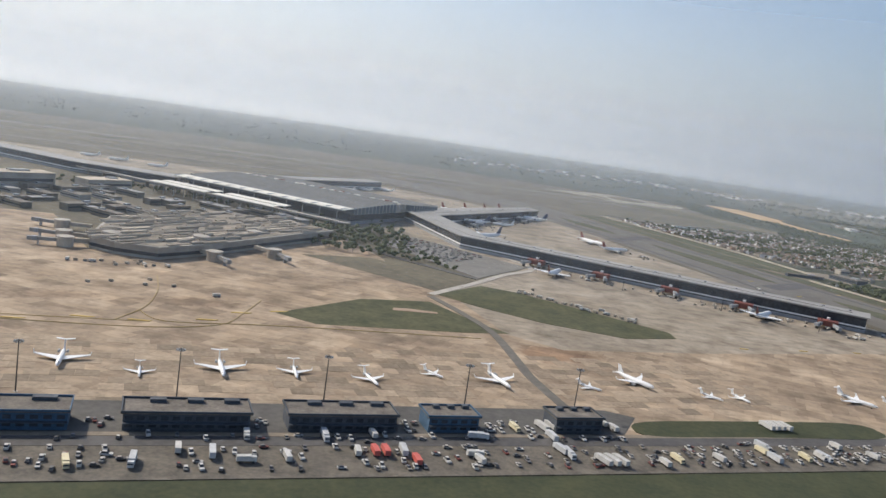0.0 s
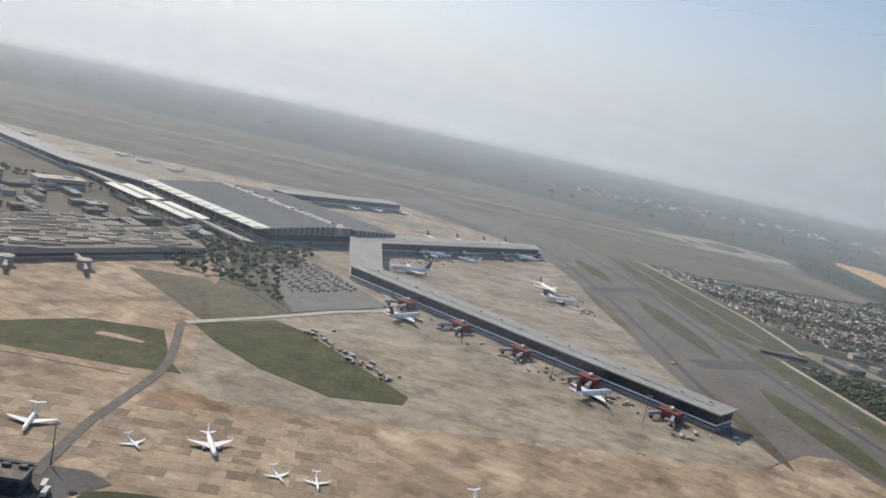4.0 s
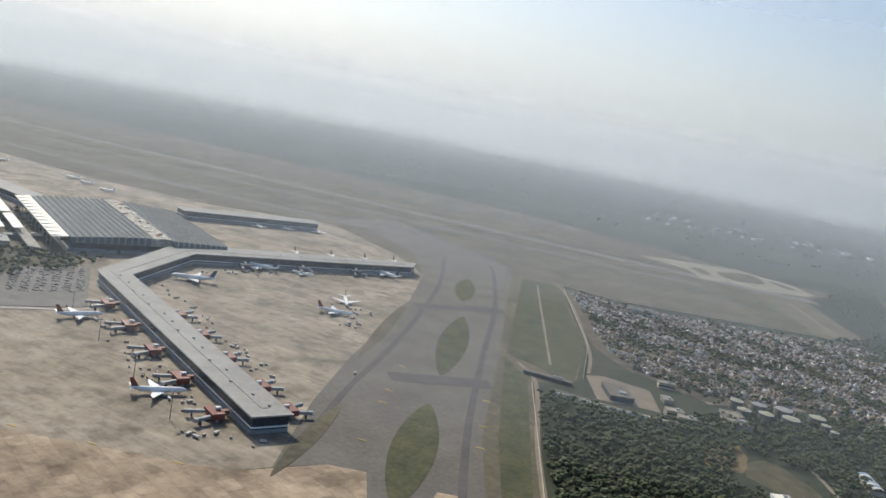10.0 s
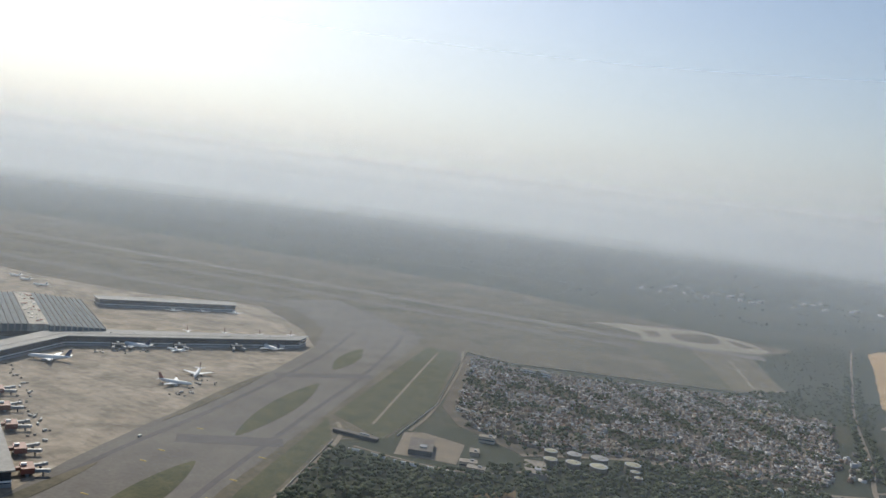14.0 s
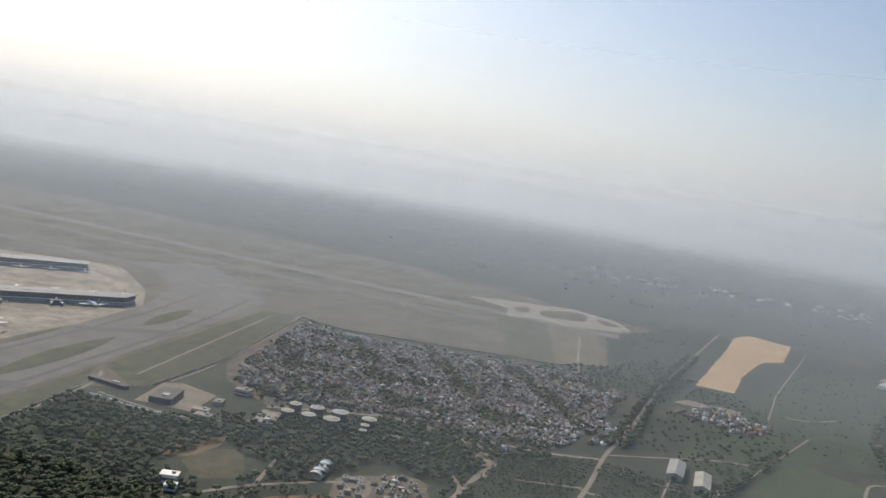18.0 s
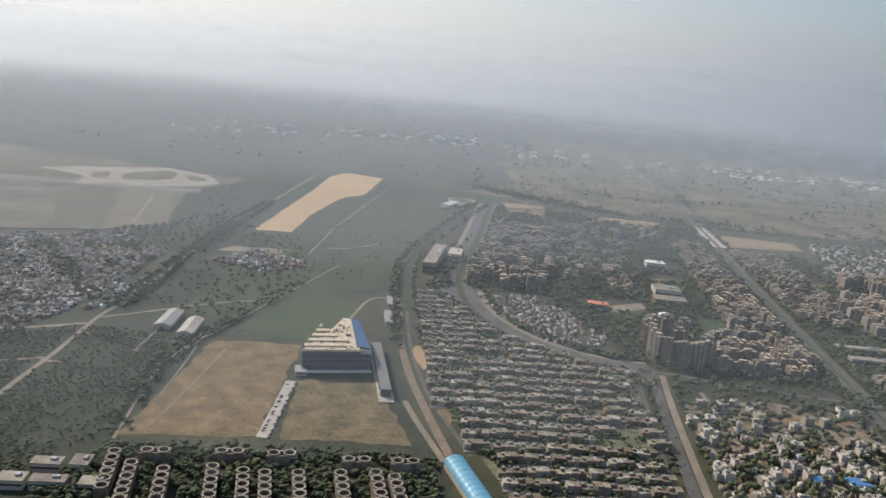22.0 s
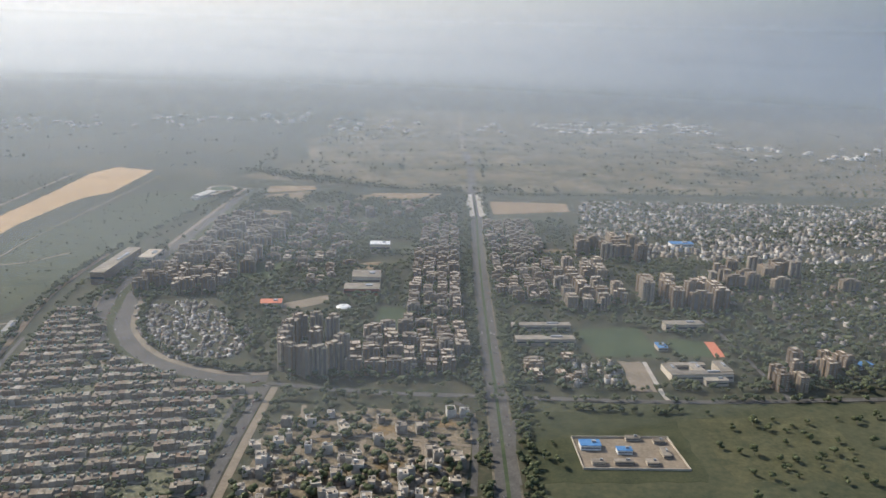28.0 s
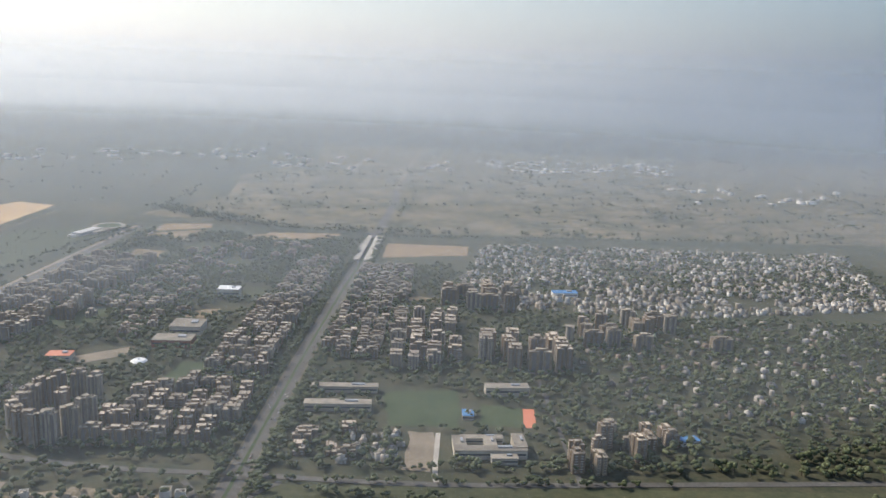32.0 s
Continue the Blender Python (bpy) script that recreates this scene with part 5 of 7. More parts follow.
def car(name, lx, ly, h, label, group, paint=CARS):
    """A saloon: lower body on its wheels, and a glazed cabin as its part."""
    b = Geo()
    b.add([(lx / 2, -ly / 2, 0.35), (lx / 2, ly / 2, 0.35), (lx / 2, ly / 2, h * 0.55), (lx / 2, -ly / 2, h * 0.55), (-lx / 2, -ly / 2, 0.35), (-lx / 2, ly / 2, 0.35), (-lx / 2, ly / 2, h * 0.6), (-lx / 2, -ly / 2, h * 0.6)],
          [(0, 1, 2, 3), (5, 4, 7, 6), (3, 2, 6, 7), (0, 3, 7, 4), (1, 5, 6, 2), (0, 4, 5, 1)])
    for wx in (lx * 0.3, -lx * 0.3):
        b.box(wx, 0, 0, 0.62, ly * 1.02, 0.62, 0, 1)
    ob = tagged(new(name, b.mesh(name, [paint, DARK])), label, "car", group)
    c = Geo()
    c.add([(lx * 0.22, -ly * 0.44, h * 0.55), (lx * 0.22, ly * 0.44, h * 0.55), (-lx * 0.42, ly * 0.44, h * 0.58), (-lx * 0.42, -ly * 0.44, h * 0.58), (lx * 0.05, -ly * 0.38, h), (lx * 0.05, ly * 0.38, h), (-lx * 0.3, ly * 0.38, h), (-lx * 0.3, -ly * 0.38, h)],
          [(0, 1, 5, 4), (1, 2, 6, 5), (2, 3, 7, 6), (3, 0, 4, 7)], 0)
    c.add([(lx * 0.05, -ly * 0.38, h), (lx * 0.05, ly * 0.38, h), (-lx * 0.3, ly * 0.38, h), (-lx * 0.3, -ly * 0.38, h)], [(0, 1, 2, 3)], 1)
    part("cabin", c, [CAR_GLASS, paint], ob)
    return ob


def truck(name, lx, ly, h, cab, label, group, cargo):
    ob = thing(name, label, "truck", group)
    part("cargo_box", Geo().box(-cab / 2, 0, 0.9, lx - cab - 0.3, ly, h - 0.9), cargo, ob)
    front = part("cab", Geo().box(lx / 2 - cab / 2, 0, 0.5, cab, ly * 0.95, h * 0.72), cargo, ob)
    part("windscreen", Geo().box(lx / 2 - 0.1, 0, h * 0.48, 0.3, ly * 0.85, h * 0.2), GLASS_WALL, front)
    part("chassis", Geo().box(0, 0, 0.5, lx * 0.96, ly * 0.7, 0.45).box(lx * 0.34, 0, 0, 1.0, ly, 1.0).box(-lx * 0.3, 0, 0, 1.0, ly, 1.0), DARK, ob)
    return ob


GREY_CARGO = mat("grey_van_paint", (0.4, 0.4, 0.4), (0.55, 0.55, 0.54), 3, 1, 0.6)
CREAM_CARGO = mat("cream_van_paint", (0.55, 0.48, 0.3), (0.68, 0.6, 0.4), 3, 1, 0.6)
RED_CARGO = mat("red_van_paint", (0.45, 0.09, 0.07), (0.58, 0.13, 0.1), 3, 1, 0.6)
Q0 = oriented((0, 321), 20.6)
rng = random.Random(77)
YARD = "vehicles in the front yard"
stock = [car("parked_car", 4.2, 1.75, 1.5, "small dusty parked car", YARD), car("parked_van", 5.0, 1.9, 2.1, "pale dusty van parked in the yard", YARD, DUSTY_WHITE),
         truck("box_truck", 8.5, 2.5, 3.2, 2.0, "dusty white box truck in the yard", YARD, DUSTY_WHITE), truck("box_truck", 11, 2.6, 3.5, 2.2, "grey lorry parked in the yard", YARD, GREY_CARGO),
         truck("fuel_truck", 9, 2.5, 3.1, 2.1, "cream tanker truck in the yard", YARD, CREAM_CARGO), truck("fire_truck", 9.5, 2.7, 3.3, 2.3, "red airport truck in the yard", YARD, RED_CARGO)]
spots = []
for u in np.arange(-200, 330, 4.6):
    for w in (-20, -25, -30, -35, -40):
        if rng.random() < (0.3 if u < 135 else 0.58 if u > 215 else 0.4):
            spots.append((u + rng.uniform(-1.5, 1.5), w + rng.uniform(-1.5, 1.5)))
for u in np.arange(-160, 120, 6.0):
    if rng.random() < 0.6:
        spots.append((u, rng.uniform(-10, -5)))
for u0 in (-146, -72, 0, 48, 62, 116):
    for k in range(5):
        spots.append((u0 + rng.uniform(-5, 5), rng.uniform(0, 16)))
used = set()
for i, (u, w) in enumerate(spots):
    k = rng.choices(range(6), (58, 26, 7, 5, 2, 0.4))[0]
    x, y = Q0(u, w)
    m = at(x, y, 0.75, 20.6 + 90 * rng.choice([0, 1, 1, 1, 3, 3]) + rng.uniform(-9, 9))
    if k in used:
        copy_thing(stock[k], m)
    else:
        used.add(k)
        stock[k].matrix_basis = m
for k, (u, w) in enumerate([(-26, -25), (-21, -25), (-9, -35), (-112, -22), (-98, -25)]):
    m = at(*Q0(u, w), 0.75, 108)
    if 5 in used:
        copy_thing(stock[5 if k < 3 else 2], m)
    else:
        used.add(5)
        stock[5].matrix_basis = m
for k, ob in enumerate(stock):
    if k not in used:
        ob.matrix_basis = at(*Q0(-250 + 8 * k, -26), 0.75, 110)
# coaches by the last hangar
coach = truck("coach", 11.5, 2.6, 3.3, 1.2, "white coach with a long flat roof", "parked coaches", DUSTY_WHITE)
coach.matrix_basis = at(68, 353, 0.75, 118)
for x, y, a in ((73.5, 355, 118), (95, 317, 120), (99.5, 318.5, 120), (104, 320, 120), (212, 411, 112), (216, 412.5, 112), (220, 414, 112), (224.5, 415, 112)):
    copy_thing(coach, at(x, y, 0.9, a))
PARK = "cars in the terminal car park"
lot_car = car("saloon_car", 4.3, 1.8, 1.5, "dusty car in the terminal car park", PARK)
lot_car.matrix_basis = at(30, 930, 0.55, -40)
pale_car = car("saloon_car", 4.3, 1.8, 1.5, "pale car in the terminal car park", PARK, DUSTY_WHITE)
pale_car.matrix_basis = at(26, 936, 0.55, 50)
for x, y in [p for p in grid_points([(-70, 940), (-40, 1018), (58, 940), (10, 850)], -40, 5.6, 3.0, 0.08, 0.8, rng) if (p[0] * 0.64 + p[1] * 0.77) % 16 < 10.5][::2][:240]:
    copy_thing(lot_car if rng.random() < 0.8 else pale_car, at(x, y, 0.55, 50 + rng.choice([0, 180]) + rng.uniform(-6, 6)))
cart = tagged(new("baggage_cart", Geo().box(0, 0, 0.4, 3.4, 1.7, 0.4).box(0, 0, 0, 2.4, 1.7, 0.5, 0, 1).mesh("baggage_cart", [STEEL, DARK])), "small covered baggage cart on the apron", "vehicle", "ground equipment on the apron")
cart.matrix_basis = at(100, 760, 0.4, 30)
part("cover", Geo().box(0, 0, 0.8, 3.2, 1.6, 1.2), CREAM, cart)
loader = truck("belt_loader", 6, 2.2, 2.6, 1.8, "dusty white service truck on the apron", "ground equipment on the apron", DUSTY_WHITE)
loader.matrix_basis = at(429, 1010, 0.4, 110)
for x0, y0, x1, y1, n, sp in ((80, 740, 190, 672, 40, 6), (275, 1255, 320, 1150, 26, 10), (150, 895, 430, 775, 50, 14), (70, 1060, 380, 920, 40, 9), (20, 1160, 150, 1470, 34, 10), (420, 745, 500, 790, 9, 8), (-300, 590, -225, 625, 14, 9), (-250, 540, -150, 560, 6, 14)):
    for i in range(n):
        t = rng.random()
        copy_thing(cart if rng.random() < 0.75 else loader, at(x0 + (x1 - x0) * t + rng.gauss(0, sp), y0 + (y1 - y0) * t + rng.gauss(0, sp * 0.6), 0.4, rng.uniform(0, 180)))

# ---- houses ----
def house_kind(w, d, h, coat, label, group, extra=True):
    """A flat-roofed brick house: walls, parapet, stair head and water tank."""
    b = Geo().box(0, 0, 0, w, d, h)
    b.box(0, -d / 2, h, w, 0.4, 0.9).box(0, d / 2, h, w, 0.4, 0.9).box(-w / 2, 0, h, 0.4, d, 0.9).box(w / 2, 0, h, 0.4, d, 0.9)
    ob = tagged(new("house", b.mesh("house", coat)), label, "house", group)
    top = part("roof", Geo().box(0, 0, h, w - 0.5, d - 0.5, 0.2), ROOFTOP, ob)
    if extra:
        part("stair_head", Geo().box(w * 0.22, d * 0.2, h, w * 0.32, d * 0.34, 2.5), coat, ob)
        part("water_tank", Geo().drum(-w * 0.25, d * 0.2, h + 0.2, 0.8, 0.8, 1.5, 8), DARK, top)
    return ob


def scatter(stock, points, turn, wobble, rng):
    """Copies of a few kinds at the places given; the kinds themselves stand at the first of them."""
    for i, (x, y) in enumerate(points):
        m = at(x, y, 0.1, turn + rng.choice([0, 90, 180, 270]) * (1 if wobble >= 0 else 0) + rng.uniform(-abs(wobble), abs(wobble)))
        if i < len(stock):
            stock[i].matrix_basis = m
        else:
            copy_thing(rng.choice(stock), m)


CUBE_T = np.array([(0, 1, 5), (0, 5, 4), (1, 2, 6), (1, 6, 5), (2, 3, 7), (2, 7, 6), (3, 0, 4), (3, 4, 7), (4, 5, 6), (4, 6, 7)])


def house_mass(name, points, turn, wobble, size, height, rng, coat, label, roof=None, category="houses"):
    """Many small houses as one mass, each with walls, a flat roof and a stair head of its own."""
    vs, ts, o = [], [], 0
    for x, y in points:
        w, d, h = rng.uniform(*size), rng.uniform(*size), rng.uniform(*height)
        a = radians(turn + rng.uniform(-wobble, wobble))
        c, s = math.cos(a), math.sin(a)
        blocks = [(0, 0, w, d, 0, h)]
        if rng.random() < 0.5:
            blocks.append((w * rng.uniform(-0.25, 0.25), d * rng.uniform(-0.25, 0.25), w * 0.4, d * 0.4, h, h + 1.9))
        if rng.random() < 0.35:
            blocks.append((w * 0.6, 0, w * 0.5, d * 0.8, 0, h * 0.6))
        for bx, by, bw, bd, z0, z1 in blocks:
            for z in (z0, z1):
                for px, py in ((-bw / 2, -bd / 2), (bw / 2, -bd / 2), (bw / 2, bd / 2), (-bw / 2, bd / 2)):
                    vs.append(((x + (bx + px) * c - (by + py) * s) * K, (y + (bx + px) * s + (by + py) * c) * K, z * K))
            ts.append(CUBE_T + o)
            o += 8
    me = quick_mesh(name, np.array(vs), np.concatenate(ts), [coat, roof or coat], ([0] * 8 + [1] * 2) * len(ts))
    return tagged(new(name, me), label, category, kind="stuff")


ISLE_ROOF = mat("mixed_flat_roofs", (0.17, 0.148, 0.12), (0.48, 0.425, 0.355), 30, 4, 0.95, spread=0.65, island=True)
rng = random.Random(11)
VILLAGE = [(395, 1850), (552, 1840), (825, 2022), (926, 2097), (1067, 2004), (1107, 1726), (1102, 1562), (1029, 1528), (891, 1493), (770, 1390), (660, 1400), (590, 1470)]


def thicket(x, y):
    """How wooded a spot in the village is."""
    return math.sin(x / 37) * math.cos(y / 29) + 0.6 * math.sin((x + y) / 17) + 0.4 * math.sin((x - 2 * y) / 41)


pts = [p for p in grid_points(VILLAGE, 28, 8.4, 8.0, 0.4, 0.78, rng) if thicket(*p) < 0.5]
near = [p for p in pts if p[1] < 1640 - 0.1 * p[0]]
far_pts = [p for p in pts if not p[1] < 1640 - 0.1 * p[0]]
kinds = [house_kind(rng.uniform(5.5, 9), rng.uniform(5.5, 9.5), rng.choice([3.2, 3.4, 5.8, 6.4]), HOUSES_OB, "flat-roofed brick and plaster village house", "houses of the crowded village") for _ in range(8)]
rng.shuffle(near)
scatter(kinds, near[:90], 28, 14, rng)
house_mass("village_houses", near[90:] + far_pts, 28, 16, (3.6, 8.2), (2.6, 4.6), rng, HOUSES, "crowd of flat-roofed village houses, grey, white and brick", palette("village_roofs", [(0.25, 0.215, 0.18), (0.19, 0.155, 0.125), (0.34, 0.305, 0.27), (0.22, 0.155, 0.115), (0.54, 0.51, 0.48), (0.15, 0.13, 0.11), (0.28, 0.24, 0.2), (0.25, 0.25, 0.25), (0.2, 0.165, 0.13), (0.23, 0.17, 0.13), (0.16, 0.135, 0.11)]))

HAMLET = [(1160, 1990), (1300, 1960), (1330, 2060), (1200, 2110)]
house_mass("hamlet_houses", grid_points(HAMLET, 20, 13, 12, 0.35, 0.75, rng) + grid_points([(1010, 1640), (1110, 1600), (1170, 1700), (1150, 1800), (1120, 1820)], 20, 14, 13, 0.35, 0.5, rng), 20, 20, (6, 10), (3, 6), rng, HOUSES, "small hamlet of low grey houses")
CURVE = [(1655, 2005), (1749, 2055), (1870, 1925), (1890, 1830), (1802, 1800), (1712, 1885)]
house_mass("colony_houses", grid_points(CURVE, -35, 7, 9.5, 0.4, 0.62, rng), -35, 10, (3.2, 7.2), (2.6, 4.4), rng, COLONY, "dense colony of small grey and white houses", palette("colony_roofs", [(0.2, 0.175, 0.145), (0.14, 0.122, 0.1), (0.26, 0.235, 0.2), (0.6, 0.58, 0.55), (0.17, 0.15, 0.125), (0.3, 0.27, 0.24), (0.15, 0.14, 0.125), (0.48, 0.46, 0.43)]))
EASTTOWN = [(2408, 2560), (2470, 2420), (2884, 2430), (3300, 2560), (3400, 3080), (2476, 2985)]
house_mass("town_houses", [(x, y) for x, y in grid_points(EASTTOWN, 8, 12, 13.5, 0.45, 0.66, rng) if thicket(x * 0.6, y * 0.6) < 0.75], 8, 22, (4, 11.5), (3, 9.5), rng, palette("pale_town_walls", [(0.3, 0.26, 0.21), (0.2, 0.17, 0.135), (0.42, 0.39, 0.35), (0.16, 0.14, 0.115), (0.32, 0.27, 0.22), (0.24, 0.21, 0.175), (0.62, 0.6, 0.56), (0.5, 0.48, 0.45)]), "pale town of close flat-roofed houses", ISLE_ROOF)
house_mass("town_houses", grid_points([(2620, 2150), (2700, 1930), (3200, 2000), (3300, 2450), (2750, 2400)], 8, 22, 20, 0.4, 0.4, rng), 8, 30, (6, 11), (4, 8), rng, COLONY, "loose suburb of pale houses among trees")
LOWTOWN = [(1965, 1640), (2080, 1690), (2205, 1690), (2190, 1475), (2070, 1380), (1985, 1390)]
low_pts = [p for p in grid_points(LOWTOWN, 15, 17, 17, 0.4, 0.5, rng) if p[1] < 1590 or rng.random() < 0.42]
kinds = [house_kind(rng.uniform(6, 11), rng.uniform(6, 12), rng.choice([3.4, 6.5, 9.8]), palette("pale_house_coat_%d" % i, [(0.46, 0.43, 0.37), (0.6, 0.57, 0.52), (0.32, 0.28, 0.23)], island=False), "pale flat-roofed house in a dusty plot", "houses below the junction") for i in range(5)]
scatter(kinds, low_pts, 15, 12, rng)
house_mass("low_town_huts", grid_points([(1975, 1560), (2190, 1580), (2190, 1475), (2070, 1380), (1985, 1390)], 15, 10.5, 10, 0.42, 0.55, rng), 15, 14, (3.6, 7.5), (2.8, 5.5), rng, palette("pale_hut_walls", [(0.4, 0.37, 0.32), (0.58, 0.55, 0.5), (0.26, 0.23, 0.19), (0.2, 0.16, 0.12), (0.33, 0.29, 0.24)]), "close pale huts of the low town")

house_mass("settlement_houses", grid_points([(1015, 1256), (1018, 1296), (1069, 1306), (1096, 1252), (1060, 1218)], 30, 10, 9.5, 0.4, 0.62, rng) + grid_points([(1040, 1130), (1085, 1120), (1090, 1170), (1050, 1180)], 30, 14, 13, 0.4, 0.5, rng), 30, 14, (4, 8), (2.6, 4), rng, HOUSES, "low pale houses of a scrub settlement", ISLE_ROOF)
hut = low_block("hut", 1000, 1245, 9, 6, 3.2, 30, CREAM, ROOF_TAN, "low hut with a tin roof in a yard", "hut", "huts in the wood yard")
for x, y in grid_points([(985, 1240), (1000, 1262), (1040, 1205), (1018, 1192)], 38, 17, 13, 0.3, 0.7, rng)[:14]:
    copy_thing(hut, at(x, y, 0.4, rng.choice([38, 128]) + rng.uniform(-10, 10)))
for k in range(6):
    copy_thing(hut, at(938 + 9 * k, 1400 + 4.5 * k, 0.2, 27))

# ---- terraces of the railway estate ----
TEAL = mat("teal_tank", (0.07, 0.165, 0.16), (0.11, 0.225, 0.215), 3, 1, 0.6)


def terrace(length, label):
    ob = thing("terrace", label, "house", "terraces of the railway estate")
    n = max(2, int(length / 7))
    for i in range(n):
        x = -length / 2 + (i + 0.5) * length / n
        part("house_unit", Geo().box(x, rng.uniform(-0.8, 0.8), 0, length / n - 0.5, 10, rng.choice([6.2, 6.6, 7.4, 9.2])), HOUSES_OB, ob)
    for fx, y, h in ((-0.3, 2, 3.2), (0.1, 2, 3.4), (0.36, -1, 3.2)):
        part("roof_room", Geo().box(length * fx, y, 6, 4, 4, h), ROOF_TAN, ob)
    part("front_yard", Geo().box(0, -8, 0, length, 5, 1.4), ROOF_TAN, ob)
    for fx in (0.2, -0.12):
        part("tank", Geo().drum(length * fx, 3, 7, 1.1, 1.1, 2.8, 8), TEAL, ob, "teal roof tank")
    return ob


ROWS_ZONE = [(1560, 1965), (1608, 1985), (1665, 1880), (1745, 1785), (1860, 1725), (1910, 1730), (1932, 1445), (1938, 1290), (1812, 1268), (1745, 1385), (1668, 1530), (1600, 1770)]
row_pts = grid_points(ROWS_ZONE, 13.5, 30, 27, 0.09, 0.95, rng)
scatter([terrace(L, "terrace of flat-roofed plaster houses with roof rooms") for L in (29, 30, 28, 30)], row_pts, 13.5, -1.5, rng)

# ---- apartment blocks ----
def flats(w, d, floors, label, group, seed=0):
    """An apartment block with a cut-up plan: wings of differing height round a stair core, balcony slabs, roof rooms and tanks."""
    q = random.Random(seed * 7 + int(w * 3 + d * 5 + floors))
    h = floors * 3.1
    b, roofs = Geo(), Geo()
    wings = [(0, 0, w * 0.42, d * 0.5, h + 2.6)]
    for sx in (-1, 1):
        for sy in (-1, 1):
            if q.random() < 0.9:
                ww, dd = w * q.uniform(0.34, 0.48), d * q.uniform(0.36, 0.52)
                wings.append((sx * (w / 2 - ww / 2), sy * (d / 2 - dd / 2), ww, dd, h - 3.1 * q.choice([0, 0, 0, 1])))
    for x, y, ww, dd, hh in wings:
        b.box(x, y, 0, ww, dd, hh)
        roofs.box(x, y, hh, ww - 0.7, dd - 0.7, 0.12)
        b.box(x, y - dd / 2, hh, ww, 0.35, 0.8).box(x, y + dd / 2, hh, ww, 0.35, 0.8)
        for f in range(1, int(hh / 3.1)):
            b.box(x, y, f * 3.1 - 0.25, ww + 1.5, dd * 0.5, 0.3, 0, 1)
        b.box(x, y, 1.4, ww * 0.42, dd + 0.3, hh - 2.6, 0, 2)
        b.box(x, y, 1.4, ww + 0.3, dd * 0.3, hh - 2.6, 0, 2)
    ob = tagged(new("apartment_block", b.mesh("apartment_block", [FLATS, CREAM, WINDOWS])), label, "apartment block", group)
    part("roof", roofs, ROOFTOP, ob, "pale screed roofs")
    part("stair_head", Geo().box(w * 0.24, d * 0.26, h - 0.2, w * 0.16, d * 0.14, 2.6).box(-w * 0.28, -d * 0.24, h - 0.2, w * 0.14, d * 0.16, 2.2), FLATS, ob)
    if floors > 11:
        part("water_tank", Geo().drum(w * 0.36, -d * 0.26, h - 3.0, 1.0, 1.0, 4.6, 8), DARK, ob)
    return ob


FAR_BLOCKS = []


def far_block(mass, x, y, turn, w, d, floors):
    """One block of a far estate, added to the mass: wings, balcony bands, window bays, parapets and a stair head."""
    h, c, sn = floors * 3.1, math.cos(radians(turn)), math.sin(radians(turn))
    wings = [(0, 0, w * 0.42, d * 0.5, h + 2.6)]
    for sx in (-1, 1):
        for sy in (-1, 1):
            if rng.random() < 0.9:
                ww, dd = w * rng.uniform(0.34, 0.48), d * rng.uniform(0.36, 0.52)
                wings.append((sx * (w - ww) / 2, sy * (d - dd) / 2, ww, dd, h - 3.1 * rng.choice([0, 0, 1])))
    for u, v, ww, dd, hh in wings:
        px, py = x + u * c - v * sn, y + u * sn + v * c
        mass.box(px, py, 0, ww, dd, hh, turn, 0, 3)
        mass.box(px, py, 1.4, ww * 0.42, dd + 0.3, hh - 2.6, turn, 2).box(px, py, 1.4, ww + 0.3, dd * 0.3, hh - 2.6, turn, 2)
        for f in range(1, int(hh / 3.1)):
            mass.box(px, py, f * 3.1 - 0.25, ww + 1.5, dd * 0.5, 0.3, turn, 1)
    mass.box(x + w * 0.25 * c, y + w * 0.25 * sn, h - 0.2, w * 0.15, d * 0.15, 2.6, turn, 0, 3)


def estate(poly, angle, px, py, jitter, fill, sizes, label, group):
    """Apartment blocks of a few sizes over a plan outline; those far off join one mass."""
    pts = grid_points(poly, angle, px * 0.85, py * 0.85, jitter + 0.06, fill * 0.95, rng)
    close = [p for p in pts if p[1] < 2330 and (p[0] < 2640 or p[1] < 1950) or (p[1] < 2530 and sizes[0][2] > 8 and p[0] > 2300)]
    FAR_BLOCKS.extend((p, angle, sizes) for p in pts if p not in close)
    if close:
        stock = [flats(w * a, d * b, max(2, f + c), label, group, k) for w, d, f in sizes for k, (a, b, c) in enumerate(((1, 1, 0), (1.2, 0.9, -1), (0.85, 1.15, 0)))]
        for ob in stock[len(close):]:
            for o in (*ob.children_recursive, ob):
                bpy.data.objects.remove(o)
        scatter(stock[:len(close)], close, angle, 4, rng)


estate([(2090, 2010), (2190, 2015), (2170, 2420), (2080, 2400)], 3, 27, 30, 0.08, 0.9, [(20, 15, 6), (18, 14, 5), (22, 16, 7)], "brown apartment block with a pale roof", "blocks west of the boulevard")
estate([(2078, 2420), (2168, 2430), (2150, 2730), (2066, 2710)], 3, 25, 26, 0.12, 0.85, [(18, 13, 4), (17, 14, 5)], "brown apartment block with a pale roof", "blocks west of the boulevard")
estate([(2235, 2110), (2335, 2120), (2335, 2700), (2212, 2690)], 3, 28, 30, 0.12, 0.85, [(20, 15, 5), (18, 14, 6), (22, 14, 4)], "grey-brown apartment block among trees", "blocks east of the boulevard")
estate([(2030, 1785), (2190, 1795), (2188, 1960), (2110, 1965), (2034, 1945)], 8, 30, 32, 0.08, 0.88, [(22, 17, 7), (20, 16, 6), (22, 15, 8)], "brown apartment block with cut-up roofs", "blocks by the crossing")
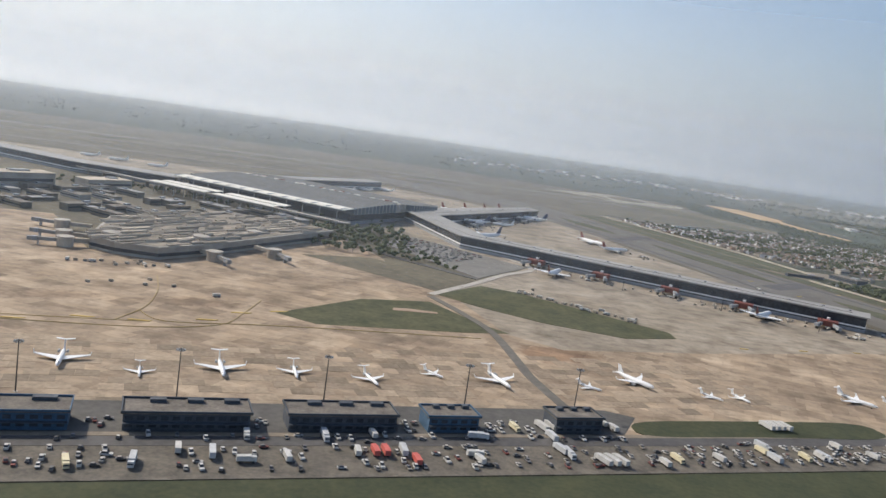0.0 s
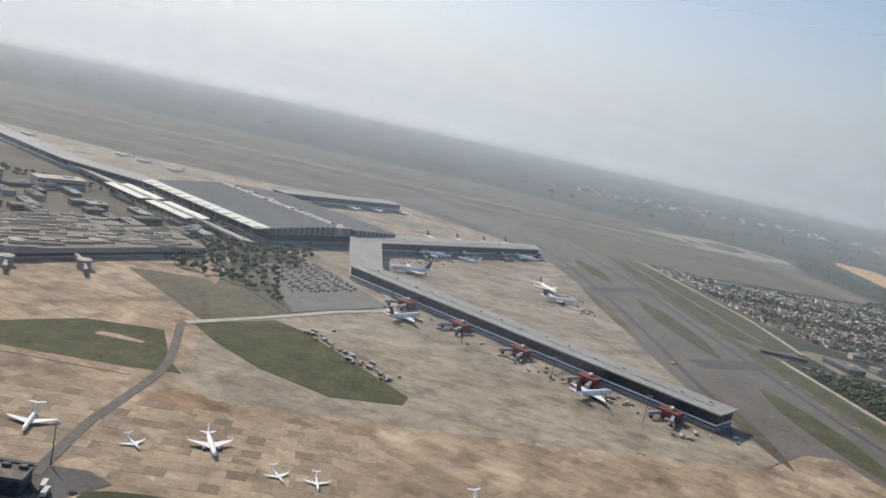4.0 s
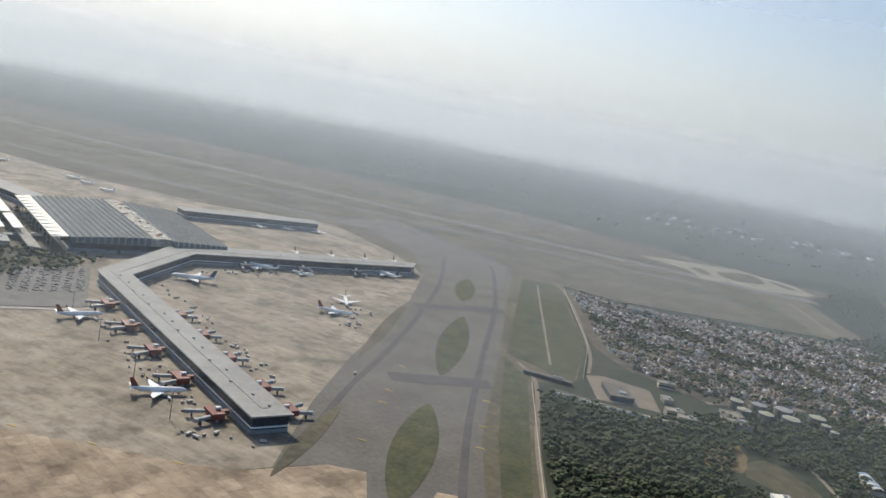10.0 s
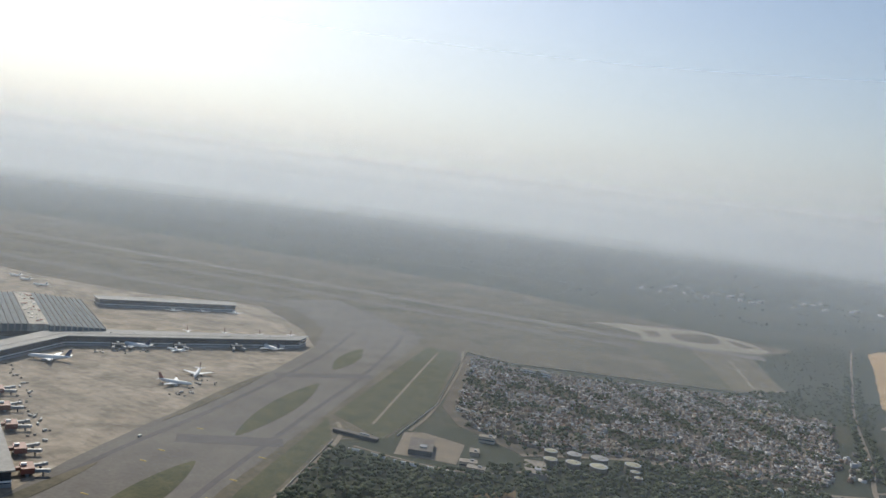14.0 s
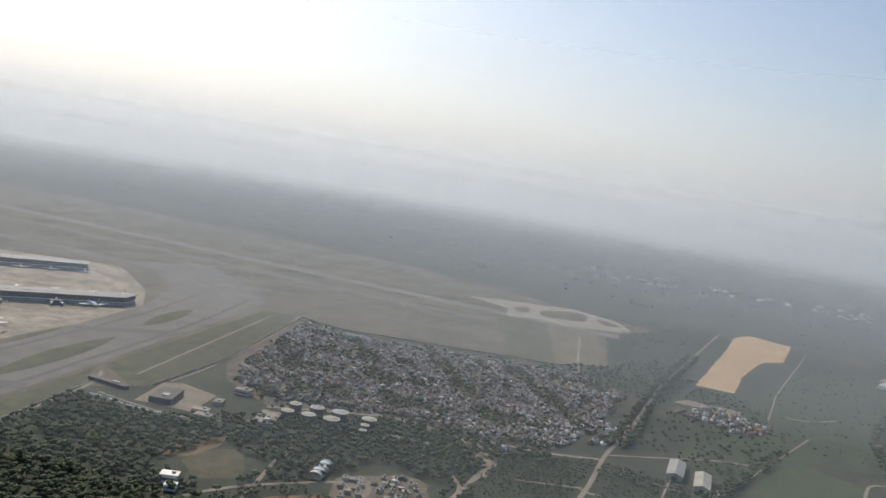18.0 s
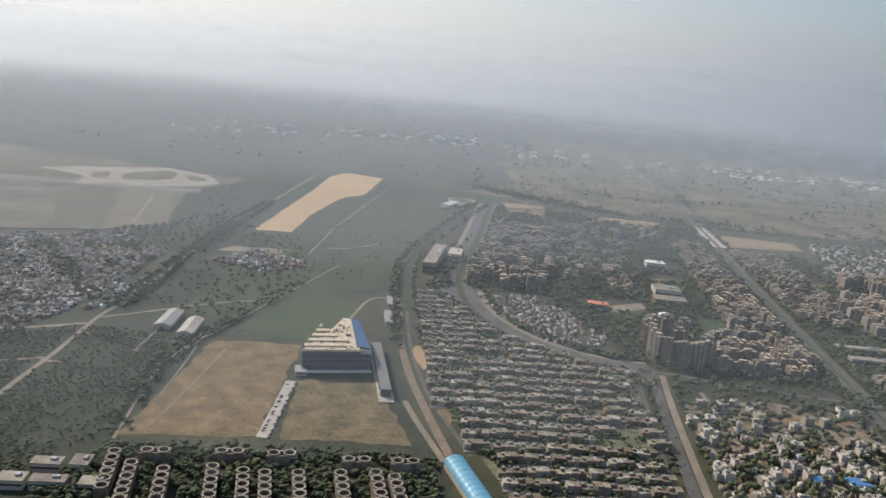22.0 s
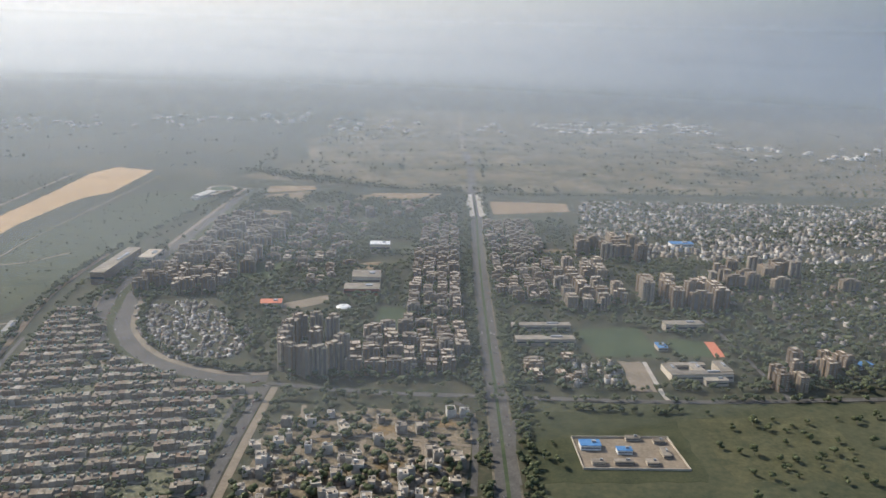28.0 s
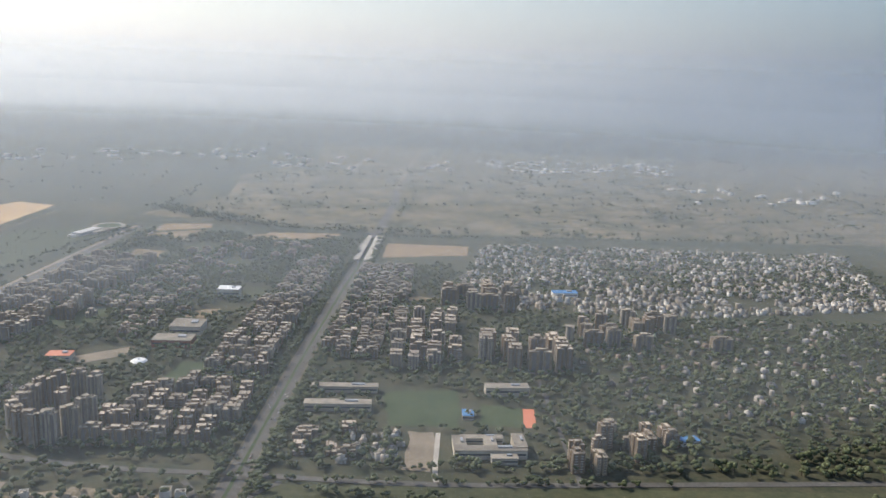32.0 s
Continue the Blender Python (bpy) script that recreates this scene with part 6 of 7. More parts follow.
estate([(1630, 2070), (1790, 2085), (1785, 2420), (1775, 2640), (1620, 2600)], 8, 31, 34, 0.12, 0.8, [(24, 15, 8), (22, 15, 9), (26, 14, 7)], "dusky apartment block in a western estate", "western estate blocks")
estate([(1800, 2230), (1960, 2260), (1950, 2640), (1790, 2640)], 8, 34, 34, 0.2, 0.55, [(20, 14, 4), (22, 14, 5)], "low apartment block among trees", "middle estate blocks")
estate([(1800, 2660), (2060, 2720), (2050, 2880), (1800, 2840)], 8, 38, 36, 0.25, 0.5, [(22, 14, 4), (20, 14, 6)], "low apartment block among trees", "northern estate blocks")
estate([(1905, 2120), (1945, 2130), (1935, 2240), (1895, 2230)], 10, 22, 26, 0.1, 0.9, [(16, 14, 4), (18, 13, 3)], "small pale apartment block", "middle estate blocks")
estate([(2345, 2080), (2450, 2085), (2450, 2330), (2345, 2320)], 5, 34, 36, 0.14, 0.8, [(24, 18, 8), (22, 18, 9)], "tall beige apartment block", "tower blocks in the east")
estate([(2480, 2080), (2610, 2100), (2600, 2220), (2480, 2200)], 5, 42, 44, 0.1, 0.85, [(28, 20, 12), (26, 20, 13)], "tall pale tower block", "tower blocks in the east")
estate([(2400, 2390), (2560, 2400), (2550, 2520), (2400, 2510)], 5, 44, 40, 0.15, 0.85, [(26, 18, 11), (28, 18, 10)], "tall beige tower block", "tower blocks in the east")
estate([(2600, 2220), (2900, 2230), (2900, 2400), (2600, 2390)], 5, 48, 46, 0.2, 0.6, [(26, 18, 10), (28, 18, 9)], "tall hazy tower block", "tower blocks in the east")
estate([(2590, 1790), (2720, 1810), (2720, 1900), (2590, 1880)], 12, 30, 30, 0.15, 0.75, [(18, 14, 8), (16, 14, 10), (20, 13, 6)], "white apartment tower near the road", "white towers near the road")
estate([(2270, 1790), (2390, 1800), (2390, 1870), (2270, 1870)], 8, 34, 30, 0.2, 0.65, [(24, 14, 3), (22, 15, 4)], "low pale building beside the school", "low blocks by the school")
ROW_TOP = mat("weathered_row_roof", (0.17, 0.145, 0.112), (0.3, 0.262, 0.21), 9, 2, 0.95)


def court_row(x0, y0, x1, y1):
    """A narrow four-storey row of flats: a chain of eight-sided cells, each round an open light well."""
    length, turn = math.hypot(x1 - x0, y1 - y0), math.degrees(math.atan2(y1 - y0, x1 - x0))
    ob = thing("court_row", "narrow brown row of flats round open light wells", "apartment block", "rows in the grove", at(x0, y0, 0, turn))
    n = max(2, round(length / 12.5))
    for k in range(n):
        g, u = Geo(), (k + 0.5) * length / n
        ring = [(math.cos(math.pi * (a + 0.5) / 4), math.sin(math.pi * (a + 0.5) / 4)) for a in range(8)]
        v = [(u + r * c, r * sn, z) for r, z in ((6.6, 0), (6.6, 12.4), (4.6, 12.4), (4.6, 9.0)) for c, sn in ring]
        g.add(v, [(8 * b + a, 8 * b + (a + 1) % 8, 8 * b + 8 + (a + 1) % 8, 8 * b + 8 + a) for b in (0, 2) for a in range(8)])
        g.add(v, [(8 + a, 8 + (a + 1) % 8, 16 + (a + 1) % 8, 16 + a) for a in range(8)], 1)
        g.add(v[24:], [tuple(range(8))], 2)
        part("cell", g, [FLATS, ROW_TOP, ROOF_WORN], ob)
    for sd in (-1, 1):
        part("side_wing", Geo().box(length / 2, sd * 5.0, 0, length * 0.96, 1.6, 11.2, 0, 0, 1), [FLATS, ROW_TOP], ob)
    return ob


for x, y in ((1400, 1276), (1425, 1262), (1457, 1261), (1496, 1280), (1525, 1282), (1545, 1285), (1574, 1295), (1611, 1308), (1642, 1320), (1661, 1318)):
    court_row(x, y, x + 27, y - 70)
for x, y in ((1486, 1302), (1534, 1315), (1421, 1280), (1606, 1328), (1652, 1341)):
    court_row(x, y, x + 29, y + 10)
for x, y, lx, ly, a in ((1355, 1239, 26, 14, 15), (1382, 1250, 16, 20, 15), (1413, 1221, 24, 15, 15), (1375, 1212, 30, 13, 15), (1345, 1205, 22, 16, 15)):
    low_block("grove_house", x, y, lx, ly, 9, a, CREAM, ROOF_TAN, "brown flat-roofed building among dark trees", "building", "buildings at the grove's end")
FAR_FLATS = palette("far_apartment_walls", [(0.25, 0.185, 0.125), (0.29, 0.235, 0.17), (0.2, 0.15, 0.105), (0.31, 0.265, 0.205)])
mass = Geo()
for (x, y), angle, sizes in FAR_BLOCKS:
    w, d, floors = rng.choice(sizes)
    far_block(mass, x, y, angle + rng.uniform(-4, 4), w * rng.uniform(0.85, 1.2), d * rng.uniform(0.85, 1.15), floors - rng.choice([0, 0, 1]))
tagged(new("far_apartment_blocks", mass.mesh("far_apartment_blocks", [FAR_FLATS, CREAM, WINDOWS, ROOFTOP])), "brown and beige apartment blocks far off among trees", "apartment block", kind="stuff")
# curved ring of towers at the junction
tower = flats(18, 17, 13, "tall ribbed beige tower of a ring-shaped estate", "ring of towers at the junction")
ring_pts = [(1948, 1795), (1962, 1780), (1982, 1772), (2002, 1776), (2018, 1792), (1944, 1818), (1942, 1842), (1942, 1868), (2022, 1822), (1950, 1892), (1972, 1902), (1998, 1896), (1985, 1840)]
for i, (x, y) in enumerate(ring_pts):
    a = math.degrees(math.atan2(y - 1835, x - 1982)) + 90
    if i:
        copy_thing(tower, at(x, y, 0.1, a))
    else:
        tower.matrix_basis = at(x, y, 0.1, a)

for x, y, lx, ly in ((2335, 1585, 14, 7), (2362, 1588, 20, 6), (2392, 1590, 12, 8), (2410, 1612, 8, 18), (2408, 1638, 12, 7), (2380, 1642, 16, 6)):
    low_block("plot_shed", x, y, lx, ly, 4, 5, CREAM, ROOF_TAN, "low pale shed in a walled plot", "shed", "sheds of the walled plot")
plot_wall = thing("plot_wall", "pale wall round a dusty plot", "wall")
for (x0, y0), (x1, y1) in zip([(2312, 1640), (2420, 1650), (2430, 1580), (2318, 1572)], [(2420, 1650), (2430, 1580), (2318, 1572), (2312, 1640)]):
    part("wall_run", Geo().box((x0 + x1) / 2, (y0 + y1) / 2, 0, math.hypot(x1 - x0, y1 - y0), 0.6, 2.8, math.degrees(math.atan2(y1 - y0, x1 - x0))), CREAM, plot_wall)

# ---- single buildings ----
campus = thing("round_hall", "low pale hall with a round court beside the railway", "hall")
part("ring_wing", Geo().drum(1490, 2975, 0, 42, 42, 7, 28), ROOF_TAN, campus, "round pale wing")
part("court", Geo().drum(1490, 2975, 7.0, 30, 30, 0.3, 24), GREEN, campus, "round green court")
part("long_wing", Geo().box(1468, 2900, 0, 26, 78, 8, -12), DUSTY_WHITE, campus)
part("side_wing", Geo().box(1496, 2912, 0, 16, 50, 6, -12), ROOF_TAN, campus)
part("gate_canopy", Geo().box(1458, 2850, 0, 22, 8, 5, -12), DUSTY_WHITE, campus)
house_mass("school_row_houses", grid_points([(2330, 1775), (2330, 1868), (2396, 1878), (2394, 1790)], 5, 11, 12, 0.4, 0.6, rng), 5, 14, (5, 9), (4, 9), rng, palette("white_row_walls", [(0.55, 0.53, 0.49), (0.42, 0.39, 0.34), (0.3, 0.26, 0.21)]), "close white houses near the school", ISLE_ROOF)
station = thing("railway_station", "large dark station building with a cluttered tan roof", "station")
St = oriented((1490, 1547), 22.2)      # u along the front, v away from it
BODY = [St(0, 0), St(72, 0), (1513, 1694), (1501, 1693), (1500, 1646), (1496, 1612)]
SIDE = [St(72.3, 0.2), St(87, 0), (1521, 1696), (1513.4, 1694.2)]
part("wall", Geo().prism(BODY, 0, 29), SLATE_WALL, station, "dark cladding wall")
part("side_wall", Geo().prism(SIDE, 0, 25.5), SLATE_WALL, station)
for z in (6, 13.5, 20.5):
    for k in range(12):
        part("window_band", Geo().prism([St(2 + 6.9 * k, -0.6), St(7.8 + 6.9 * k, -0.6), St(7.8 + 6.9 * k, 0.2), St(2 + 6.9 * k, 0.2)], z, z + 4.2), GLASS_WALL, station)
part("entrance_canopy", Geo().prism([St(0, -8), St(88, -8), St(88, -0.8), St(0, -0.8)], 3.4, 4.4), ROOF_PALE, station, "pale canopy over the entrance")
TAN_SCREED = mat("tan_roof_screed", (0.4, 0.315, 0.215), (0.68, 0.565, 0.41), 9, 2.5, 0.95)
station_roof = part("roof", Geo().prism(offset_poly(BODY, 0.8), 29, 29.8), TAN_SCREED, station, "tan roof with plant")
part("parapet", Geo().prism([St(0, -0.6), St(87, -0.6), St(87, 0.4), St(0, 0.4)], 29.8, 31.4), TAN_SCREED, station, "pale parapet along the front")
for k in range(5):
    part("roof_step", Geo().prism([St(3 + 6 * k, 13 + 19 * k), St(66 - 8.5 * k, 13 + 19 * k), St(66 - 8.5 * k, 22 + 19 * k), St(4 + 6.5 * k, 22 + 19 * k)], 29.8, 31.8), TAN_SCREED, station, "raised strip of tan screed")
part("blue_roof", Geo().plate((*St(70, 14), 31.2), (*St(88, 14), 27.5), (1523, 1696, 27.5), (1511, 1694, 31.2), 0.9), STATION_BLUE, station, "sloping blue sheet roof")
for i in range(110):
    u, w = rng.uniform(3, 68), rng.uniform(2, 130)
    if inside(offset_poly(BODY, -5), *St(u, w)):
        part("roof_plant", Geo().box(*St(u, w), 29.7, rng.uniform(1.5, 4), rng.uniform(1.5, 6), rng.uniform(0.8, 2.6), 22), rng.choice([CONCRETE, ROOF_PALE, ROOF_WORN, ROOF_WORN, ROOF_TAN]), station_roof)
hallway = thing("platform_hall", "long grey platform hall beside the tracks", "station")
Sv = oriented((1557, 1665), -71.7)
part("roof", Geo().plate((*Sv(0, -6.5), 11), (*Sv(162, -6.5), 11), (*Sv(162, 6.5), 11), (*Sv(0, 6.5), 11), 1.0), mat("dull_platform_roof", (0.13, 0.13, 0.128), (0.2, 0.198, 0.19), 14, 2, 0.85), hallway, "dull grey sheet roof")
part("wall", Geo().prism([Sv(2, -5.6), Sv(160, -5.6), Sv(160, 5.6), Sv(2, 5.6)], 0, 10), GLASS_WALL, hallway)
for i in range(9):
    part("column", Geo().box(*Sv(8 + 18.5 * i, -6.4), 0, 1, 1, 10.5), CONCRETE, hallway)
part("platform", Geo().prism([Sv(-10, -9), Sv(176, -9), Sv(176, 9), Sv(-10, 9)], 0, 1.4), CONCRETE, hallway)
vault = thing("metro_tube", "sky-blue vaulted station roof over the tracks", "station")
vg, nn = Geo(), 10
Sb = oriented((1712, 1372), -62)
arch = [math.pi * k / nn for k in range(nn + 1)]
shell = [(*Sb(u, r * math.cos(a)), 6 + (r - 3) * math.sin(a)) for r in (11, 10.3) for u in (0, 90) for a in arch]
m1 = nn + 1
for k in range(nn):
    vg_faces = [(k, k + m1, k + 1 + m1, k + 1), (k + 2 * m1, k + 1 + 2 * m1, k + 1 + 3 * m1, k + 3 * m1), (k, k + 1, k + 1 + 2 * m1, k + 2 * m1), (k + m1, k + 3 * m1, k + 1 + 3 * m1, k + 1 + m1)]
    vg.f += vg_faces
    vg.m += [0] * 4
vg.v += shell
part("vault", vg, CYAN_ROOF, vault)
part("base_wall", Geo().prism([Sb(0, -11), Sb(90, -11), Sb(90, 11), Sb(0, 11)], 0, 6), CREAM, vault)
for i in range(10):
    rib = Geo()
    for k in range(nn):
        a0, a1 = math.pi * k / nn, math.pi * (k + 1) / nn
        p4 = [(*Sb(u, 11.3 * math.cos(a)), 6 + 8.3 * math.sin(a)) for a in (a0, a1) for u in (4 + 9 * i, 5 + 9 * i)]
        rib.add(p4, [(0, 1, 3, 2)])
    part("roof_rib", rib, BLUE_ROOF, vault)
low_block("platform_shed", 1543, 1800, 10, 56, 7, 16, CREAM, ROOF, "grey platform shed on the line", "station")
low_block("platform_shed", 1526, 1885, 9, 44, 7, 14, CREAM, ROOF, "grey platform shed on the line", "station")
low_block("guard_house", 1490, 1545, 14, 20, 6, 21, CONCRETE, ROOF, "small grey gatehouse beside the station", "building")
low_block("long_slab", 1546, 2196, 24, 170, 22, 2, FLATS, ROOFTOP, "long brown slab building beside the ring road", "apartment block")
low_block("long_slab", 1577, 2272, 26, 60, 14, 2, CREAM, ROOFTOP, "pale low hall beside the ring road", "building")
def gabled_shed(name, x, y, lx, ly, h, rise, turn, wall, roof, label, group=""):
    """A long shed: walls, two roof slopes with an overhang, and a door at its end; lx along the ridge."""
    ob = thing(name, label, "warehouse", group, at(x, y, 0, turn))
    body = Geo().box(0, 0, 0, lx, ly, h)
    for sx in (-1, 1):
        body.add([(sx * lx / 2, -ly / 2, h), (sx * lx / 2, ly / 2, h), (sx * lx / 2, 0, h + rise)], [(0, 1, 2)])
    part("wall", body, wall, ob)
    for sd in (1, -1):
        part("roof_slope", Geo().plate((-lx / 2 - 0.8, sd * (ly / 2 + 0.8), h - 0.2), (lx / 2 + 0.8, sd * (ly / 2 + 0.8), h - 0.2), (lx / 2 + 0.8, 0, h + rise + 0.2), (-lx / 2 - 0.8, 0, h + rise + 0.2), 0.3), roof, ob)
    part("door", Geo().box(-lx / 2 - 0.1, 0, 0, 0.3, ly * 0.3, h * 0.7), SLATE_WALL, ob)
    return ob


gabled_shed("warehouse", 1258, 1652, 70, 22, 7, 3.2, 101, CREAM, ROOF, "pale gabled warehouse in the scrub", "warehouses in the scrub")
gabled_shed("warehouse", 1299, 1634, 66, 21, 7, 3.2, 102, CREAM, CONCRETE, "pale gabled warehouse in the scrub", "warehouses in the scrub")
low_block("gatehouse", 1335, 1690, 12, 9, 4, 20, CREAM, ROOF_TAN, "small pale house beside the warehouses")
low_block("long_hut", 583, 1227, 64, 8, 4.5, 11, SLATE_WALL, ROOF_WORN, "long dark hut beside the fence")
low_block("storehouse", 808, 1304, 50, 26, 7, -62, CREAM, ROOF_TAN, "pale flat-roofed storehouse beside the tanks")
lane_wall = thing("lane_wall", "broken white wall along a field lane", "wall")
for (x0, y0), (x1, y1) in (((1326, 1529), (1324, 1565)), ((1323, 1575), (1320, 1630)), ((1183, 1561), (1225, 1567)), ((1236, 1569), (1300, 1578)), ((1273, 1537), (1268, 1570)), ((1267, 1576), (1263, 1608))):
    part("wall_run", Geo().box((x0 + x1) / 2, (y0 + y1) / 2, 0, math.hypot(x1 - x0, y1 - y0), 0.8, 2.6, math.degrees(math.atan2(y1 - y0, x1 - x0))), CREAM, lane_wall)
gabled_shed("estate_shed", 1669, 1611, 30, 9, 4, 1.6, 18, CREAM, ROOF_PALE, "long pale shed at the edge of the estate")
yard_wall = thing("yard_wall", "white wall along the wood's edge", "wall")
for (x0, y0), (x1, y1) in (((611, 1178), (630, 1186)), ((640, 1187), (665, 1189)), ((672, 1190), (708, 1201)), ((709, 1202), (744, 1216))):
    part("wall_run", Geo().box((x0 + x1) / 2, (y0 + y1) / 2, 0, math.hypot(x1 - x0, y1 - y0), 1.0, 3.4, math.degrees(math.atan2(y1 - y0, x1 - x0))), WHITE, yard_wall)
low_block("shed", 668, 1256, 50, 30, 7, -60, SLATE_WALL, ROOF_WORN, "dark shed in a fenced yard", "shed")
low_block("shed", 722, 1300, 18, 12, 5, -60, CREAM, ROOF_TAN, "small pale shed beside a fenced yard", "shed")
low_block("white_hut", 555, 1825, 60, 14, 8, 12, WHITE, ROOF_TAN, "long white building at the village edge", "building")
low_block("white_hut", 618, 1460, 40, 9, 5, -8, WHITE, ROOF_TAN, "white sheds at the village edge", "building")
for x, y, a in ((707, 1360, 24), (742, 1250, 30), (760, 1238, 20)):
    low_block("barrack", x, y, 22, 12, 8, a, CREAM, ROOF_TAN, "pale flat-roofed barrack by the wood", "building", "barracks by the wood")
low_block("white_villa", 883, 1083, 18, 12, 9, 35, WHITE, ROOF_PALE, "small white house in the wood", "house")
low_block("white_villa", 899, 1071, 12, 9, 6, 35, WHITE, ROOF_PALE, "small white house in the wood", "house")
STRIPE = mat("faded_blue_sheet", (0.13, 0.2, 0.28), (0.2, 0.28, 0.36), 5, 1, 0.7)
striped = thing("vaulted_shed", "long shed with faded blue and white striped vaulted roof", "shed", place=at(962, 1232, 0, 111))
part("wall", Geo().box(0, 0, 0, 44, 15, 5), CREAM, striped)
for i in range(8):
    rg = Geo()
    for k in range(6):
        a0, a1 = math.pi * k / 6, math.pi * (k + 1) / 6
        q4 = [(-22 + 5.5 * i + du, 7.8 * math.cos(a), 5 + 4 * math.sin(a)) for a in (a0, a1) for du in (0, 5.4)]
        rg.add(q4, [(0, 1, 3, 2)])
    part("roof_strip", rg, STRIPE if i % 2 else DUSTY_WHITE, striped)
low_block("school", 2003, 2190, 50, 44, 16, 6, CREAM, ROOF_TAN, "pale school with a big flat roof", "school")
low_block("school_wing", 2004, 2128, 60, 32, 12, 6, RED, ROOF_TAN, "red-brown school wing with a pale roof", "school")
low_block("college", 2000, 2405, 40, 26, 18, 6, CREAM, WHITE, "block with a bright white roof", "school")
low_block("red_roof_hall", 1870, 2038, 34, 22, 9, 10, CREAM, RED_ROOF, "hall under bright orange-red roofs", "building")
disc = thing("round_pavilion", "white round pavilion roof among trees", "building", place=at(1987, 2040))
part("wall", Geo().drum(0, 0, 0, 8, 8, 4, 14), CREAM, disc)
part("roof", Geo().drum(0, 0, 4, 12, 9, 2, 18), WHITE, disc)
part("lantern", Geo().drum(0, 0, 6, 2.5, 0.5, 2, 10), WHITE, disc)
low_block("long_school", 2302, 1925, 86, 16, 10, 7, CREAM, ROOF_TAN, "long low school with a pale roof", "school")
low_block("long_school", 2300, 1985, 90, 14, 9, 7, CREAM, ROOF_TAN, "long low school with a pale roof", "school")
for dx, dy, lx, ly, h in ((0, 0, 84, 13, 11), (-34, 20, 15, 34, 9), (2, 22, 14, 30, 9), (36, 18, 14, 36, 12), (-6, 36, 50, 10, 8), (14, -14, 30, 12, 8)):
    c8, s8 = math.cos(radians(8)), math.sin(radians(8))
    low_block("school_wing", 2500 + dx * c8 - dy * s8, 1818 + dx * s8 + dy * c8, lx, ly, h, 8, CREAM, ROOF_TAN, "pale wing of a school complex round courts", "school", "wings of the school complex")
low_block("white_complex", 2520, 2010, 60, 18, 12, 8, CREAM, ROOF_TAN, "pale school block beside the sports ground", "school")
low_block("blue_shed", 2470, 1925, 14, 20, 6, 5, CREAM, BLUE_ROOF, "small building with a blue roof", "shed")
low_block("blue_shed", 2330, 1620, 22, 14, 6, 5, WHITE, BLUE_ROOF, "shed with a bright blue roof", "shed", "blue-roofed sheds")
low_block("blue_shed", 2366, 1612, 16, 9, 5, 5, WHITE, BLUE_ROOF, "shed with a bright blue roof", "shed", "blue-roofed sheds")
low_block("blue_shed", 2134, 1478, 24, 16, 6, 12, WHITE, BLUE_ROOF, "shed with a bright blue roof", "shed", "blue-roofed sheds")
low_block("blue_shed", 2092, 1470, 16, 10, 6, 12, WHITE, BLUE_ROOF, "shed with a bright blue roof", "shed", "blue-roofed sheds")
low_block("blue_shed", 2740, 1888, 24, 14, 6, 20, WHITE, BLUE_ROOF, "shed with a bright blue roof", "shed", "blue-roofed sheds")
low_block("blue_shed", 2640, 2545, 50, 22, 8, 8, WHITE, BLUE_ROOF, "large shed with a blue roof in the town", "shed", "blue-roofed sheds")
dome = thing("white_dome", "white dome at the edge of the village", "building", place=at(1062, 1498))
part("drum", Geo().drum(0, 0, 0, 6, 6, 4, 14), WHITE, dome)
part("cap", Geo().drum(0, 0, 4, 6, 5, 3, 14).drum(0, 0, 7, 5, 2.6, 2.2, 14).drum(0, 0, 9.2, 2.6, 0.3, 0.9, 14), WHITE, dome, "", True)
viaduct = thing("flyover", "pale concrete flyover where the boulevard leaves town", "bridge")
for sd in (-1, 1):
    part("deck", Geo().prism([(2194 + sd * 14 - 9, 2745), (2194 + sd * 14 + 9, 2745), (2181 + sd * 14 + 9, 3025), (2181 + sd * 14 - 9, 3025)], 4.4, 6), CONCRETE, viaduct, "pale concrete deck")
    for k in range(8):
        part("pier", Geo().box(2194 + sd * 14 - 1.7 * k, 2752 + 37 * k, 0, 10, 3, 4.5), CONCRETE, viaduct)
    part("parapet", Geo().prism([(2194 + sd * 23, 2745), (2194 + sd * 23 + 0.6, 2745), (2181 + sd * 23 + 0.6, 3025), (2181 + sd * 23, 3025)], 4.4, 7), CONCRETE, viaduct)


def tank(x, y, r, roof):
    ob = thing("storage_tank", "round fuel storage tank with a pale roof", "tank", "tanks by the village", at(x, y))
    part("shell", Geo().drum(0, 0, 0, r, r, 12, 20), TANK_SIDE, ob)
    part("roof", Geo().drum(0, 0, 12, r, r * 0.2, 1.2, 20), roof, ob)
    part("rim", Geo().drum(0, 0, 11.7, r + 0.3, r + 0.3, 0.5, 20), STEEL, ob)
    part("hatch", Geo().drum(r * 0.4, 0, 12.4, 0.9, 0.9, 0.9, 8), RED, ob)
    return ob


for x, y, r in ((798, 1370, 10), (812, 1338, 10), (838, 1351, 11), (825, 1384, 11), (867, 1365, 13), (855, 1398, 13), (896, 1411, 12), (908, 1385, 7), (919, 1366, 6)):
    tank(x, y, r * 0.88, ROOF if (x, y) in ((825, 1384), (855, 1398)) else TANK_TOP)

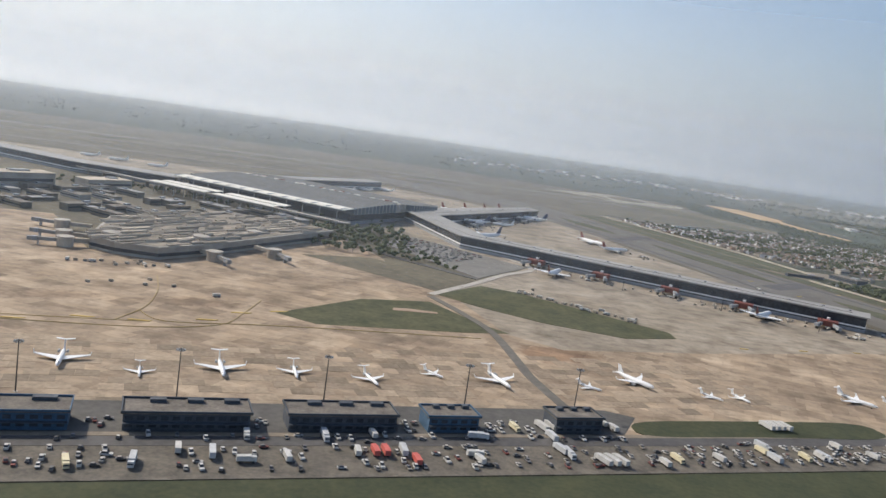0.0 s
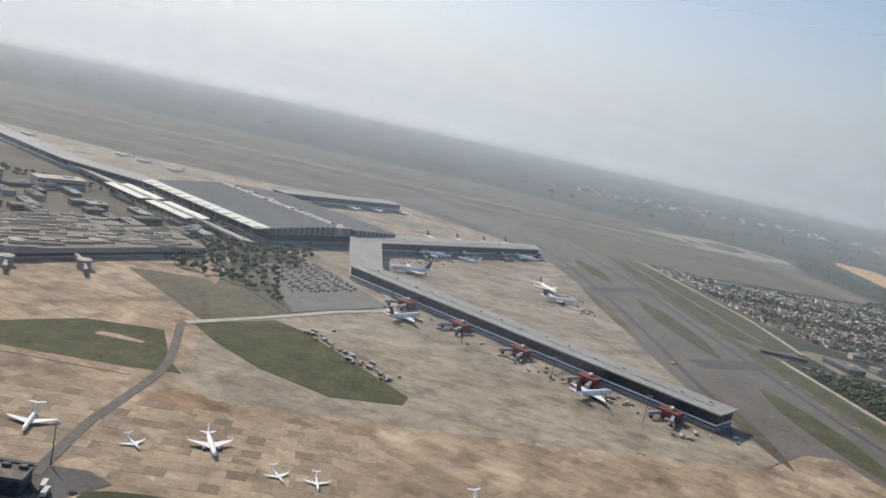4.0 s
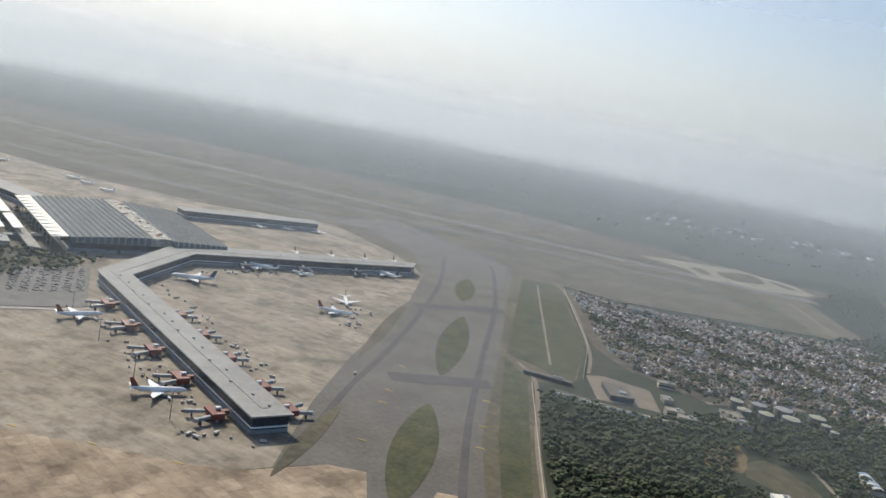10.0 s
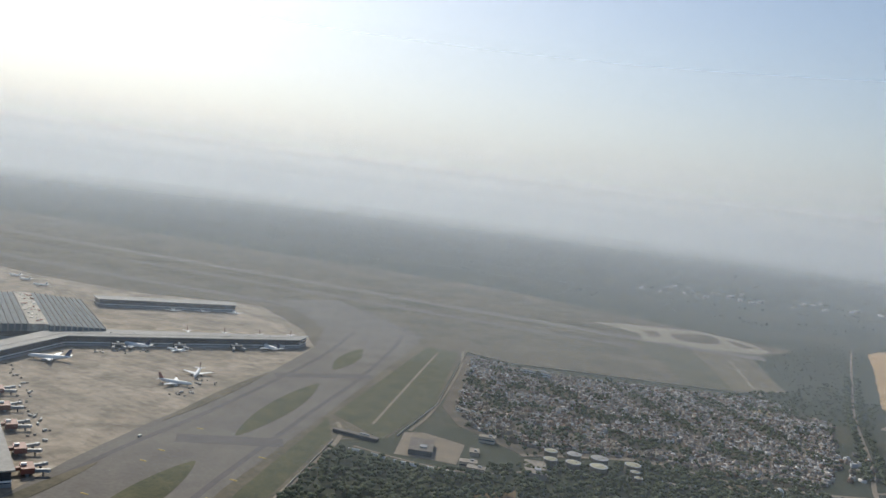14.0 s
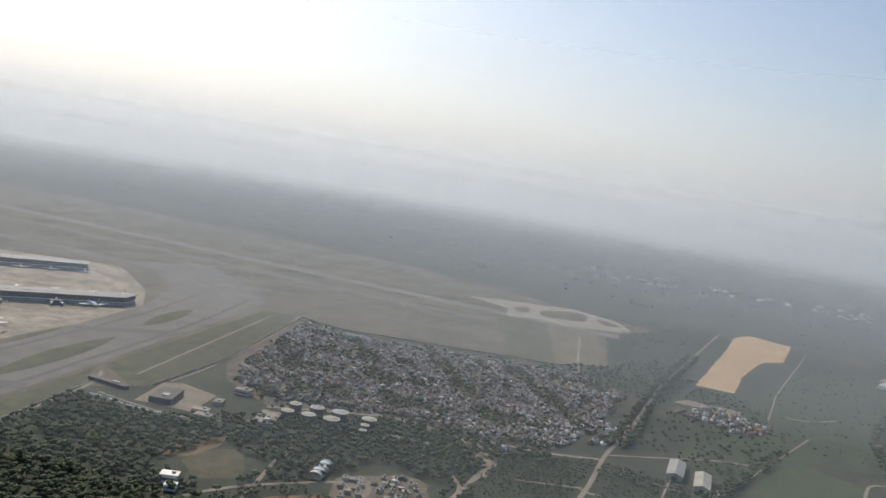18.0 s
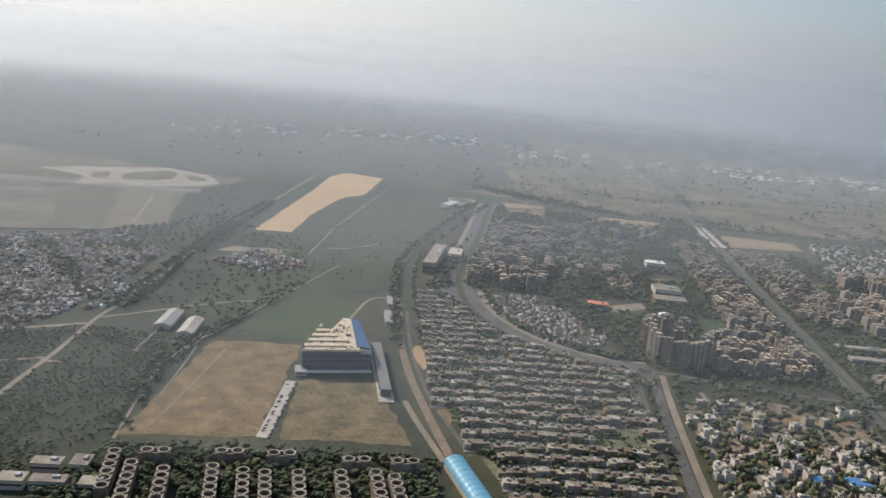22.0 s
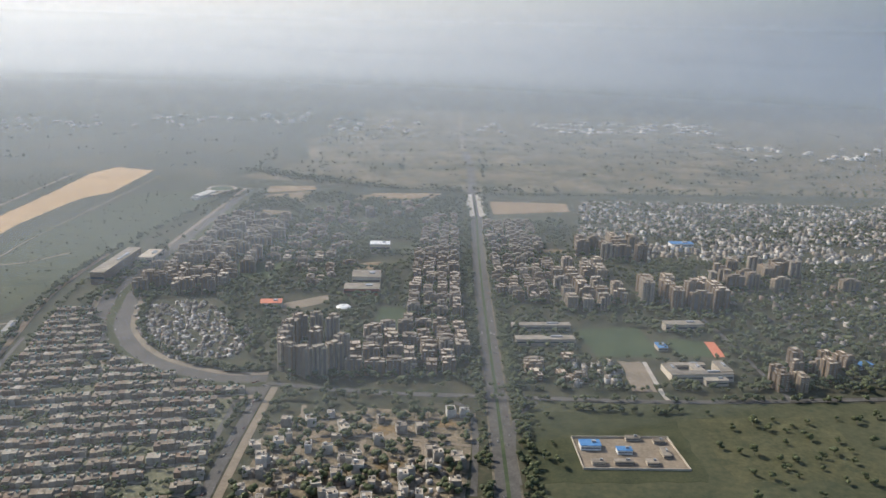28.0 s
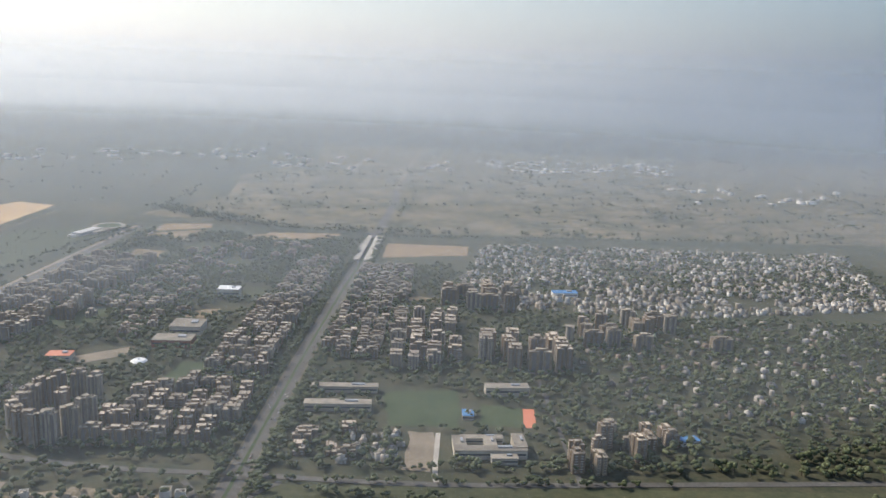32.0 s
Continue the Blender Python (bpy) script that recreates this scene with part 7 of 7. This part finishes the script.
lane_car = car("hatchback", 4.2, 1.8, 1.5, "car parked along the field lane", "cars along the lane")
lane_car.matrix_basis = at(1503, 1400, 0.6, 100)
for i in range(34):
    t = (i + rng.uniform(0.1, 0.9)) / 34
    copy_thing(lane_car, at(1513 - 22 * t + rng.choice([-4.5, 4.5]), 1366 + 148 * t, 0.7, 190 + rng.uniform(-8, 8)))
traffic = car("road_car", 4.2, 1.8, 1.5, "small dusty car on a town road", "cars on the town roads")
traffic.matrix_basis = at(1640, 1975, 0.6, 110)
for line, n in ((ring_line[2:], 40), (main_line[2:9], 46), ([(1940, 1700), (1951, 1440)], 14), ([(-300, 195), (217, 385)], 10)):
    seg = smooth_line(line, 12)
    for i in range(n):
        k = rng.randrange(len(seg) - 1)
        (x0, y0), (x1, y1) = seg[k], seg[k + 1]
        d = math.hypot(x1 - x0, y1 - y0)
        off, t = rng.choice([-9, -5, 5, 9]) * (0.3 if n in (14, 10) else 1), rng.random()
        copy_thing(traffic, at(x0 + (x1 - x0) * t - (y1 - y0) / d * off, y0 + (y1 - y0) * t + (x1 - x0) / d * off, 0.7, math.degrees(math.atan2(y1 - y0, x1 - x0))))
fence = thing("perimeter_wall", "pale wall along the airfield's edge", "wall")
for (x0, y0), (x1, y1) in (((576, 1190), (742, 818)), ((616, 1275), (563, 1456)), ((563, 1456), (372, 1868)), ((372, 1868), (481, 1866)), ((481, 1866), (876, 2103)), ((876, 2103), (952, 2226))):
    d = math.hypot(x1 - x0, y1 - y0)
    part("wall_run", Geo().box((x0 + x1) / 2, (y0 + y1) / 2, 0, d, 0.5, 2.6, math.degrees(math.atan2(y1 - y0, x1 - x0))), CREAM, fence)

# ---- trees ----
PHI = (1 + 5 ** 0.5) / 2
ICO_V = np.array([(-1, PHI, 0), (1, PHI, 0), (-1, -PHI, 0), (1, -PHI, 0), (0, -1, PHI), (0, 1, PHI), (0, -1, -PHI), (0, 1, -PHI), (PHI, 0, -1), (PHI, 0, 1), (-PHI, 0, -1), (-PHI, 0, 1)]) / 1.9
ICO_T = np.array([(0, 11, 5), (0, 5, 1), (0, 1, 7), (0, 7, 10), (0, 10, 11), (1, 5, 9), (5, 11, 4), (11, 10, 2), (10, 7, 6), (7, 1, 8), (3, 9, 4), (3, 4, 2), (3, 2, 6), (3, 6, 8), (3, 8, 9), (4, 9, 5), (2, 4, 11), (6, 2, 10), (8, 6, 7), (9, 8, 1)])


def wood(name, points, radius, clumps, seed, label):
    """A mass of trees: a thin trunk each, and a crown of uneven clumps of leaves."""
    r = np.random.default_rng(seed)
    pts = np.array(points, float)
    n = len(pts)
    R = r.uniform(*radius, n)
    H = R * r.uniform(1.1, 1.7, n)
    vs, ts, o = [], [], 0
    for c in range(clumps):
        a = r.uniform(0, 2 * np.pi, n)
        d = R * (0.0 if c == 0 else 1) * r.uniform(0.35, 0.75, n)
        centre = np.stack([pts[:, 0] + d * np.cos(a), pts[:, 1] + d * np.sin(a), H * r.uniform(0.62, 1.1, n)], 1)
        size = R * r.uniform(0.38, 0.62, n)
        v = ICO_V[None] * size[:, None, None] * r.uniform(0.7, 1.3, (n, 12, 1)) * np.array([1, 1, 0.75]) + centre[:, None]
        vs.append(v.reshape(-1, 3))
        ts.append((ICO_T[None] + (np.arange(n) * 12)[:, None, None] + o).reshape(-1, 3))
        o += n * 12
    crown_tris = sum(len(t) for t in ts)
    tw = R * 0.07
    base = np.array([(1, 0), (-0.5, 0.87), (-0.5, -0.87)])
    low = np.concatenate([pts[:, None] + base[None] * tw[:, None, None], np.zeros((n, 3, 1))], 2)
    up = np.concatenate([pts[:, None] + base[None] * tw[:, None, None] * 0.5, np.broadcast_to((H * 0.75)[:, None, None], (n, 3, 1))], 2)
    vs.append(np.concatenate([low, up], 1).reshape(-1, 3))
    side = np.array([(0, 1, 4), (0, 4, 3), (1, 2, 5), (1, 5, 4), (2, 0, 3), (2, 3, 5)])
    ts.append((side[None] + (np.arange(n) * 6)[:, None, None] + o).reshape(-1, 3))
    tris = np.concatenate(ts)
    idx = np.zeros(len(tris), int)
    idx[crown_tris:] = 1
    return tagged(new(name, quick_mesh(name, np.concatenate(vs) * K, tris, [LEAF, BARK], idx)), label, "trees", kind="stuff")


rng = random.Random(99)


def clear_of(points, lines, gap):
    """The points that keep at least `gap` from all the lines."""
    p = np.array(points, float)
    ok = np.ones(len(p), bool)
    for line in lines:
        q = np.array(smooth_line(line, 8))
        for (x0, y0), (x1, y1) in zip(q, q[1:]):
            d = np.array([x1 - x0, y1 - y0])
            t = np.clip(((p - (x0, y0)) @ d) / max(d @ d, 1e-6), 0, 1)
            ok &= np.hypot(*(p - (np.array([x0, y0]) + t[:, None] * d)).T) > gap
    return [tuple(v) for v in p[ok]]


WOOD = [(592, 1170), (744, 825), (830, 660), (1250, 800), (1360, 1310), (1335, 1600), (1170, 1590), (1100, 1535), (900, 1470), (775, 1290), (752, 1226), (700, 1190), (640, 1176), (600, 1165)]
lanes = [[(1098, 1082), (1101, 1280), (1072, 1452)], [(905, 1000), (930, 1120), (1020, 1260)], [(1215, 1350), (1164, 1615)]]
CLEAR = [(828, 1100, 926, 1205), (978, 1185, 1090, 1320), (960, 1095, 1028, 1150), (1185, 1440, 1215, 1490)]
wood_pts = [(x, y) for x, y in clear_of(grid_points(WOOD, 12, 8.6, 8.6, 0.48, 0.8, rng), lanes, 7) if not any(x0 < x < x1 and y0 < y < y1 for x0, y0, x1, y1 in CLEAR)]


def open_scrub(x, y):
    """Whether a spot lies in the low scrub east of the wood."""
    return x + 26 * math.sin(y / 43) > 1096 or (x > 940 and y < 1215 + 30 * math.sin(x / 31))


wood("scrub_wood", [p for p in wood_pts if not open_scrub(*p)], (3.6, 5.6), 5, 1, "dark dusty scrub wood with gaps")
scrub_pts = [(x, y) for x, y in clear_of(grid_points(WOOD, 12, 5.8, 5.8, 0.48, 0.9, rng), lanes + [[(1103, 1277), (1239, 1240)], [(1263, 1598), (1274, 1532)]], 5) if open_scrub(x, y) and not any(x0 < x < x1 and y0 < y < y1 for x0, y0, x1, y1 in CLEAR)]
wood("low_scrub", [p for p in scrub_pts if rng.random() < 0.45 + 0.5 * (math.sin(p[0] / 34) * math.cos(p[1] / 47) > -0.15)], (1.7, 3.2), 3, 11, "low green scrub and bushes on rough ground")
GROVE = [(1370, 1180), (1720, 1260), (1690, 1375), (1510, 1340), (1380, 1300)]
grove_rows = [[(x, y), (x + 27, y - 70)] for x, y in ((1400, 1276), (1425, 1262), (1457, 1261), (1496, 1280), (1525, 1282), (1545, 1285), (1574, 1295), (1611, 1308), (1642, 1320), (1661, 1318))] + [[(x, y), (x + 29, y + 10)] for x, y in ((1486, 1302), (1534, 1315), (1421, 1280), (1606, 1328), (1652, 1341))]
wood("grove", clear_of(grid_points(GROVE, 15, 7.5, 7.5, 0.45, 0.92, rng), grove_rows, 8.5), (3.0, 5.4), 5, 2, "dark grove between apartment blocks")
TOWNLINES = [ring_line, main_line[:9], [(1940, 1745), (1951, 1440)], [(1940, 1746), (2226, 1738), (2700, 1780)]]
town_trees = grid_points([(1560, 2010), (1600, 2980), (2150, 2970), (2200, 1770), (1960, 1760), (1890, 1830), (1760, 2080)], 5, 10.4, 10.4, 0.48, 0.74, rng)
town_trees += grid_points([(2245, 1760), (2235, 2700), (2400, 2760), (2460, 2400), (3300, 2450), (3400, 1860), (2600, 1790)], 5, 12, 12, 0.48, 0.66, rng)
town_trees += grid_points([(1970, 1730), (2200, 1725), (2200, 1400), (1990, 1380)], 5, 13, 13, 0.48, 0.5, rng)
town_trees += grid_points([(2400, 2540), (3380, 2600), (3400, 3060), (2480, 2980)], 5, 17, 17, 0.48, 0.6, rng)
OPEN = [(2353, 1882, 2462, 2014), (2484, 1895, 2560, 1968), (2398, 1770, 2448, 1878), (2040, 1960, 2088, 2060), (1745, 2180, 1835, 2290), (1880, 2015, 1960, 2110), (2240, 1540, 2450, 1715),
        (1975, 2165, 2032, 2215), (1970, 2108, 2038, 2148), (1978, 2388, 2024, 2420), (1850, 2022, 1890, 2054), (1972, 2026, 2002, 2054), (2255, 1912, 2350, 1936), (2252, 1974, 2348, 1996), (2448, 1798, 2556, 1868), (2488, 1998, 2552, 2022), (1990, 2300, 2050, 2360), (2060, 2150, 2078, 2260),
        (1655, 2680, 1745, 2760), (1822, 2480, 1870, 2540), (1965, 2270, 2018, 2325), (2337, 2445, 2390, 2478), (2356, 2202, 2384, 2299), (1625, 2890, 1740, 2990), (1860, 2930, 2050, 2990), (1884, 2630, 1962, 2710), (2010, 2402, 2062, 2488), (1762, 2732, 1850, 2848)]
town_trees = [(x, y) for x, y in town_trees if not any(x0 < x < x1 and y0 < y < y1 for x0, y0, x1, y1 in OPEN)]
wood("town_trees", clear_of(town_trees, TOWNLINES, 15), (4.2, 7.6), 4, 3, "dusty dark green town trees between the blocks")
row_trees = [(x - 0.23 * o, y + o) for x, y in grid_points(ROWS_ZONE, 13.5, 6.5, 27, 0.35, 0.92, rng) for o in (rng.uniform(7.5, 10), rng.uniform(12, 15), rng.uniform(16, 19)) if rng.random() < 0.5]
wood("estate_trees", row_trees, (2.8, 4.8), 3, 4, "line of small trees between the terraces")
avenue = []
for line, offs, gap in ((main_line[2:9], (-19, 19, -24, 24, 29), 10), (ring_line[1:], (-44, 43, 49), 13), ([(1158, 1670), (1148, 1770), (1105, 2030), (1078, 2227), (1038, 2614)], (-8, 8, 13, -13), 10), ([(1600, 1690), (1560, 1870), (1520, 2040), (1500, 2306), (1555, 3000)], (-14, 16, 24), 11), ([(1625, 1640), (1672, 1500), (1725, 1390)], (14, 21), 11), ([(1940, 1700), (1951, 1440)], (-14, 26), 14), ([(1940, 1740), (2226, 1745), (2700, 1790)], (-16, 15), 13), ([(1442, 3336), (1871, 3121), (2150, 3085)], (0, 12, -12), 11), ([(2185, 3030), (2453, 3070), (3246, 3220)], (0, 10), 13), ([(1372, 1320), (1318, 1520), (1328, 1640), (1342, 1770), (1360, 1933)], (-6, 6), 12)):
    seg = smooth_line(line, 60)
    acc = 0.0
    for (x0, y0), (x1, y1) in zip(seg, seg[1:]):
        d = math.hypot(x1 - x0, y1 - y0)
        acc += d
        if acc >= gap * 0.5 and d:
            acc = 0.0
            for o in offs:
                if rng.random() < 0.62:
                    avenue.append((x0 - (y1 - y0) / d * o + rng.uniform(-3, 3), y0 + (x1 - x0) / d * o + rng.uniform(-3, 3)))
avenue += grid_points([(2460, 1500), (2470, 1720), (3200, 1800), (3300, 1450)], 5, 20, 20, 0.5, 0.45, rng)
avenue += grid_points([(2250, 1560), (2300, 1560), (2300, 1700), (2250, 1700)], 5, 14, 14, 0.45, 0.35, rng) + [(2245 + 205 * rng.random(), 1712 + rng.uniform(-5, 5)) for _ in range(26)]
wood("avenue_trees", avenue, (3.2, 6.0), 5, 5, "trees lining the roads")
wood("airport_trees", grid_points([(-178, 849), (-160, 1010), (-60, 1060), (-30, 900), (20, 800), (-60, 830), (-111, 825)], 60, 11, 11, 0.45, 0.72, rng) + grid_points([(-620, 1000), (-420, 1110), (-330, 1060), (-200, 1060), (-60, 1060), (-80, 1120), (-400, 1160), (-640, 1090)], 60, 15, 15, 0.45, 0.6, rng), (3, 5.5), 5, 6, "dark trees between the terminals")
village_trees = [p for p in grid_points(VILLAGE, 12, 8.5, 8.5, 0.48, 0.75, rng) if thicket(*p) > 0.4 or rng.random() < 0.17] + grid_points([(640, 1400), (770, 1345), (900, 1470), (1100, 1545), (1090, 1590), (880, 1500), (760, 1400)], 12, 13, 13, 0.45, 0.7, rng) + grid_points([(880, 2110), (960, 2240), (1000, 2450), (1120, 2300), (1130, 2010), (1075, 2010)], 12, 14, 14, 0.45, 0.75, rng) + grid_points([(1120, 1700), (1160, 2000), (1330, 1950), (1330, 1700)], 12, 16, 16, 0.45, 0.5, rng) + grid_points([(1140, 2120), (1330, 2060), (1240, 2260), (1140, 2250)], 12, 15, 15, 0.45, 0.6, rng)
wood("village_trees", village_trees, (2.8, 5.2), 4, 7, "dusty trees round the village")
pasture = grid_points([(1240, 2250), (1300, 2900), (1480, 2980), (1490, 2350), (1480, 2000), (1340, 1960)], 12, 14, 14, 0.5, 0.24, rng) + grid_points([(1240, 1700), (1250, 2240), (1380, 2000), (1340, 1700)], 12, 13, 13, 0.5, 0.35, rng) + grid_points([(820, 2650), (900, 3300), (1040, 3100), (1030, 2500), (960, 2260)], 12, 18, 18, 0.48, 0.6, rng)
wood("pasture_trees", pasture, (1.4, 3.4), 4, 8, "loose bushes on the pasture")
far_land = []
for x, y in grid_points([(-3500, 3100), (-200, 3100), (900, 3250), (1450, 3400), (3600, 3300), (6500, 5200), (5500, 8000), (-3500, 7000)], 12, 300, 260, 0.5, 0.85, rng):
    a, reach = radians(rng.choice([12, 12, 102, 30]) + rng.uniform(-12, 12)), rng.uniform(90, 420)
    for k in range(int(reach / 26)):
        t = rng.uniform(-reach, reach) / 2
        far_land.append((x + t * math.cos(a) + rng.gauss(0, 7), y + t * math.sin(a) + rng.gauss(0, 7)))
for x, y in grid_points([(1450, 3230), (3700, 3330), (4300, 4500), (1450, 4500)], 8, 210, 170, 0.5, 0.8, rng):
    a, reach = radians(rng.choice([8, 8, 98]) + rng.uniform(-10, 10)), rng.uniform(80, 330)
    for k in range(int(reach / 17)):
        t = rng.uniform(-reach, reach) / 2
        far_land.append((x + t * math.cos(a) + rng.gauss(0, 5), y + t * math.sin(a) + rng.gauss(0, 5)))
belt = [(1480, 3330), (1640, 3215), (1871, 3135), (2140, 3095), (2240, 3100), (2700, 3165), (3500, 3270)]
for (x0, y0), (x1, y1) in zip(smooth_line(belt, 40), smooth_line(belt, 40)[1:]):
    far_land += [(x0 + rng.gauss(0, 14), y0 + rng.gauss(0, 26)) for _ in range(4) if rng.random() < 0.5 + 0.45 * math.sin(x0 / 83) and abs(x0 - 2178) > 26]
wood("far_trees", far_land, (4, 9), 2, 9, "far dark trees fading into haze")
house_mass("far_buildings", grid_points([(2500, 4600), (3300, 4750), (3400, 5250), (2400, 5050)], 10, 46, 50, 0.5, 0.35, rng) + grid_points([(3200, 3900), (3800, 4000), (3900, 4400), (3200, 4300)], 10, 46, 44, 0.5, 0.22, rng) + grid_points([(0, 4000), (700, 4300), (1400, 4700), (1300, 5200), (0, 4600)], 10, 70, 65, 0.5, 0.28, rng) + grid_points([(1400, 4400), (2300, 4500), (2300, 5000), (1400, 4900)], 10, 62, 62, 0.5, 0.25, rng), 10, 30, (9, 30), (4, 11), rng, palette("far_white_walls", [(0.7, 0.68, 0.64), (0.6, 0.58, 0.54), (0.5, 0.47, 0.43)]), "far white sheds and houses in the haze")

# ---- paving slabs that lie before the parked jets ----
apron_ob = bpy.data.objects["apron"]
rng = random.Random(14)
slab_mesh = Geo().box(0, 0, -0.4, 11.8, 9.8, 0.43).mesh("slab", [SLAB])
for iu in range(46):
    for iw in range(11):
        if rng.random() < 0.58:
            ob = bpy.data.objects.new("slab", slab_mesh)
            bpy.context.collection.objects.link(ob)
            ob.parent = apron_ob
            ob.matrix_basis = at(*Q0(-262 + 12 * iu + (iw % 2) * 4, 36 + 10 * iw), 0.51, 20.6)
